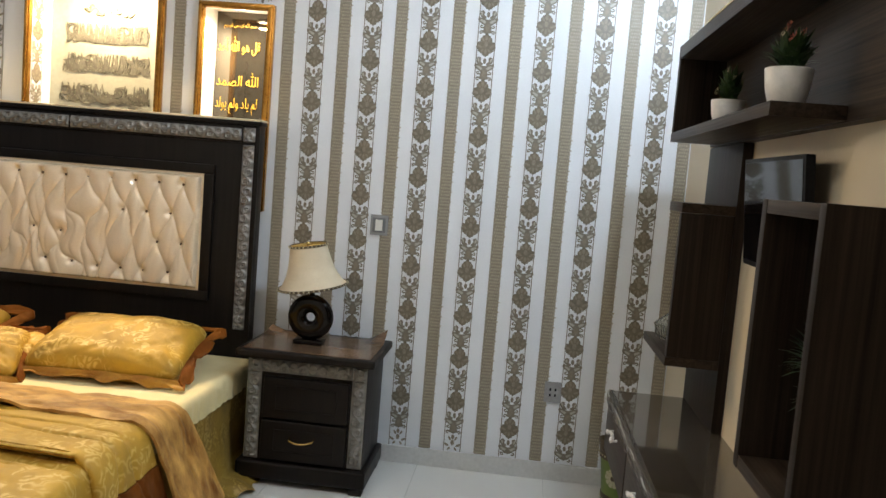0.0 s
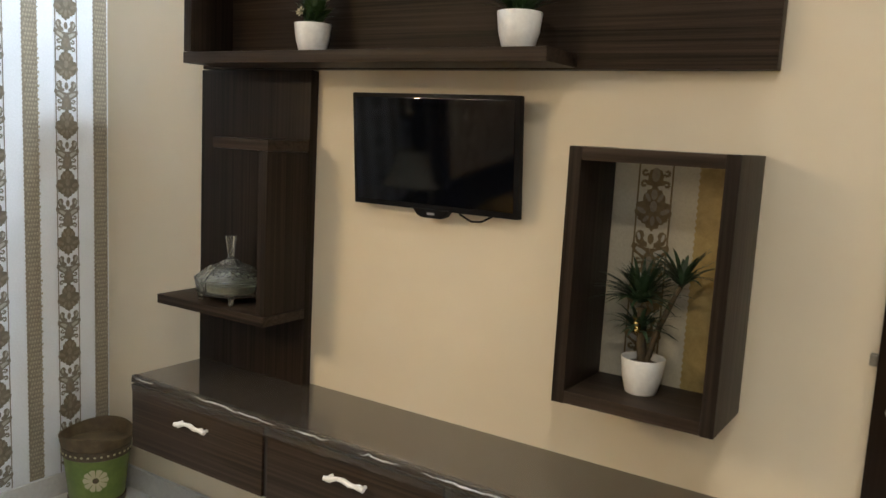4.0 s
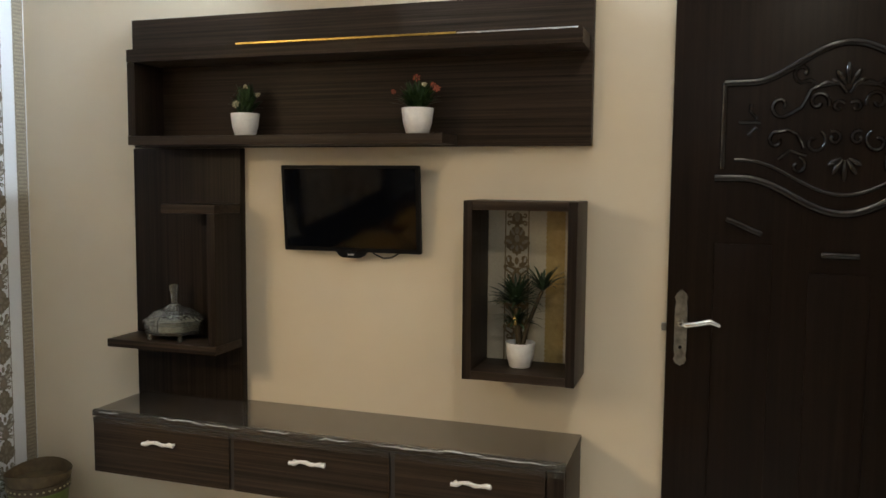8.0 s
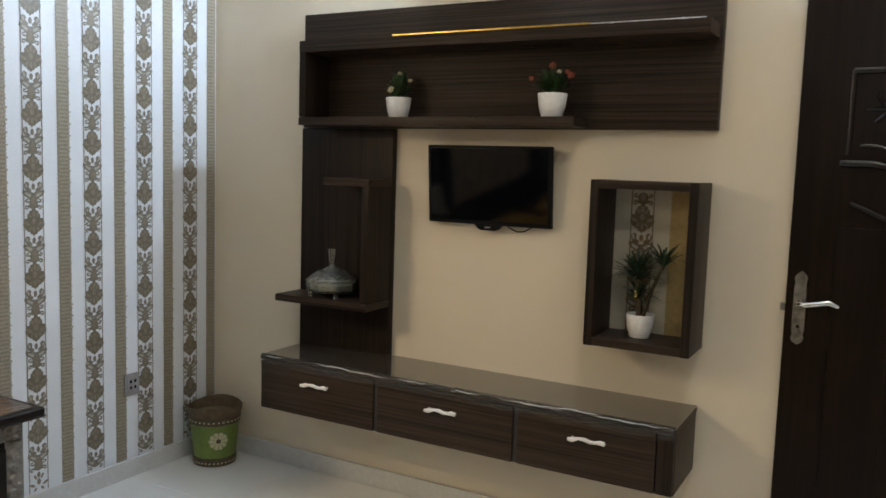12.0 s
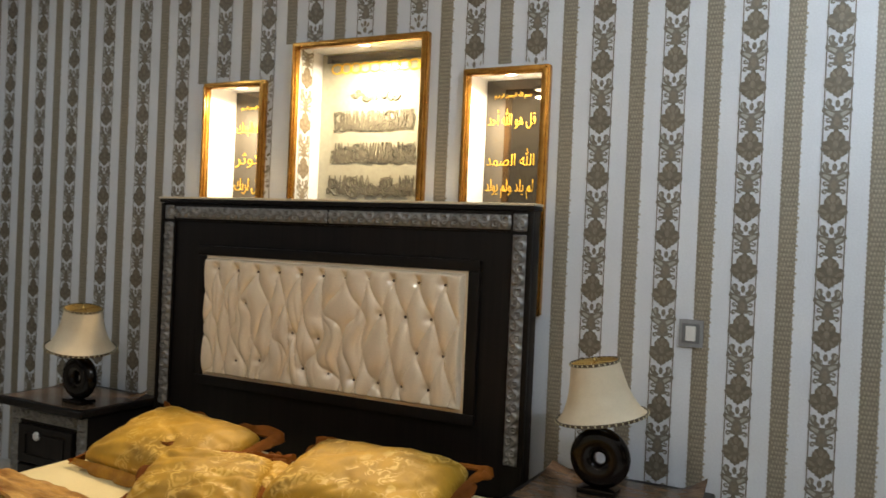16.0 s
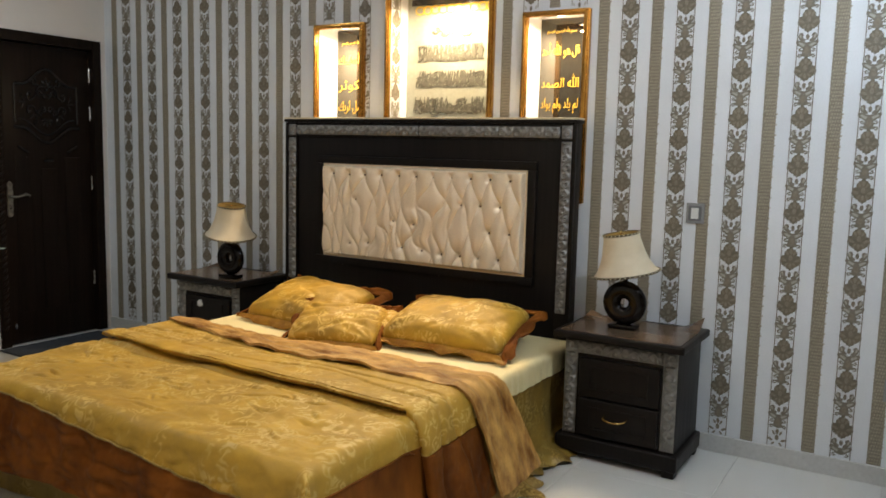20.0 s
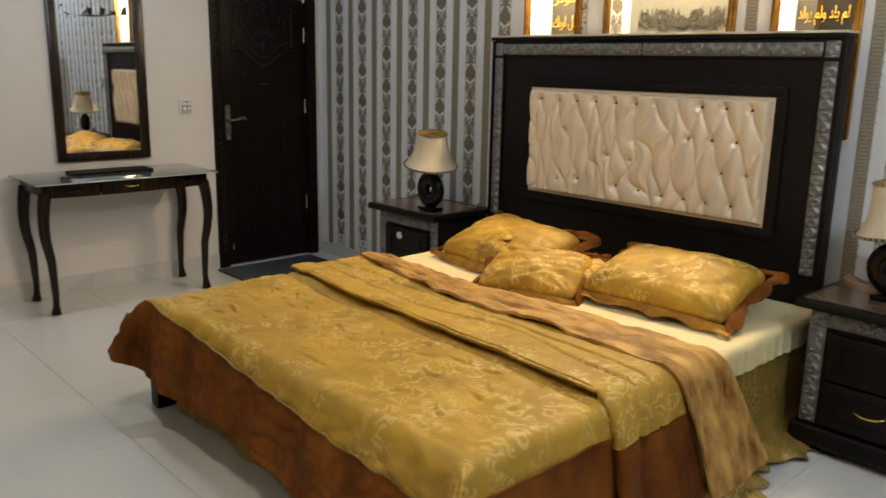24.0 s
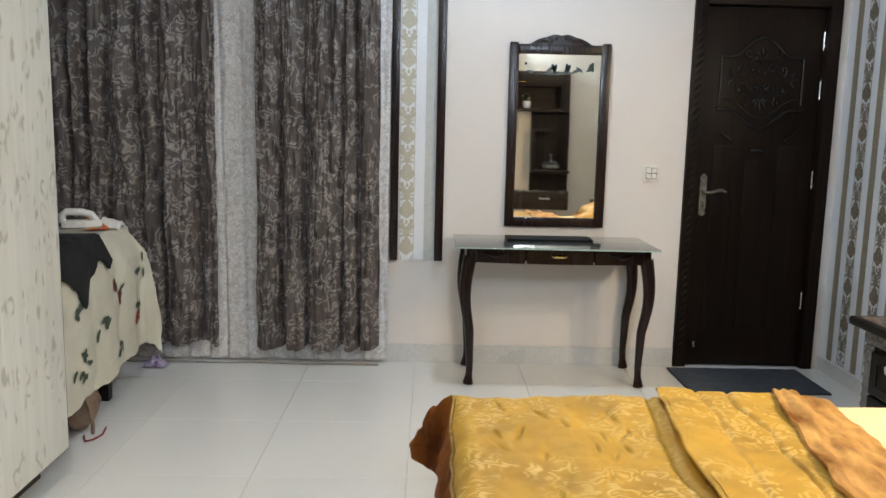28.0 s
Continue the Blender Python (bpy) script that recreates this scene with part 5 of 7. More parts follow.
# cut-glass lidded dish
gd = thing("glass_dish", (0.683, 2.908, 0.852), "lidded cut-glass sweet dish on the bracket shelf", "glass dish")
part("bowl", lathe([(0.080, 0.020), (0.100, 0.026), (0.105, 0.066), (0.101, 0.068), (0.092, 0.032), (0.001, 0.027)], (0.683, 2.908, 0.852), 8, squash=1.12), "glass", gd)
part("lid", lathe([(0.108, 0.067), (0.108, 0.074), (0.062, 0.112), (0.036, 0.116), (0.026, 0.128), (0.012, 0.133), (0.012, 0.128), (0.030, 0.110), (0.058, 0.106), (0.100, 0.070)], (0.683, 2.908, 0.852), 8, squash=1.10, cap=False), "glass", gd)
part("knob", lathe([(0.013, 0.131), (0.010, 0.140), (0.012, 0.165), (0.018, 0.200), (0.017, 0.206), (0.001, 0.204)], (0.683, 2.908, 0.852), 8), "glass", gd)
part("contents", lathe([(0.082, 0.034), (0.092, 0.056), (0.05, 0.068), (0.001, 0.070)], (0.683, 2.908, 0.852), 12, squash=1.10), "sweets", gd)
for s in (-1, 1):
    for q in (-1, 1):
        part("foot", lathe([(0.006, 0.0), (0.010, 0.004), (0.007, 0.012), (0.010, 0.022)], (0.683 + s * 0.062, 2.908 + q * 0.070, 0.852), 8), "glass", gd)

# painted bucket bin in the corner
bn = thing("waste_bin", (0.625, 3.535, 0), "green bucket bin with a white daisy and brown rim", "bin")
part("bucket", lathe([(0.001, 0.006), (0.098, 0.006), (0.103, 0.045), (0.121, 0.215)], (0.625, 3.535, 0), 40), "bin_green", bn, smooth=50)
part("base_band", lathe([(0.098, 0.0), (0.104, 0.002), (0.107, 0.04), (0.103, 0.043)], (0.625, 3.535, 0), 40), "bin_brown", bn, smooth=50)
part("rim_band", lathe([(0.121, 0.212), (0.126, 0.215), (0.128, 0.248), (0.124, 0.25)], (0.625, 3.535, 0), 40, cap=False), "bin_brown", bn, smooth=50)
bm = lathe([(0.123, 0.247), (0.131, 0.262), (0.136, 0.295), (0.131, 0.297), (0.118, 0.25), (0.092, 0.03), (0.001, 0.02)], (0.625, 3.535, 0), 40)
for v in bm.verts:
    if v.co.z > 0.28:
        a = math.atan2(v.co.y - 3.535, v.co.x - 0.625)
        v.co.z += 0.010 * math.sin(2 * a + 0.6)
part("liner", bm, "bin_liner", bn, "brown folded liner over the rim", smooth=50)
for band_z in (0.020, 0.232):
    bm = bmesh.new()
    for k in range(34):
        a = k * 2 * math.pi / 34
        r = 0.108 if band_z < 0.1 else 0.1285
        join(bm, box(-0.0012, 0.0012, -0.004, 0.004, -0.003, 0.003))
        for v in bm.verts[-8:]:
            p = Vector((v.co.x + r, v.co.y, 0))
            v.co = Vector((0.625 + p.x * math.cos(a) - p.y * math.sin(a), 3.535 + p.x * math.sin(a) + p.y * math.cos(a), band_z + v.co.z))
    part("dots", bm, "petal_white", bn)
da = math.atan2(-0.85, -0.62)


def on_bin(u, v, w):
    r = 0.103 + (v - 0.045) / 0.17 * 0.018 + w
    a = da + u / 0.112
    return Vector((0.625 + r * math.cos(a), 3.535 + r * math.sin(a), v))


for k in range(10):
    an = k * math.pi / 5
    pts = [(0.012, -0.004), (0.042, -0.011), (0.047, 0.0), (0.042, 0.011), (0.012, 0.004)]
    part("daisy_petal", outline([(x * math.cos(an) - y * math.sin(an), 0.135 + x * math.sin(an) + y * math.cos(an)) for x, y in pts], on_bin, 0.0016, 0.0), "petal_white", bn)
part("daisy_eye", outline([(0.011 * math.cos(k * 0.6), 0.135 + 0.011 * math.sin(k * 0.6)) for k in range(10)], on_bin, 0.0024, 0.0), "bin_brown", bn)

bn.scale = (0.94, 0.94, 0.94)

# ---------------------------------------------------------------- bed
bed = thing("bed", (BED_X, 2.55, 0), "dark wooden double bed with a tufted pearl headboard", "bed")
HX0, HX1, HY0, HY1, HZ = -3.012, -1.148, 3.545, 3.605, 1.557
hb = part("headboard", box(HX0, HX1, HY0, HY1, 0.02, HZ - 0.012, 0.004), "black_wood", bed, smooth=40)
part("cap", box(HX0 - 0.006, HX1 + 0.006, HY0 - 0.022, HY1 + 0.008, HZ - 0.012, HZ + 0.006, 0.004), "black_wood", hb, smooth=40)
# The strip's pale tone and overhang stand for niche light on this edge.
part("cap_lit_strip", box(HX0 - 0.008, HX1 + 0.008, HY0 - 0.026, HY1 + 0.008, HZ + 0.0065, HZ + 0.0155, 0.002), "cap_niche_light", hb, "cream strip on the top edge, paled for niche light", smooth=40)
SW = 0.060
for side in (0, 1):
    cx = HX0 + 0.050 if side == 0 else HX1 - 0.050
    part("carved_strip", carved(lambda u, v, h, cx=cx: Vector((cx + v, HY0 - 0.012 - h, 0.60 + u)), HZ - 0.025 - 0.60 - 0.075, SW, seed=side), "silver", hb, "silver carved strip", smooth=60)
    part("carved_corner", carved(lambda u, v, h, cx=cx: Vector((cx + v, HY0 - 0.013 - h, HZ - 0.090 + u)), 0.068, SW, 0.012, 0.006, 2.0, 0.068), "silver", hb, "silver carved corner block", smooth=60)
    part("strip_bed", box(cx - SW / 2 - 0.004, cx + SW / 2 + 0.004, HY0 - 0.011, HY0 + 0.002, 0.35, HZ - 0.015, 0.003), "black_wood", hb, smooth=40)
    part("outer_bead", box((HX0 if side == 0 else HX1 - 0.018), (HX0 + 0.018 if side == 0 else HX1), HY0 - 0.018, HY0 + 0.002, 0.3, HZ - 0.013, 0.006), "black_wood", hb, smooth=40)
xa, xm, xb = HX0 + 0.085, -2.06, HX1 - 0.085
for a, b, s in ((xa, xm - 0.002, 0.3), (xm + 0.002, xb, 1.9)):
    part("carved_strip", carved(lambda u, v, h, a=a: Vector((a + u, HY0 - 0.012 - h, HZ - 0.056 + v)), b - a, SW, seed=s), "silver", hb, "silver carved strip", smooth=60)
part("strip_bed", box(xa, xb, HY0 - 0.011, HY0 + 0.002, HZ - 0.092, HZ - 0.015, 0.003), "black_wood", hb, smooth=40)
PX0, PX1, PZ0, PZ1 = -2.706, -1.410, 0.779, 1.298
for x0, x1, z0, z1 in ((PX0 - 0.06, PX1 + 0.06, PZ1 + 0.012, PZ1 + 0.055), (PX0 - 0.06, PX1 + 0.06, PZ0 - 0.055, PZ0 - 0.012), (PX0 - 0.06, PX0 - 0.012, PZ0 - 0.012, PZ1 + 0.012), (PX1 + 0.012, PX1 + 0.06, PZ0 - 0.012, PZ1 + 0.012)):
    bm = box(x0, x1, HY0 - 0.020, HY0 + 0.002, z0, z1, 0.006)
    part("panel_moulding", bm, "black_wood", hb, smooth=40)
part("panel_back", box(PX0 - 0.012, PX1 + 0.012, HY0 - 0.012, HY0 + 0.002, PZ0 - 0.012, PZ1 + 0.012), "leather", hb)
btn = []
rnd = random.Random(12)
PW, PH = PX1 - PX0, PZ1 - PZ0
for k in range(11):
    btn.append((PX0 + PW * (0.052 + 0.0885 * k) + rnd.uniform(-0.004, 0.004), 1.252 + rnd.uniform(-0.004, 0.004), 0.15 if k in (6, 7) else 0.9))
for fx, fz, wgt in ((0.185, 0.64, 0.7), (0.804, 0.646, 1.0), (0.893, 0.646, 1.0), (0.716, 0.646, 0.8), (0.385, 0.43, 1.0), (0.487, 0.41, 1.0), (0.849, 0.382, 0.9), (0.937, 0.382, 0.9), (0.25, 0.17, 0.8), (0.43, 0.15, 0.8), (0.535, 0.14, 0.7), (0.627, 0.118, 0.9), (0.716, 0.118, 0.9), (0.804, 0.118, 0.8), (0.893, 0.118, 0.9), (0.16, 0.15, 0.5)):
    btn.append((PX0 + PW * fx, PZ0 + PH * fz, wgt))

# lozenge quilting drawn in at the buttons, slack and creased but for its east end
CREASES = [(*btn[k][:2], btn[k][0] + rnd.uniform(-0.015, 0.015), PZ1) for k in range(11)]


def tuft(a, b):
    x, z = PX0 + PW * a, PZ0 + PH * b
    h = 0.030
    for bx_, bz_, wgt in btn:
        d2 = (x - bx_) ** 2 + (z - bz_) ** 2
        if d2 < 0.008:
            h -= wgt * (0.016 * math.exp(-d2 / 0.00022) + 0.006 * math.exp(-d2 / 0.0014))
    loose = 0.25 + 0.75 / (1 + math.exp((a - 0.74) / 0.03))
    low = min(1.0, max(0.0, (1.24 - z) / 0.16))
    u = (x - btn[0][0]) / (0.0885 * PW) + loose * low * 0.75 * fbm(x * 5.0, z * 3.2, 2.0, 2)
    v = (1.252 - z) / 0.275 + loose * low * 0.30 * fbm(x * 6.0, z * 5.0, 6.0, 1)
    quilt = (abs(math.sin(math.pi * (u + v))) * abs(math.sin(math.pi * (u - v)))) ** 0.42
    h += 0.021 * (quilt - 0.62) * min(1.0, (PZ1 - z) / 0.03)
    pleat = loose * low * min(1.0, max(0.0, (z - PZ0) / 0.12)) * max(0.0, 0.35 + 1.6 * fbm(x * 7, z * 3.0, 5.0, 1))
    h += 0.011 * pleat * (abs(math.sin(2.2 * math.pi * u + 1.5 * fbm(x * 4, z * 6, 8.0, 1))) ** 0.7 - 0.5)
    for xa_, za_, xb_, zb_ in CREASES:
        ln = math.hypot(xb_ - xa_, zb_ - za_)
        ux, uz = (xb_ - xa_) / ln, (zb_ - za_) / ln
        t = ((x - xa_) * ux + (z - za_) * uz) / ln
        if -0.05 < t < 1.05:
            d = (x - xa_) * uz - (z - za_) * ux + 0.006 * math.sin(math.pi * t)
            if abs(d) < 0.03:
                h -= 0.0075 * (1 - 0.55 * math.sin(math.pi * min(1, max(0, t)))) * math.exp(-abs(d) / 0.0065)
    edge = min(x - PX0, PX1 - x, z - PZ0, PZ1 - z)
    h = max(0.004, h) * min(1, max(0, edge / 0.009)) ** 0.5
    return Vector((x, HY0 - 0.013 - h, z))


part("tufted_panel", sheet(340, 130, tuft), "leather", hb, "pearl leatherette tufted panel", smooth=80)
for bx_, bz_, wgt in btn:
    part("button", lathe([(0.007, 0), (0.006, -0.004), (0.001, -0.006)], (bx_, tuft((bx_ - PX0) / PW, (bz_ - PZ0) / PH).y + 0.002, bz_), 10, "y"), "button", hb, smooth=60)
# base and legs
BX0, BX1, BY0, BY1 = -2.990, -1.125, 1.545, 3.540
part("base", box(BX0 + 0.10, BX1 - 0.03, BY0 + 0.12, BY1, 0.10, 0.30, 0.01), "black_wood", bed, smooth=40)
for x in (BX0 - 0.01, BX1 - 0.08):
    part("leg", box(x, x + 0.07, BY0 - 0.02, BY0 + 0.09, 0.0, 0.29, 0.008), "black_wood", bed, smooth=40)
for x in (BX0 + 0.01, BX1 - 0.08):
    part("leg", box(x, x + 0.07, BY1 - 0.10, BY1 - 0.03, 0.0, 0.10, 0.008), "black_wood", bed, smooth=40)
part("mattress", box(BX0 + 0.090, BX1 - 0.015, BY0 + 0.02, BY1 - 0.005, 0.30, 0.458, 0.035, seg=4), "sheet", bed, smooth=60)


SH0, SH1, SHR = BX0 + 0.075, BX1 + 0.012, 0.030


def sheet_top(a, b):
    """Fitted sheet: flat on top, turned down over both long sides."""
    run = -0.15 + (SH1 - SH0 + 0.245) * a
    y = 2.05 + (BY1 - 2.06) * b
    z = 0.470 + 0.005 * fbm(run * 3, y * 4) + 0.0015 * math.sin(run * 14 + 9 * y)
    west, east = SHR - run, run - (SH1 - SH0 - SHR)
    d = max(west, east)
    x = SH0 + run
    if d > 0:
        an = min(d / SHR, math.pi / 2)
        out, down = SHR * math.sin(an), SHR * (1 - math.cos(an)) + max(0.0, d - SHR * math.pi / 2)
        x = (SH0 + SHR - out) if west > 0 else (SH1 - SHR + out)
        pleat = 0.004 * math.sin(y * 85 + 4 * fbm(y * 6, 2.0)) * min(1, down / 0.05)
        x += (-1 if west > 0 else 1) * (pleat + 0.012 * down)
        z -= down * (1 + 0.10 * fbm(y * 2, 5.0))
    return Vector((x, y, z))


part("bed_sheet", sheet(110, 120, sheet_top, 0.003), "sheet", bed, "smooth cream sheet", smooth=70)


def skirt(p0, p1, out, drop_top, ruffle, nu, puddle=0.0):
    d = Vector(p1) - Vector(p0)

    def fn(a, b):
        p = Vector(p0) + d * a
        f = 1 - b
        run = a * d.length
        w = ruffle * f * (math.sin(run * 13 + 2.2 * fbm(run * 1.5, 3.0)) * 0.5 + fbm(run * 4, f * 0.8, 1.0, 2)) + 0.03 * f * f
        heap = puddle * max(0.0, f - 0.86) / 0.14
        w += heap * (0.7 + 0.9 * abs(fbm(run * 5, 2.0, 1.0, 2)))
        z = drop_top * b
        z += heap * 0.35 * abs(fbm(run * 7, heap * 9, 4.0, 2)) + 0.004
        q = p + Vector(out) * (w + 0.004)
        return Vector((q.x, q.y, z))
    return sheet(nu, 40, fn, 0.003)


part("bed_skirt", skirt((BX1 - 0.005, BY0 + 0.05, 0), (BX1 - 0.005, BY1 - 0.02, 0), (1, 0, 0), 0.41, 0.040, 200, 0.13), "gold_cloth_dark", bed, "old-gold bed skirt gathered at the floor", smooth=70)
part("bed_skirt", skirt((BX0 + 0.12, BY0 + 0.07, 0), (BX1 - 0.03, BY0 + 0.07, 0), (0, -1, 0), 0.44, 0.03, 110), "gold_cloth_dark", bed, "old-gold bed skirt at the foot", smooth=70)
part("bed_skirt", skirt((BX0 + 0.085, BY1 - 0.02, 0), (BX0 + 0.085, BY0 + 0.16, 0), (-1, 0, 0), 0.44, 0.03, 110), "gold_cloth_dark", bed, "old-gold bed skirt", smooth=70)

# comforter
KZ, R = 0.498, 0.05
CE, CW, CF = BX1 + 0.045, BX0 + 0.075, BY0 - 0.060


def fall(d):
    """Outward reach and drop of cloth that has run d past an edge."""
    if d <= 0:
        return d, 0.0
    q = R * math.pi / 2
    if d < q:
        return R * math.sin(d / R), R * (1 - math.cos(d / R))
    return R + 0.10 * (d - q), R + (d - q) * 0.985


def drape(s, t, puff=1.0):
    """Cloth point: s runs west to east, t runs from the foot northwards, in metres along the cloth."""
    de, dw, dfoot = s - (CE - R), (CW + R) - s, (CF + R) - t
    oe, ze = fall(de)
    ow, zw = fall(dw)
    of, zf = fall(dfoot)
    x = (CE - R + oe) if de > 0 else ((CW + R - ow) if dw > 0 else s)
    y = (CF + R - of) if dfoot > 0 else t
    side = max(ze, zw)
    z = KZ - max(side, zf)
    both = min(max(de, dw), dfoot)
    if both > 0:
        flare = 0.42 * both
        x += flare * (1 if de > 0 else -1.0) * (0.75 if de > 0 else 0.35)
        y -= flare * 0.9
    hang = max(side, zf)
    soft = min(1, hang / 0.12)
    x += 0.018 * soft * fbm(t * 5, s * 3, 2.0, 2) * (1 if de > 0 or dw > 0 else 0)
    crush = 0.032 * abs(fbm(s * 3.6, t * 5.0, 5.0, 2)) + 0.010 * abs(fbm(s * 9, t * 9, 3.0, 2)) + 0.020 * abs(fbm(s * 8, t * 15, 7.0, 2))
    y += (0.016 * soft * fbm(s * 2.5, 1.0, 5.0, 2) - soft * crush + 0.007 * soft * math.sin(s * 17 + 3 * fbm(s * 2, 3.0))) * (1 if dfoot > 0 else 0)
    if hang < 0.1:
        ridge = fbm(s * 2.6, t * 4.5, 0.3, 4)
        pucker = 0.006 * abs(fbm(s * 4, t * 7, 6.0, 2))
        z += puff * (0.018 * ridge - pucker) * (1 - hang / 0.1)
    return Vector((x, y, max(z, 0.012)))


W_RUN, T_TOP = 0.24, 2.17
foot_gold = lambda s: 0.035 + 0.15 * (s - CW) / (CE - CW)
EAST_GOLD, EAST_ALL, FOOT_ALL = 0.13, 0.44, 0.305
cf = thing("comforter", (BED_X, 1.8, 0.50), "gold plush comforter with rust velvet borders on the bed", "comforter", kind="")


tuck_rnd = random.Random(21)
TUCKS = [(tuck_rnd.uniform(CW + 0.1, CE - 0.1), tuck_rnd.uniform(CF + 0.1, 2.05), tuck_rnd.uniform(-0.7, 0.5), tuck_rnd.uniform(0.02, 0.05)) for _ in range(46)]


def fold_front(s):
    return 2.055 + 0.022 * math.sin(s * 2.3 + 0.4) + 0.16 * max(0.0, -2.35 - s) + 0.010 * fbm(s * 4, 1.0)


def gold_pt(a, b):
    s = (CW + R - 0.10) + (CE - R + EAST_GOLD - CW - R + 0.10) * a
    lo = CF + R - foot_gold(s)
    t = lo + (T_TOP - lo) * b
    p = drape(s, t)
    p.z -= 0.010 * math.exp(-((t - fold_front(s) + 0.020) / 0.014) ** 2)
    for ts, tt, an, ln in TUCKS:
        ds, dt = s - ts, t - tt
        if abs(ds) < 0.12 and abs(dt) < 0.12:
            u, v = ds * math.cos(an) + dt * math.sin(an), dt * math.cos(an) - ds * math.sin(an)
            p.z += (-0.0080 * math.exp(-(v / 0.0052) ** 2) + 0.004 * math.exp(-((v - 0.014) / 0.009) ** 2)) * math.exp(-(u / ln) ** 2)
    return p


part("gold_top", sheet(240, 190, gold_pt, 0.02), "gold_cloth", cf, "gold plush top with a tone-on-tone scroll figure", smooth=80)


def foot_pt(a, b):
    s = (CW + R - W_RUN) + (CE - R + EAST_GOLD - CW - R + W_RUN) * a
    hi = CF + R - foot_gold(s)
    lo = CF + R - FOOT_ALL - 0.15 * (s - CW) / (CE - CW) + 0.03 * math.sin(s * 5.2)
    return drape(s, lo + (hi - lo) * b)


part("foot_border", sheet(220, 44, foot_pt, 0.016), "rust", cf, "rust velvet border at the foot", smooth=80)


def east_pt(a, b):
    t = (CF + R - 0.17) + (T_TOP - 0.02 - CF - R + 0.17) * b
    s = CE - R + EAST_GOLD + (EAST_ALL - EAST_GOLD) * a
    return drape(s, t)


part("side_border", sheet(20, 70, east_pt, 0.016), "rust", cf, "rust velvet side border", smooth=80)


def west_pt(a, b):
    t = (CF + R - 0.06) + (T_TOP - CF - R + 0.06) * b
    return drape(CW + R - 0.10 - (W_RUN - 0.10) * a, t)


part("side_border", sheet(14, 60, west_pt, 0.016), "rust", cf, "rust velvet side border", smooth=80)
seam = [gold_pt(k / 80, 0.0) + Vector((0, -0.006, 0.003)) for k in range(81)]
part("piping", tube(seam, 0.0038, 6), "gold_cloth_dark", cf, "thin old-gold cord", smooth=60)
seam = [gold_pt(1.0, k / 60) + Vector((0.006, 0, 0)) for k in range(61)]
part("piping", tube(seam, 0.0042, 6), "rust", cf, smooth=60)
p = drape(CE - R + 0.09, CF + R - 0.05)
part("care_tag", box(p.x + 0.0, p.x + 0.05, p.y - 0.030, p.y - 0.028, p.z - 0.05, p.z - 0.030, 0.0006), "petal_white", cf, "small white and brown care tag")

# the turned-back part of the comforter
fd = thing("folded_blanket", (BED_X, 2.3, 0.53), "turned-back gold comforter end with a tan velvet underside", "blanket")


def fold_back(s):
    return 2.395 + 0.012 * math.sin(s * 3.1) + 0.20 * max(0.0, -2.1 - s) + 0.012 * fbm(s * 5, 4.0)


def fold_at(s, b):
    y0, y1 = fold_front(s), fold_back(s)
    t = y0 + (y1 - y0) * b
    p = drape(s, t, 0.4)
    roll = math.sqrt(max(0.0, 1 - (1 - min(1, b / 0.12)) ** 2))
    first = 0.009 * math.exp(-((b - 0.17) / 0.13) ** 2)
    w1 = 0.42 + 0.12 * math.sin(s * 2.6) + 0.20 * fbm(s * 1.6, 2.0, 5.0, 2)
    w2 = 0.72 + 0.10 * math.sin(s * 3.3 + 2) + 0.20 * fbm(s * 1.9, 8.0, 5.0, 2)
    valley = -0.017 * math.exp(-((b - w1) / 0.022) ** 2) * (0.5 + abs(fbm(s * 1.3, 1.0))) - 0.014 * math.exp(-((b - w2) / 0.020) ** 2) * (0.5 + abs(fbm(s * 1.6, 3.0)))
    up = 0.031 * roll * (1 - 0.35 * b) + (first + valley) * roll + 0.006 * fbm(s * 1.5, t * 6, 8.0, 2) + 0.004 * fbm(s * 11, t * 5, 2.0, 2) - 0.003 * (1 - roll)
    p.y += (0.050 * (1 - roll) - 0.034 * math.sin(math.pi * min(1, b / 0.22))) * (1 if s < CE - R else 0.3)
    de = max(0.0, s - (CE - R))
    f = min(1, de / 0.09)
    p.z += up * (1 - f)
    p.x += up * 0.8 * f
    p.y += (0.06 + 0.22 * b) * max(0, de - 0.04)
    return p


def fold_pt(a, b):
    return fold_at((CW + 0.02) + (CE - R + 0.16 - CW - 0.02) * a, b)


part("gold_fold", sheet(200, 64, fold_pt, 0.015), "gold_cloth", fd, "gold plush face of the fold", smooth=80)


def fold_rust(a, b):
    p = fold_at(CE - R + 0.161 + 0.28 * a, b)
    p.x += 0.03 * a + 0.010 * abs(fbm(a * 3, b * 4, 2.0)) + 0.004
    return p


part("rust_end", sheet(40, 48, fold_rust, 0.014), "rust", fd, "rust velvet end of the fold", smooth=80)


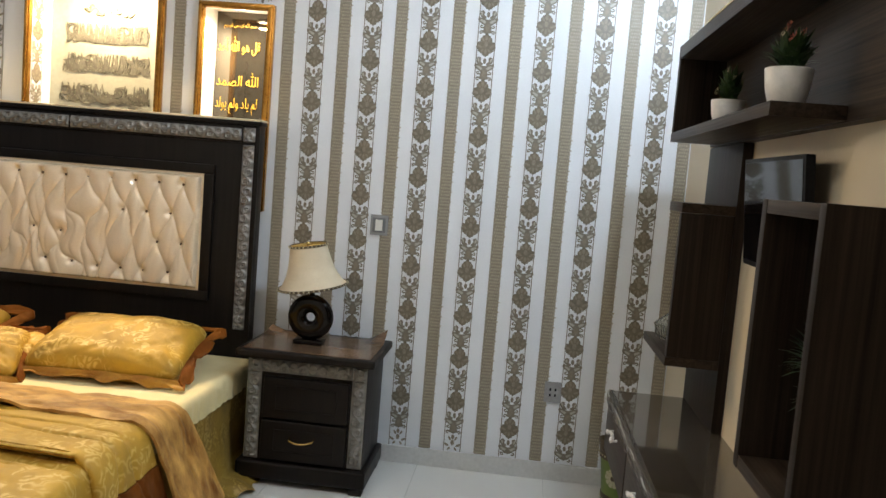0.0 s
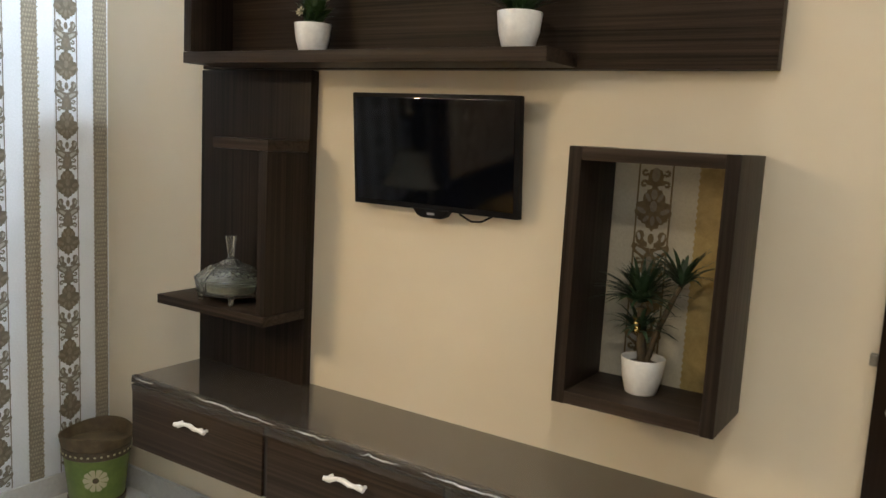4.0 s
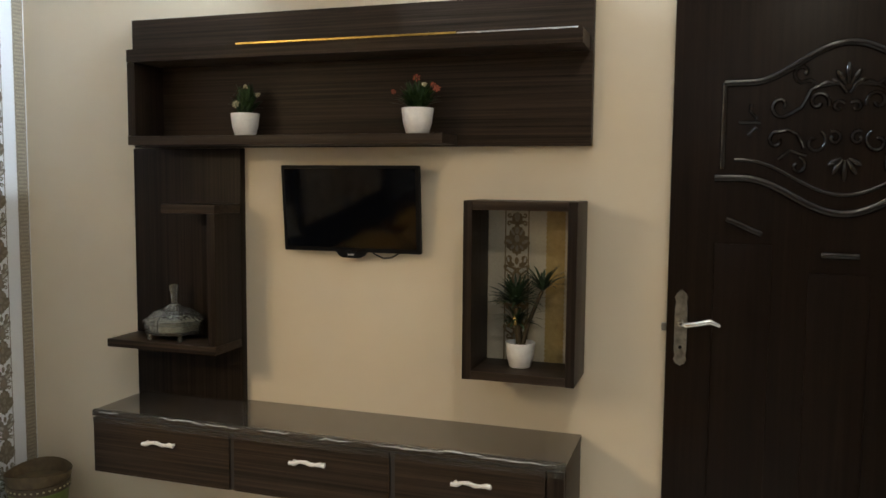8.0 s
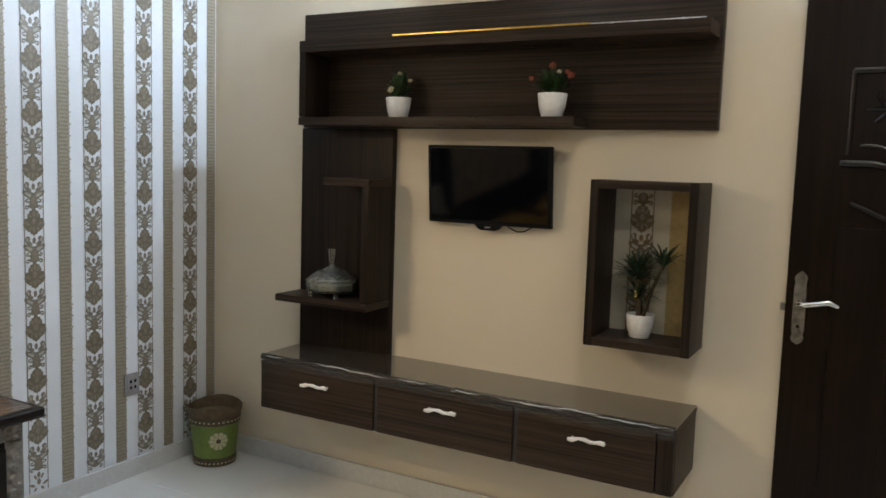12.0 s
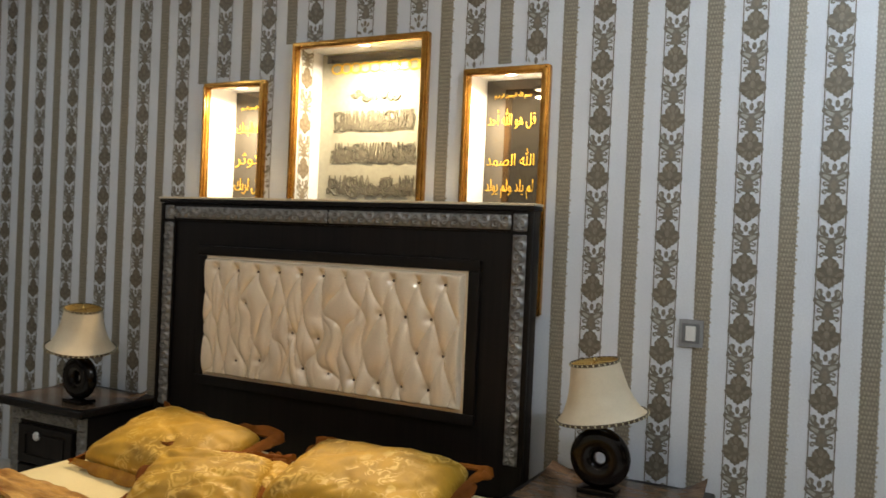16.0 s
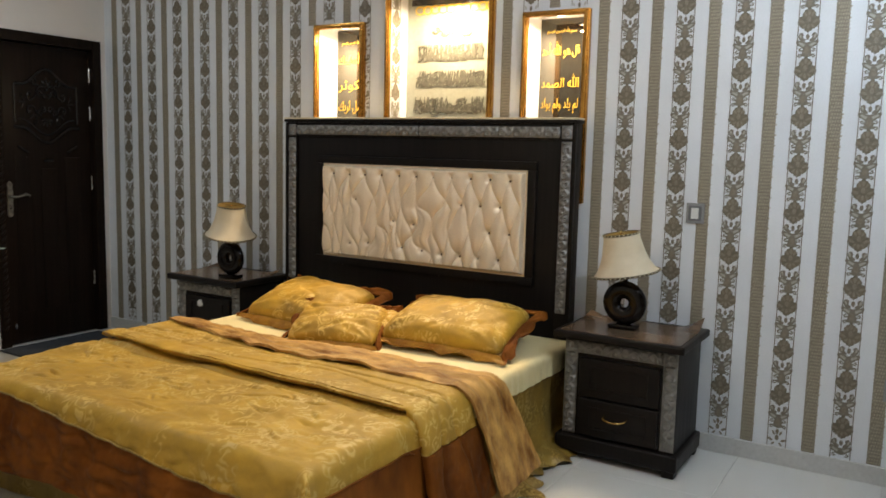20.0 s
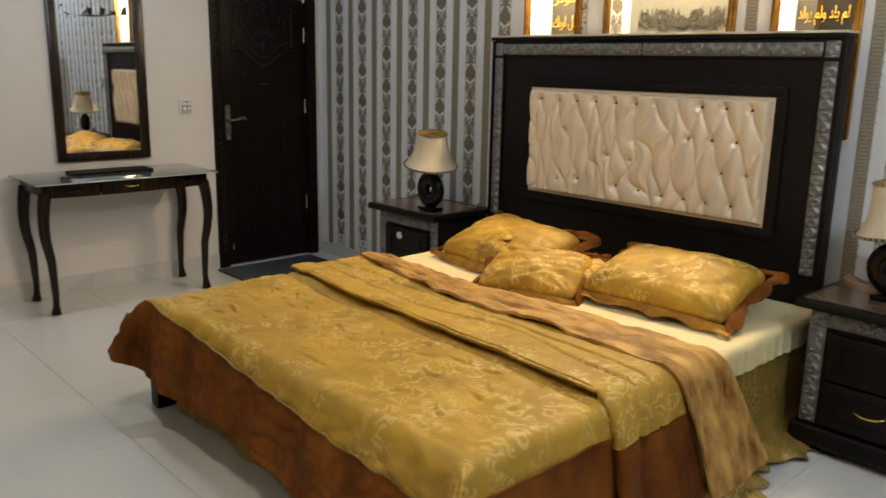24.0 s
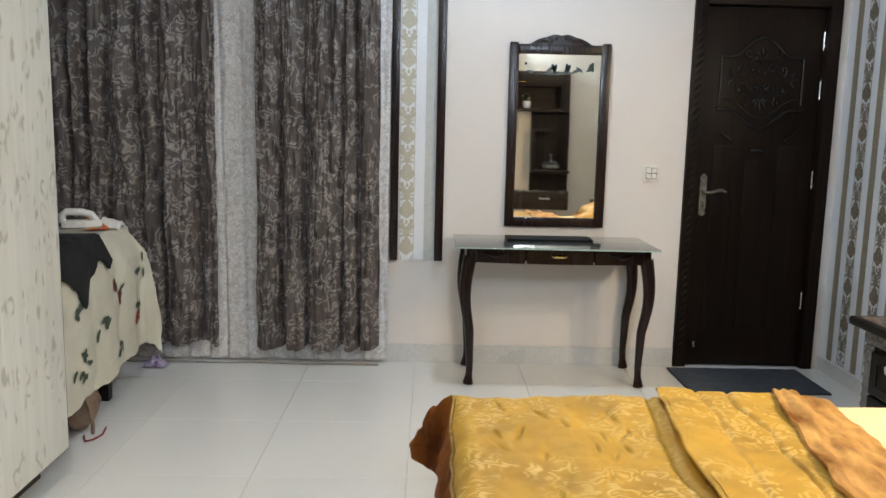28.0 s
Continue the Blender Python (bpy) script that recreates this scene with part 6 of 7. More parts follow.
def under_pt(a, b):
    s = (CW + 0.03) + (CE - R + 0.44 - CW - 0.03) * a
    y0 = fold_back(min(s, CE - R)) - 0.02
    y1 = 2.69 + 0.018 * math.sin(s * 4.1 + 1) + 0.015 * fbm(s * 5, 7.0)
    de = max(0.0, s - (CE - R))
    t = y0 + (y1 - y0) * b
    p = drape(s, t, 0.4)
    f = min(1, de / 0.09)
    crush = (0.030 * abs(fbm(s * 1.6, b * 3.0, 4.0, 2)) + 0.016 * abs(fbm(s * 5.0, b * 5.0, 8.0, 2))) * (1 - 0.4 * b)
    up = 0.024 * (1 - b) ** 0.8 + 0.004 + crush + 0.007 * fbm(s * 9, t * 12) - 0.014 * b
    p.z += up * (1 - f)
    p.x += (up * 0.6 + 0.014 + 0.16 * max(0, de - 0.08)) * f
    p.y += (0.27 + 0.22 * b) * max(0, de - 0.04) + 0.012 * math.sin(b * 12 + de * 9) * f
    return p


part("tan_underside", sheet(220, 46, under_pt, 0.012), "tan_velvet", fd, "crushed tan velvet underside", smooth=80)


def pillow(name, c, w, d, h, turn, tilt, seed, label, lean=0.0, rim="flange"):
    th = thing(name, (c[0], c[1], 0.51), label, "pillow", "pillows on the bed")
    body, fl = cushion(c, w, d, h, turn, tilt, seed, 0.038, lean)
    part("body", body, "pillow_cloth", th, "gold plush body with scroll figure", smooth=80)
    part("flange", fl[0], rim, th, "amber velvet flange", smooth=70)
    part("flange", fl[1], "rust", th, "dark rust velvet flange", smooth=70)
    return th


pillow("pillow", (-1.545, 3.10, 0.570), 0.66, 0.43, 0.20, 3, 16, 1.0, "plump gold plush pillow with a rust velvet flange")
pillow("pillow", (-2.42, 3.07, 0.572), 0.66, 0.42, 0.19, -8, 18, 7.0, "gold plush pillow with a scroll figure and rust flange")
pillow("cushion", (-2.07, 2.87, 0.545), 0.46, 0.33, 0.14, 20, 20, 13.0, "small gold plush cushion with a rust stripe")
pillow("cushion", (-1.95, 3.03, 0.535), 0.26, 0.24, 0.10, -20, 18, 17.0, "small gold cushion lying behind another", rim="gold_cloth_dark")


# ---------------------------------------------------------------- bedside tables
def nightstand(cx, label, handle_knob):
    th = thing("bedside_table", (cx, 3.42, 0), label, "bedside table", "bedside tables")
    a0, a1, y0, y1 = cx - 0.262, cx + 0.262, 3.240, 3.640
    part("carcass", box(a0, a1, y0 + 0.018, y1, 0.10, 0.562, 0.004), "black_wood", th, smooth=40)
    part("top", box(a0 - 0.036, a1 + 0.036, y0 - 0.052, y1 + 0.010, 0.565, 0.600, 0.012, seg=3), "black_wood", th, smooth=50)
    part("plinth", box(a0 - 0.022, a1 + 0.022, y0 - 0.016, y1 + 0.004, 0.030, 0.105, 0.012, seg=3), "black_wood", th, smooth=50)
    for x in (a0 - 0.012, a1 - 0.046):
        for y in (y0 - 0.008, y1 - 0.06):
            part("foot", box(x, x + 0.058, y, y + 0.055, 0, 0.032, 0.008), "black_wood", th, smooth=40)
    for x in (a0 + 0.033, a1 - 0.033):
        part("carved_strip", carved(lambda u, v, h, x=x: Vector((x + v, y0 + 0.012 - h, 0.118 + u)), 0.375, 0.056, 0.012, seed=x), "silver", th, "silver carved strip", smooth=60)
        part("carved_corner", carved(lambda u, v, h, x=x: Vector((x + v, y0 + 0.010 - h, 0.494 + u)), 0.060, 0.056, 0.013, 0.006, 1.0, 0.06), "silver", th, "silver carved block", smooth=60)
        part("strip_bed", box(x - 0.031, x + 0.031, y0 + 0.014, y0 + 0.019, 0.110, 0.560, 0.002), "silver", th)
    part("carved_strip", carved(lambda u, v, h: Vector((a0 + 0.065 + u, y0 + 0.012 - h, 0.524 + v)), a1 - a0 - 0.13, 0.056, 0.012, seed=0.7), "silver", th, "silver carved strip", smooth=60)
    part("strip_bed", box(a0 + 0.064, a1 - 0.064, y0 + 0.014, y0 + 0.019, 0.494, 0.560, 0.002), "silver", th)
    for k, (z0, z1) in enumerate(((0.300, 0.478), (0.118, 0.290))):
        f = part("drawer_front", box(a0 + 0.080, a1 - 0.072, y0 - 0.006, y0 + 0.020, z0, z1, 0.006, seg=3), "black_wood", th, smooth=50)
        i0, i1, m = a0 + 0.130, a1 - 0.122, 0.034
        for bxx in ((i0, i1, z0 + m, z0 + m + 0.009), (i0, i1, z1 - m - 0.009, z1 - m), (i0, i0 + 0.009, z0 + m + 0.009, z1 - m - 0.009), (i1 - 0.009, i1, z0 + m + 0.009, z1 - m - 0.009)):
            part("bead", box(bxx[0], bxx[1], y0 - 0.011, y0 - 0.005, bxx[2], bxx[3], 0.003), "black_wood", f, smooth=50)
        if k == 1 and not handle_knob:
            hz = (z0 + z1) / 2 + 0.012
            pts = [(cx - 0.052, y0 - 0.008, hz + 0.006), (cx - 0.050, y0 - 0.030, hz), (cx - 0.025, y0 - 0.036, hz - 0.006), (cx, y0 - 0.037, hz - 0.007), (cx + 0.025, y0 - 0.036, hz - 0.004), (cx + 0.050, y0 - 0.030, hz + 0.004), (cx + 0.052, y0 - 0.008, hz + 0.010)]
            part("handle", tube(pts, 0.0045, 8), "brass", f, "brass drop handle", smooth=60)
        if k == 0 and handle_knob:
            part("keyhole_plate", lathe([(0.022, 0), (0.020, -0.006), (0.010, -0.010)], (cx - 0.05, y0 - 0.006, z1 - 0.045), 18, "y"), "white_metal", f, "pale oval escutcheon", smooth=50)
    return th


NS_R, NS_L = -0.784, -3.388
nightstand(NS_R, "black wooden bedside table with silver carved strips and a brass handle", False)
nightstand(NS_L, "black wooden bedside table with silver carved strips and an oval escutcheon", True)


def top_cover(cx, label):
    def fn(a, b):
        x, y = cx - 0.275 + 0.55 * a, 3.215 + 0.40 * b
        z = 0.6015
        curl = max(0, a - 0.80) / 0.20 * max(0, b - 0.72) / 0.28
        z += 0.055 * curl ** 1.5 + 0.028 * (max(0, 0.14 - a) / 0.14 * max(0, b - 0.6) / 0.4) ** 1.2
        return Vector((x, y + 0.006 * math.sin(a * 7), z))
    ob = solo("table_cover", sheet(44, 30, fn, 0.0015), "paper_brown", label, "table cover", "covers on the bedside tables", smooth=60)
    return ob


top_cover(NS_R, "wood-print plastic cover with one curled corner")
top_cover(NS_L, "wood-print plastic cover lying on the bedside table")


def table_lamp(cx, cy, z, tilt, tdir, label):
    th = thing("table_lamp", (cx, cy, z), label, "table lamp", "bedside lamps")
    part("foot", box(cx - 0.065, cx + 0.065, cy - 0.040, cy + 0.040, z, z + 0.020, 0.005), "ceramic", th, smooth=40)
    zc, Ro, Ri = z + 0.018 + 0.100, 0.102, 0.019
    prof = []
    for k in range(28):
        a = 2 * math.pi * k / 28
        ca, sa = math.cos(a), math.sin(a)
        prof.append(((Ro + Ri) / 2 + (Ro - Ri) / 2 * math.copysign(abs(ca) ** 0.8, ca), 0.029 * math.copysign(abs(sa) ** 0.9, sa)))
    bm = lathe(prof + [prof[0]], (cx, cy, zc), 48, "y", cap=False)
    bmesh.ops.remove_doubles(bm, verts=bm.verts[:], dist=1e-5)
    part("ring_body", bm, "ceramic", th, "glossy black ring body with a hole", smooth=60)
    part("neck", lathe([(0.014, 0), (0.009, 0.012), (0.009, 0.05)], (cx, cy, zc + 0.098), 14), "ceramic", th, smooth=50)
    zb = zc + 0.125
    tm = Matrix.Translation((cx, cy, zb + 0.012)) @ pose(0, 0, 0, tilt, tdir, 0)
    H = 0.185
    sp = [(0.152, 0.0), (0.132, 0.020), (0.112, 0.055), (0.098, 0.095), (0.087, 0.145), (0.080, H)]

    def turned(bm2):
        bm2.transform(tm)
        return bm2
    shade = part("shade", turned(lathe(sp, (0, 0, 0), 40, cap=False)), "shade", th, "cream cloth bell shade", smooth=60)
    part("lining", turned(lathe([(r - 0.003, h + 0.001) for r, h in sp], (0, 0, 0), 40, cap=False)), "shade_in", shade, smooth=60)
    for r, h, hh in ((0.1535, -0.003, 0.011), (0.0830, H - 0.006, 0.010)):
        part("trim", turned(lathe([(r - 0.002, h), (r + 0.0015, h + 0.002), (r + 0.0005, h + hh), (r - 0.003, h + hh)], (0, 0, 0), 40, cap=False)), "bin_brown", shade, "dark brown braid", smooth=60)
        bm = bmesh.new()
        n = 44 if r > 0.12 else 28
        for k in range(n):
            a = 2 * math.pi * k / n
            join(bm, lathe([(0.0028, -0.003), (0.0035, 0), (0.0028, 0.003)], ((r + 0.0012) * math.cos(a), (r + 0.0012) * math.sin(a), h + hh * 0.55), 6))
        part("stitching", turned(bm), "petal_white", shade)
    part("finial", turned(lathe([(0.004, 0), (0.007, 0.006), (0.003, 0.014), (0.001, 0.016)], (0, 0, H), 10)), "brass", th, smooth=50)
    part("spider", turned(join(tube([(-0.079, 0, H - 0.002), (0.079, 0, H - 0.002)], 0.002, 5), tube([(0, -0.079, H - 0.002), (0, 0.079, H - 0.002)], 0.002, 5))), "brass", th)
    return th


table_lamp(-0.824, 3.405, 0.6035, 4, -9, "cream bell-shade table lamp with a black ring base")
table_lamp(-3.250, 3.305, 0.6035, 5, 9, "cream bell-shade table lamp, shade askew, black ring base")

# ---------------------------------------------------------------- dressing table and mirror
dt = thing("dressing_table", (-4.67, 2.07, 0), "dark mahogany dressing table with cabriole legs and a glass top", "dressing table")
TX0, TX1, TY0, TY1 = -4.890, -4.480, 1.600, 2.560
part("glass_top", box(TX0 + 0.01, TX1 + 0.095, TY0 - 0.062, TY1 + 0.022, 0.748, 0.757, 0.002), "table_glass", dt, "smoky grey glass top", smooth=40)
part("glass_rim", box(TX1 + 0.0955, TX1 + 0.098, TY0 - 0.060, TY1 + 0.020, 0.749, 0.756), "glass_edge", dt)


def bow(z0, z1, y0, y1, out, base):
    def fn(a, b):
        y = y0 + (y1 - y0) * a
        f = 1 - (2 * (y - TY0) / (TY1 - TY0) - 1) ** 2
        return Vector((base + out * f, y, z0 + (z1 - z0) * b))
    return sheet(24, 4, fn, 0.012)


part("carcass", box(TX0, TX1 - 0.012, TY0, TY1, 0.672, 0.747, 0.003), "wood_red", dt, smooth=40)
for y0, y1, nm in ((TY0 + 0.004, TY0 + 0.300, "front_panel"), (TY0 + 0.308, TY1 - 0.308, "drawer_front"), (TY1 - 0.300, TY1 - 0.004, "front_panel")):
    f = part(nm, bow(0.664, 0.744, y0, y1, 0.040, TX1 - 0.010), "wood_red", dt, smooth=50)
    if nm == "drawer_front":
        part("handle", tube([(TX1 + 0.036, 2.04, 0.708), (TX1 + 0.050, 2.045, 0.706), (TX1 + 0.052, 2.075, 0.705), (TX1 + 0.050, 2.105, 0.706), (TX1 + 0.036, 2.11, 0.708)], 0.006, 8), "brass", f, "pale brass handle", smooth=60)
    else:
        yc = (y0 + y1) / 2
        part("carving", tube([(TX1 + 0.013 + 0.012 * (1 - abs(k - 4) / 4), yc - 0.08 + 0.02 * k, 0.705 + 0.010 * math.sin(k * 1.3)) for k in range(9)], [0.003, 0.006, 0.008, 0.006, 0.009, 0.006, 0.008, 0.006, 0.003], 6), "wood_red", f, smooth=60)
for x, sx in ((TX1 - 0.03, 1), (TX0 + 0.03, -1)):
    for y, sy in ((TY0 + 0.02, -1), (TY1 - 0.02, 1)):
        pts, rad = [], []
        for k in range(15):
            t = k / 14
            off = 0.022 * math.sin(math.pi * min(1, t * 1.8)) - 0.015 * max(0, t - 0.35) / 0.65 + 0.010 * max(0, t - 0.88) / 0.12
            pts.append((x + sx * off * 0.35 * (1 if sx > 0 else 0.2), y + sy * off, 0.69 - 0.685 * t))
            rad.append(0.036 - 0.018 * min(1, t * 1.15) + (0.010 if t > 0.93 else 0.0))
        part("leg", tube(pts, rad, 10), "wood_red", dt, smooth=60)
tr = solo("tray", box(-4.78, -4.62, 1.82, 2.28, 0.7575, 0.772, 0.004), "plastic_black", "flat black tray lying on the glass top", "tray", smooth=40)

mi = thing("wall_mirror", (WEST, 2.106, 0.806), "tall wall mirror in a dark wooden frame with a carved crest", "mirror")
MY0, MY1, MZ0, MZ1, mw = 1.826, 2.386, 0.806, 1.812, 0.052
for nm, bxx in (("frame_side", (MY0, MY0 + mw, MZ0, MZ1)), ("frame_side", (MY1 - mw, MY1, MZ0, MZ1)), ("frame_top", (MY0 + mw, MY1 - mw, MZ1 - mw, MZ1)), ("frame_bottom", (MY0 + mw, MY1 - mw, MZ0, MZ0 + mw))):
    part(nm, box(WEST + 0.001, WEST + 0.028, *bxx, 0.006), "wood_red", mi, smooth=40)
part("glass", box(WEST + 0.003, WEST + 0.010, MY0 + mw - 0.004, MY1 - mw + 0.004, MZ0 + mw - 0.004, MZ1 - mw + 0.004), "mirror", mi, "clear mirror glass")
# leaf decal stuck on the glass near its top
on_glass = lambda u, v, w: Vector((WEST + 0.0104 + w, u, v))


def decal_leaf(u, v, length, width, ang):
    pts = [(length * (k / 7), width * math.sin(math.pi * k / 7) ** 0.8) for k in range(8)]
    pts += [(a, -b) for a, b in pts[-2:0:-1]]
    return outline([(u + a * math.cos(ang) - b * math.sin(ang), v + a * math.sin(ang) + b * math.cos(ang)) for a, b in pts], on_glass, 0.0008, 0.0)


for dn, spec in (("decal_spray", [(1.995, 1.655, 0.20, 0.007, 0.03), (2.03, 1.657, 0.06, 0.010, 0.75), (2.07, 1.657, 0.055, 0.011, 1.25), (2.085, 1.657, 0.060, 0.011, 2.0), (2.13, 1.659, 0.060, 0.012, 0.9), (2.155, 1.660, 0.055, 0.012, 1.8), (2.17, 1.662, 0.065, 0.009, 0.35), (2.235, 1.664, 0.05, 0.008, 2.5)]),
                 ("decal_sprig", [(1.925, 1.672, 0.045, 0.006, -0.35), (1.915, 1.700, 0.016, 0.007, 1.2)]),
                 ("decal_sprig", [(2.262, 1.672, 0.060, 0.012, 1.0), (2.290, 1.665, 0.050, 0.010, 1.75), (2.250, 1.672, 0.040, 0.007, 0.2)])):
    bm = decal_leaf(*spec[0])
    for sp_ in spec[1:]:
        join(bm, decal_leaf(*sp_))
    part(dn, bm, "decal", mi, "small grey-green leaf decal on the glass")
crest = []
for k in range(41):
    s = -1 + k / 20
    crest.append((2.106 + 0.175 * s, MZ1 - 0.002 + 0.048 * (1 - abs(s) ** 2.2) + 0.010 * abs(math.sin(s * 6.5)) * (1 - abs(s))))
crest += [(2.106 + 0.185, MZ1 - 0.004), (2.106 - 0.185, MZ1 - 0.004)]
cr = part("crest", outline(crest, lambda u, v, w: Vector((WEST + 0.002 + w, u, v)), 0.024, 0.0), "wood_red", mi)
for s in (-1, 1):
    part("carving", tube([(WEST + 0.026, 2.106 + s * (0.02 + 0.016 * k), MZ1 + 0.030 - 0.003 * k + 0.006 * math.sin(k * 1.5)) for k in range(9)], [0.009, 0.007, 0.010, 0.006, 0.009, 0.006, 0.008, 0.005, 0.003], 6), "wood_red", cr, smooth=60)
    part("ear", box(WEST + 0.001, WEST + 0.026, 2.106 + s * 0.255 - 0.022, 2.106 + s * 0.255 + 0.022, MZ1 + 0.0005, MZ1 + 0.010, 0.004), "wood_red", mi, smooth=40)


# ---------------------------------------------------------------- switches and sockets
def wall_plate(name, put, w, h, label, rockers, frame_mat, face_mat):
    def blk(a0, a1, o0, o1, c0, c1, bev):
        b = box(a0, a1, o0, o1, c0, c1, bev)
        for v in b.verts:
            v.co = put(*v.co)
        bmesh.ops.recalc_face_normals(b, faces=b.faces[:])
        return b
    o = put(0, 0, 0)
    th = thing(name, o, label, "switch" if name == "light_switch" else "socket")
    part("plate", blk(-w / 2, w / 2, 0, 0.009, -h / 2, h / 2, 0.003), frame_mat, th, smooth=40)
    part("inner_plate", blk(-w * 0.36, w * 0.36, 0.009, 0.012, -h * 0.36, h * 0.36, 0.001), face_mat, th)
    for a, c, ww, hh in rockers:
        part("rocker" if name == "light_switch" else "outlet", blk(a - ww, a + ww, 0.012, 0.016, c - hh, c + hh, 0.001), "plastic_white" if name == "light_switch" else "plastic_black", th)
    return th


wall_plate("light_switch", lambda a, o, c: Vector((-0.600 + a, NORTH - 0.0015 - o, 1.134 + c)), 0.084, 0.096, "grey-framed light switch with one white rocker", [(0, 0, 0.017, 0.026)], "plastic_grey", "plastic_mid")
wall_plate("wall_socket", lambda a, o, c: Vector((0.280 + a, NORTH - 0.0015 - o, 0.423 + c)), 0.078, 0.098, "grey wall socket on the papered wall", [(-0.012, 0.015, 0.004, 0.006), (0.012, 0.015, 0.004, 0.006), (-0.012, -0.012, 0.004, 0.006), (0.012, -0.012, 0.004, 0.006)], "plastic_grey", "plastic_grey")
wall_plate("light_switch", lambda a, o, c: Vector((WEST + o, 2.648 - a, 1.120 + c)), 0.088, 0.092, "cream four-way light switch beside the door", [(s * 0.016, q * 0.016, 0.012, 0.012) for s in (-1, 1) for q in (-1, 1)], "plastic_white", "chrome")


# ---------------------------------------------------------------- curtains
def curtain(y0, y1, z0, z1, x, amp, waves, seed, hem=0.015, taper=0.0):
    def fn(a, b):
        y = y0 + (y1 - y0) * a
        z = z0 + (z1 - z0) * b
        ph = a * waves * 2 * math.pi + 1.9 * math.sin(a * 5.3 + seed) + 0.9 * math.sin(a * 13.7 + 2 * seed) + 1.5 * fbm(a * 4, b * 0.9, seed)
        deep = 0.45 + 0.9 * abs(fbm(a * 3.1, b * 0.7, seed + 3))
        xx = x + amp * deep * (abs(math.sin(ph / 2)) ** 0.7 * 2 - 1) + 0.020 * fbm(a * 16, b * 7, seed) * amp / 0.03 + 0.012 * fbm(a * 45, b * 34, seed) * amp / 0.03
        y += 0.016 * math.cos(ph) * (1 - b) + taper * (1 - b) * (a - 0.5) + 0.010 * fbm(3.0, b * 5, seed + a * 2)
        z += hem * (math.sin(ph + 0.8) + fbm(a * 8, 0.0, seed)) * (1 - b) ** 8
        return Vector((xx, y, z))
    return sheet(int(170 * (y1 - y0)) + 40, 110, fn, 0.003)


lc = solo("lace_curtain", curtain(-0.72, 1.185, 0.022, CEIL - 0.02, WEST + 0.040, 0.007, 14, 3.0, 0.006), "lace", "long silver-grey lace curtain hanging to the floor", "curtain", "curtains", smooth=80)
solo("curtain", curtain(0.465, 1.115, 0.105, CEIL - 0.02, WEST + 0.110, 0.046, 5, 1.0), "curtain", "long crushed brown-grey patterned curtain, drawn", "curtain", "curtains", smooth=80)
solo("curtain", curtain(-0.72, 0.250, 0.12, CEIL - 0.02, WEST + 0.115, 0.046, 7, 5.0), "curtain", "long crushed brown-grey patterned curtain, drawn", "curtain", "curtains", smooth=80)
solo("floor_cable", tube([(WEST + 0.10, -0.55 + 0.07 * k, 0.006 + 0.002 * math.sin(k)) for k in range(25)], 0.0045, 6), "plastic_grey", "thin grey cable lying along the wall foot", "cable", smooth=60)

# ---------------------------------------------------------------- wardrobe
wr = thing("wardrobe", (-2.35, -0.3, 0), "tall off-white laminate wardrobe with a leafy print and bar handles", "wardrobe")
WX0, WX1, WF, WB = -3.300, -1.310, 0.060, 0.120
part("carcass", box(WX0, WX1, WF - 0.64, WF - 0.020, WB - 0.02, 2.35, 0.003), "wardrobe", wr, smooth=40)
part("plinth", box(WX0 + 0.01, WX1 - 0.01, WF - 0.63, WF - 0.110, 0.0, WB - 0.02), "dark_edge", wr)
EDGES = (WX0, -2.750, -2.212, -1.650, WX1)
for k in range(4):
    a, b = EDGES[k], EDGES[k + 1]
    d = part("wardrobe_door", box(a + 0.003, b - 0.003, WF - 0.019, WF, WB, 2.345, 0.002), "wardrobe", wr, smooth=40)
    for e in (a + 0.0030, b - 0.0046):
        part("edge_band", box(e, e + 0.0016, WF - 0.0185, WF + 0.0006, WB + 0.002, 2.343), "dark_edge", d)
    part("bottom_band", box(a + 0.005, b - 0.005, WF - 0.0185, WF + 0.0006, WB, WB + 0.0016), "dark_edge", d)
    hx = (b - 0.060) if k == 0 else (a + 0.055)
    hz0, hz1 = (1.060, 1.245)
    h = part("handle", box(hx - 0.007, hx + 0.007, WF + 0.018, WF + 0.030, hz0, hz1, 0.003), "chrome", d, "satin steel bar handle", smooth=40)
    for z in (hz0 + 0.010, hz1 - 0.032):
        part("handle_post", box(hx - 0.006, hx + 0.006, WF, WF + 0.019, z, z + 0.022, 0.002), "chrome", h, smooth=40)
    # Dark strip below the handle stands in for its shadow on the door.
    if k > 0:
        part("handle_shadow", box(a + 0.028, a + 0.040, WF, WF + 0.012, 0.925, 1.085, 0.003), "antique", d, "slim dark strip standing in for the handle's shadow", smooth=40)

# ---------------------------------------------------------------- ironing corner beside the wardrobe
st = thing("draped_stand", (-4.13, -0.35, 0), "wooden stand covered with a cream flower-print cloth", "stand")
SX0, SX1, SY0, SY1, SZ = -4.42, -3.44, -0.62, -0.125, 0.80
part("board", box(SX0 + 0.03, SX1 - 0.03, SY0 + 0.03, SY1 - 0.03, SZ - 0.03, SZ, 0.005), "black_wood", st)
for x in (SX0 + 0.22, SX1 - 0.22):
    for y in (SY0 + 0.05, SY1 - 0.055):
        part("leg", box(x, x + 0.05, y, y + 0.05, 0, SZ - 0.03, 0.005), "black_wood", st, smooth=40)
part("stretcher", box(SX0 + 0.27, SX1 - 0.22, SY1 - 0.045, SY1 - 0.015, 0.16, 0.20, 0.004), "black_wood", st, smooth=40)
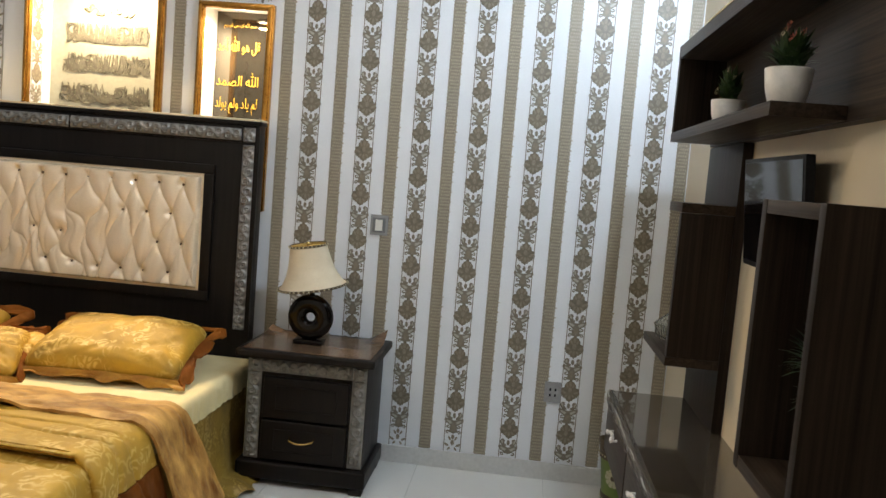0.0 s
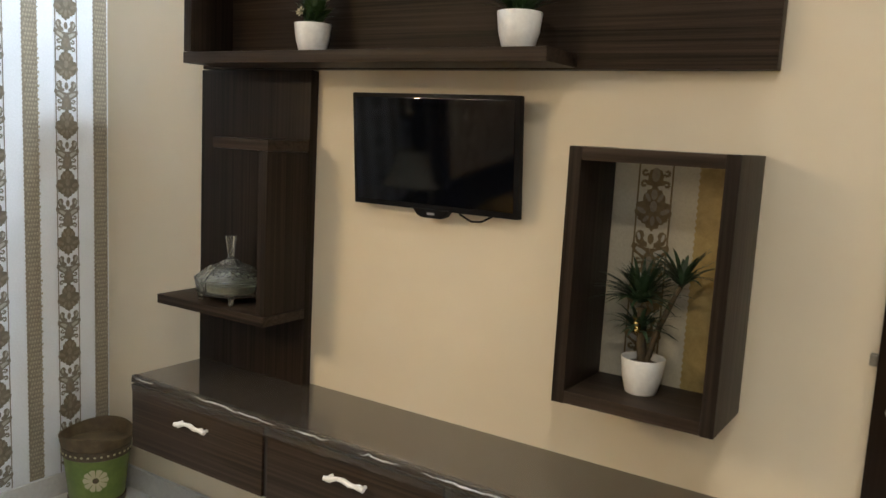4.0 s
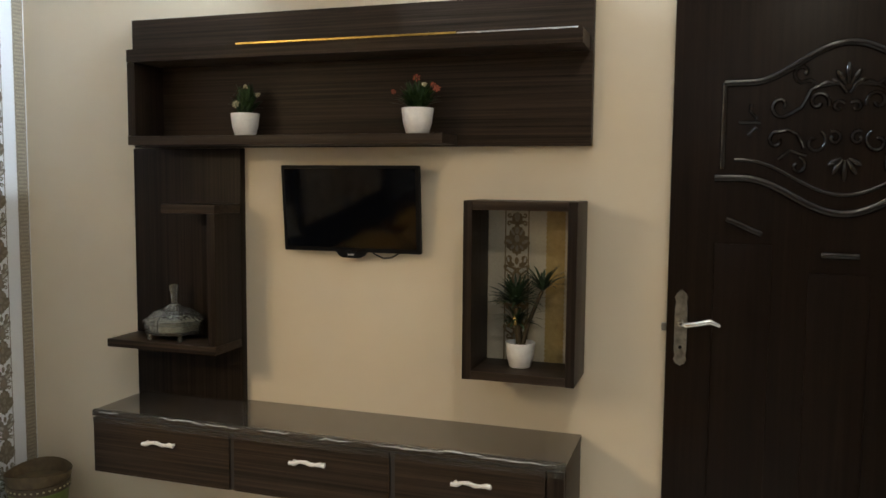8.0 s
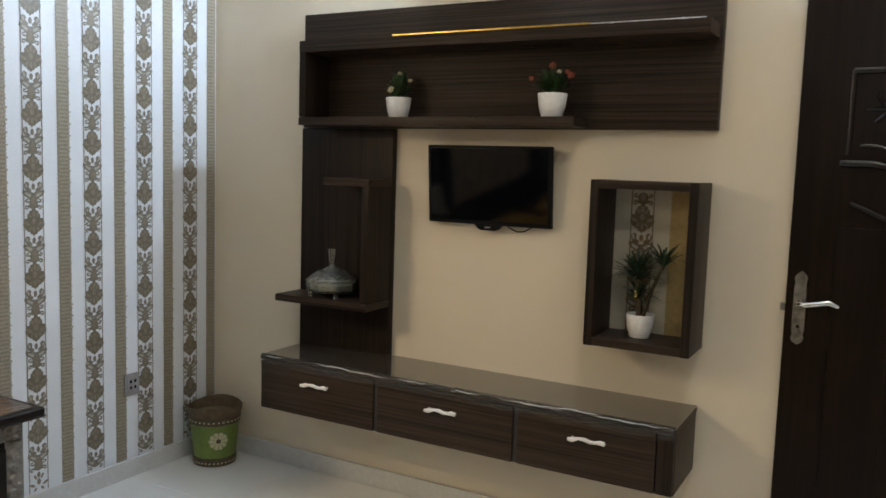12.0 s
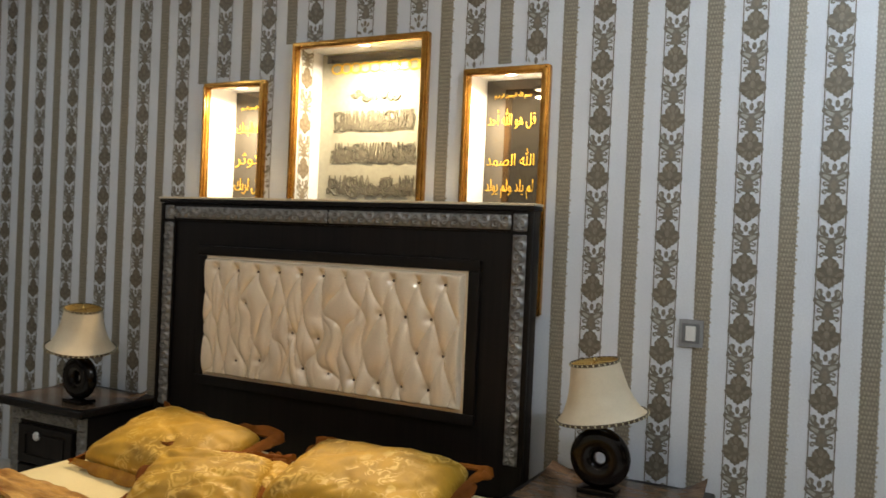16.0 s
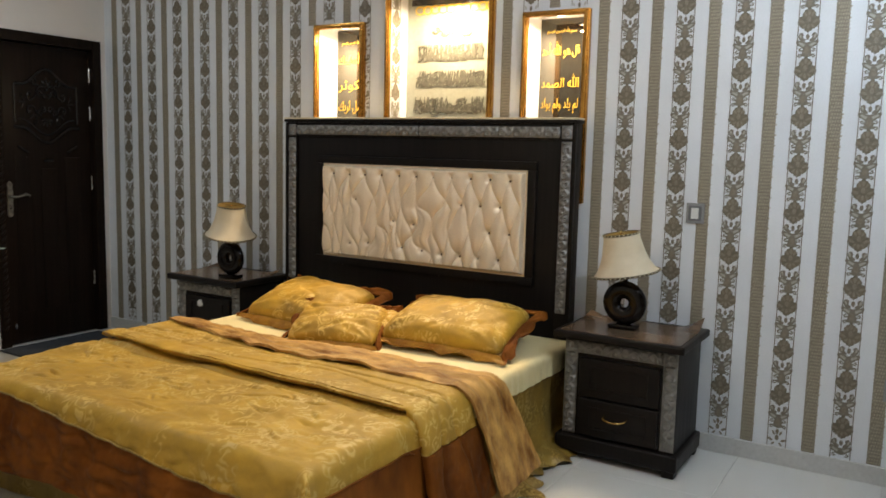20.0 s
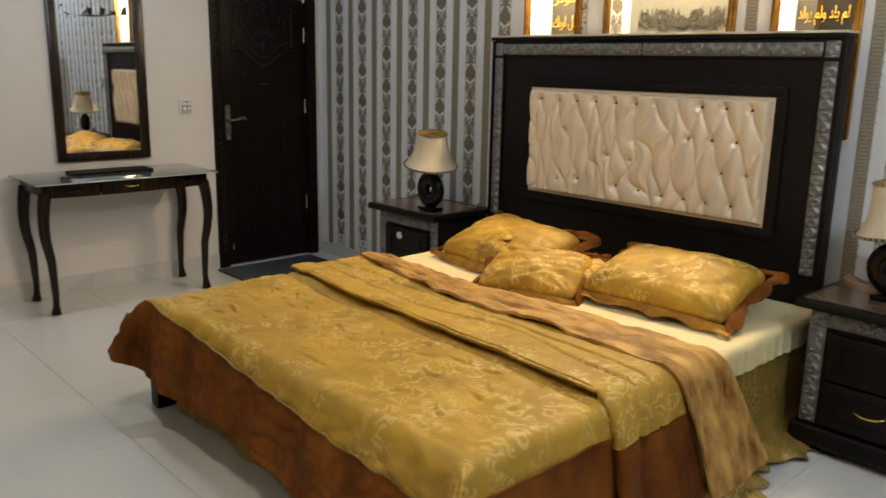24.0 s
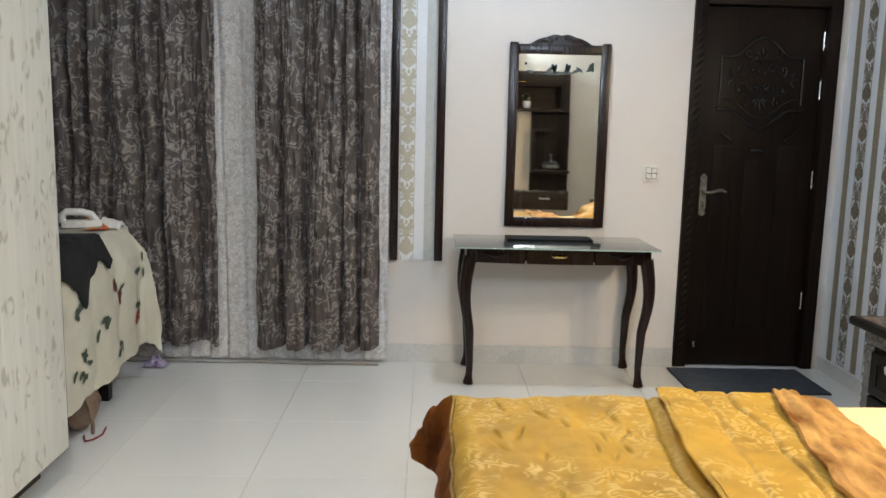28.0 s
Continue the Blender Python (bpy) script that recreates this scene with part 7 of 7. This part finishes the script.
SCX, SCY, SHX, SHY = (SX0 + SX1) / 2, (SY0 + SY1) / 2, (SX1 - SX0) / 2, (SY1 - SY0) / 2


def cloth_at(u, v):
    """Cloth laid over the stand: u west to east, v south to north, in metres from its middle."""
    du, dv = max(0.0, abs(u) - SHX), max(0.0, abs(v) - SHY)
    x = math.copysign(min(abs(u), SHX), u)
    y = math.copysign(min(abs(v), SHY), v)
    drop = max(du, dv) + 0.25 * min(du, dv)
    bulge = 0.055 * min(1, drop / 0.12)
    if du > 0:
        x += math.copysign(bulge + 0.10 * min(du, dv), u)
    if dv > 0:
        y += math.copysign(bulge + 0.20 * min(du, dv), v)
    f = min(1, drop / 0.25)
    w = f * (0.022 * math.sin(10 * (u if dv > du else v) + 2 + 1.2 * fbm(u * 2, v * 2)) + 0.014 * fbm(u * 4, v * 4))
    if du >= dv:
        x += math.copysign(w, u)
    else:
        y += math.copysign(w, v)
    z = SZ + 0.012 + 0.016 * abs(fbm(u * 3, v * 3, 3)) * (1 - f) - drop
    return Vector((SCX + x, SCY + y, max(0.06, z)))


def stand_cloth(a, b):
    u = -(SHX + 0.34) + (2 * SHX + 0.78) * a
    v = -(SHY + 0.40) + (2 * SHY + 0.40 + 0.62 + 0.04 * math.sin(u * 3 + 1) + 0.03 * fbm(u * 4, 2.0)) * b
    return cloth_at(u, v)


part("cloth", sheet(90, 80, stand_cloth, 0.004), "cloth_cream", st, "cream cotton with red and green flower sprays", smooth=80)
rnd = random.Random(4)
sprays = [(-4.14, 0.555, True), (-3.71, 0.58, False), (-3.76, 0.35, False), (-4.10, 0.27, False), (-3.95, 0.42, False), (-4.36, 0.40, True), (-4.42, 0.62, False), (-3.66, 0.30, False)]
for sx, sz, red in sprays:
    for k in range(6 if red else 4):
        ox, oz = rnd.uniform(-0.05, 0.05), rnd.uniform(-0.045, 0.045)
        u, v = sx + ox - SCX, SHY + (SZ + 0.012 - sz - oz)
        p = cloth_at(u, v)
        e1 = (cloth_at(u + 0.01, v) - p).normalized()
        e2 = (cloth_at(u, v + 0.01) - p).normalized()
        n = e1.cross(e2).normalized()
        n = -n if n.y < 0 else n
        flower_now = red and k < 3
        sl, sw, ang = (0.040, 0.026, rnd.uniform(0, 3.1)) if flower_now else (0.032, 0.011, rnd.uniform(0, 3.1))
        f1, f2 = e1 * math.cos(ang) + e2 * math.sin(ang), e2 * math.cos(ang) - e1 * math.sin(ang)
        bm = bmesh.new()
        bm.faces.new([bm.verts.new(p + n * (0.005 + 0.0006 * k) + f1 * (sl * math.cos(t)) + f2 * (sw * math.sin(t)) * (1 + 0.35 * math.sin(3 * t))) for t in (i * math.pi / 7 for i in range(14))])
        part("printed_flower" if flower_now else "printed_leaf", bm, "print_red" if flower_now else "print_green", st)


def garment(a, b):
    u = (-4.06 - SCX) + 0.55 * a
    tail = 0.14 * math.exp(-((a - 0.62) / 0.16) ** 2) + 0.05 * fbm(a * 6, 1.0)
    v = -0.12 + (SHY + 0.12 + 0.12 + tail) * b
    p = cloth_at(u, v)
    return p + Vector((0, 0.014 if v > SHY else 0, 0.016 + 0.012 * abs(fbm(a * 6, b * 6, 2))))


solo("black_garment", sheet(44, 40, garment, 0.006), "cloth_black", "black cloth thrown over the draped stand", "cloth", smooth=80)
ir = thing("steam_iron", (-4.22, -0.20, 0.83), "white steam iron with an open handle on the stand", "iron")
prof = [(-0.13, -0.045), (-0.11, -0.052), (0.02, -0.048), (0.10, -0.020), (0.125, 0.0), (0.10, 0.020), (0.02, 0.048), (-0.11, 0.052), (-0.13, 0.045)]
ia = radians(68)
put_i = lambda u, v, w: Vector((-4.14 + 0.72 * (v * math.sin(ia) - u * math.cos(ia)), -0.215 + 0.72 * (u * math.sin(ia) + v * math.cos(ia)), 0.846 + 0.72 * w))
part("sole_plate", outline(prof, put_i, 0.010, 0.0), "chrome", ir)
part("body", outline([(a * 0.94, b * 0.9) for a, b in prof], put_i, 0.052, 0.010), "plastic_white", ir)
part("handle", tube([put_i(-0.115, 0, 0.04), put_i(-0.118, 0, 0.085), put_i(-0.09, 0, 0.108), put_i(0.0, 0, 0.104), put_i(0.055, 0, 0.086), put_i(0.085, 0, 0.045)], 0.017, 10), "plastic_white", ir, smooth=60)
part("dial", lathe([(0.018, 0.0), (0.016, 0.01)], put_i(0.0, 0, 0.045), 14), "plastic_grey", ir)
solo("orange_cloth", sheet(16, 16, lambda a, b: cloth_at(-4.38 - SCX + 0.13 * a, 0.11 + 0.10 * b) + Vector((0, 0, 0.008 + 0.055 * math.sin(a * 3.1) * (1 - b) + 0.012 * abs(fbm(a * 7, b * 7)))), 0.004), "orange", "small orange cloth bunched on the stand", "cloth", smooth=70)
solo("white_cloth", sheet(14, 14, lambda a, b: cloth_at(-4.44 - SCX + 0.12 * a, 0.16 + 0.10 * b) + Vector((0, 0, 0.008 + 0.050 * math.sin(a * 3.1) * (1 - 0.7 * b) + 0.01 * abs(fbm(a * 7, b * 7, 4)))), 0.004), "plastic_white", "small white cloth at the edge of the stand", "cloth", smooth=70)
bg = thing("brown_bag", (-3.80, -0.09, 0), "worn brown bag slumped on the tiles under the stand", "bag")
part("body", cushion((-3.80, -0.105, 0.095), 0.20, 0.16, 0.15, 20, 62, 4.0)[0], "brown_bag", bg, smooth=80)
part("strap", tube([(-3.74, -0.07, 0.17), (-3.71, -0.035, 0.13), (-3.70, -0.02, 0.06), (-3.72, -0.03, 0.010)], 0.009, 8), "brown_bag", bg, smooth=60)
solo("power_cord", tube([(-3.70, -0.06, 0.006), (-3.64, -0.03, 0.006), (-3.65, 0.0, 0.010), (-3.72, 0.012, 0.006), (-3.80, -0.005, 0.006)], 0.004, 6), "print_red", "thin reddish cord trailing on the floor", "cable", smooth=60)
solo("lilac_cloth", sheet(24, 18, lambda a, b: Vector((-4.80 + 0.10 * a, -0.17 + 0.13 * b, 0.006 + 0.045 * math.sin(a * 3.1) * math.sin(b * 3.1) * (0.6 + abs(fbm(a * 4, b * 4, 1)))))), "lilac", "crumpled lilac cloth on the floor by the curtain", "cloth", smooth=70)

# ---------------------------------------------------------------- floor tiles, last
TS, J = 0.600, 0.0016
tile_mesh = None
x_first, y_first = -3.33 - 3 * TS, 0.735 - 6 * TS
ni = 0
for i in range(12):
    for j in range(12):
        x0, x1 = max(WEST - 0.02, x_first + i * TS), min(EAST + 0.02, x_first + (i + 1) * TS)
        y0, y1 = max(-2.34, y_first + j * TS), min(NORTH + 0.005, y_first + (j + 1) * TS)
        if x1 - x0 < 0.02 or y1 - y0 < 0.02:
            continue
        full = abs(x1 - x0 - TS) < 1e-6 and abs(y1 - y0 - TS) < 1e-6
        if full and tile_mesh:
            me = tile_mesh
        else:
            hw, hd = (x1 - x0) / 2 - J / 2, (y1 - y0) / 2 - J / 2
            b = box(-hw, hw, -hd, hd, -0.012, 0.0, 0.0008, seg=1)
            me = bpy.data.meshes.new("floor_tile")
            b.to_mesh(me)
            b.free()
            me.materials.append(M["tile"])
            if full:
                tile_mesh = me
        ob = new("floor_tile", me)
        ob.location = ((x0 + x1) / 2, (y0 + y1) / 2, 0.0)
        ob.parent = floor
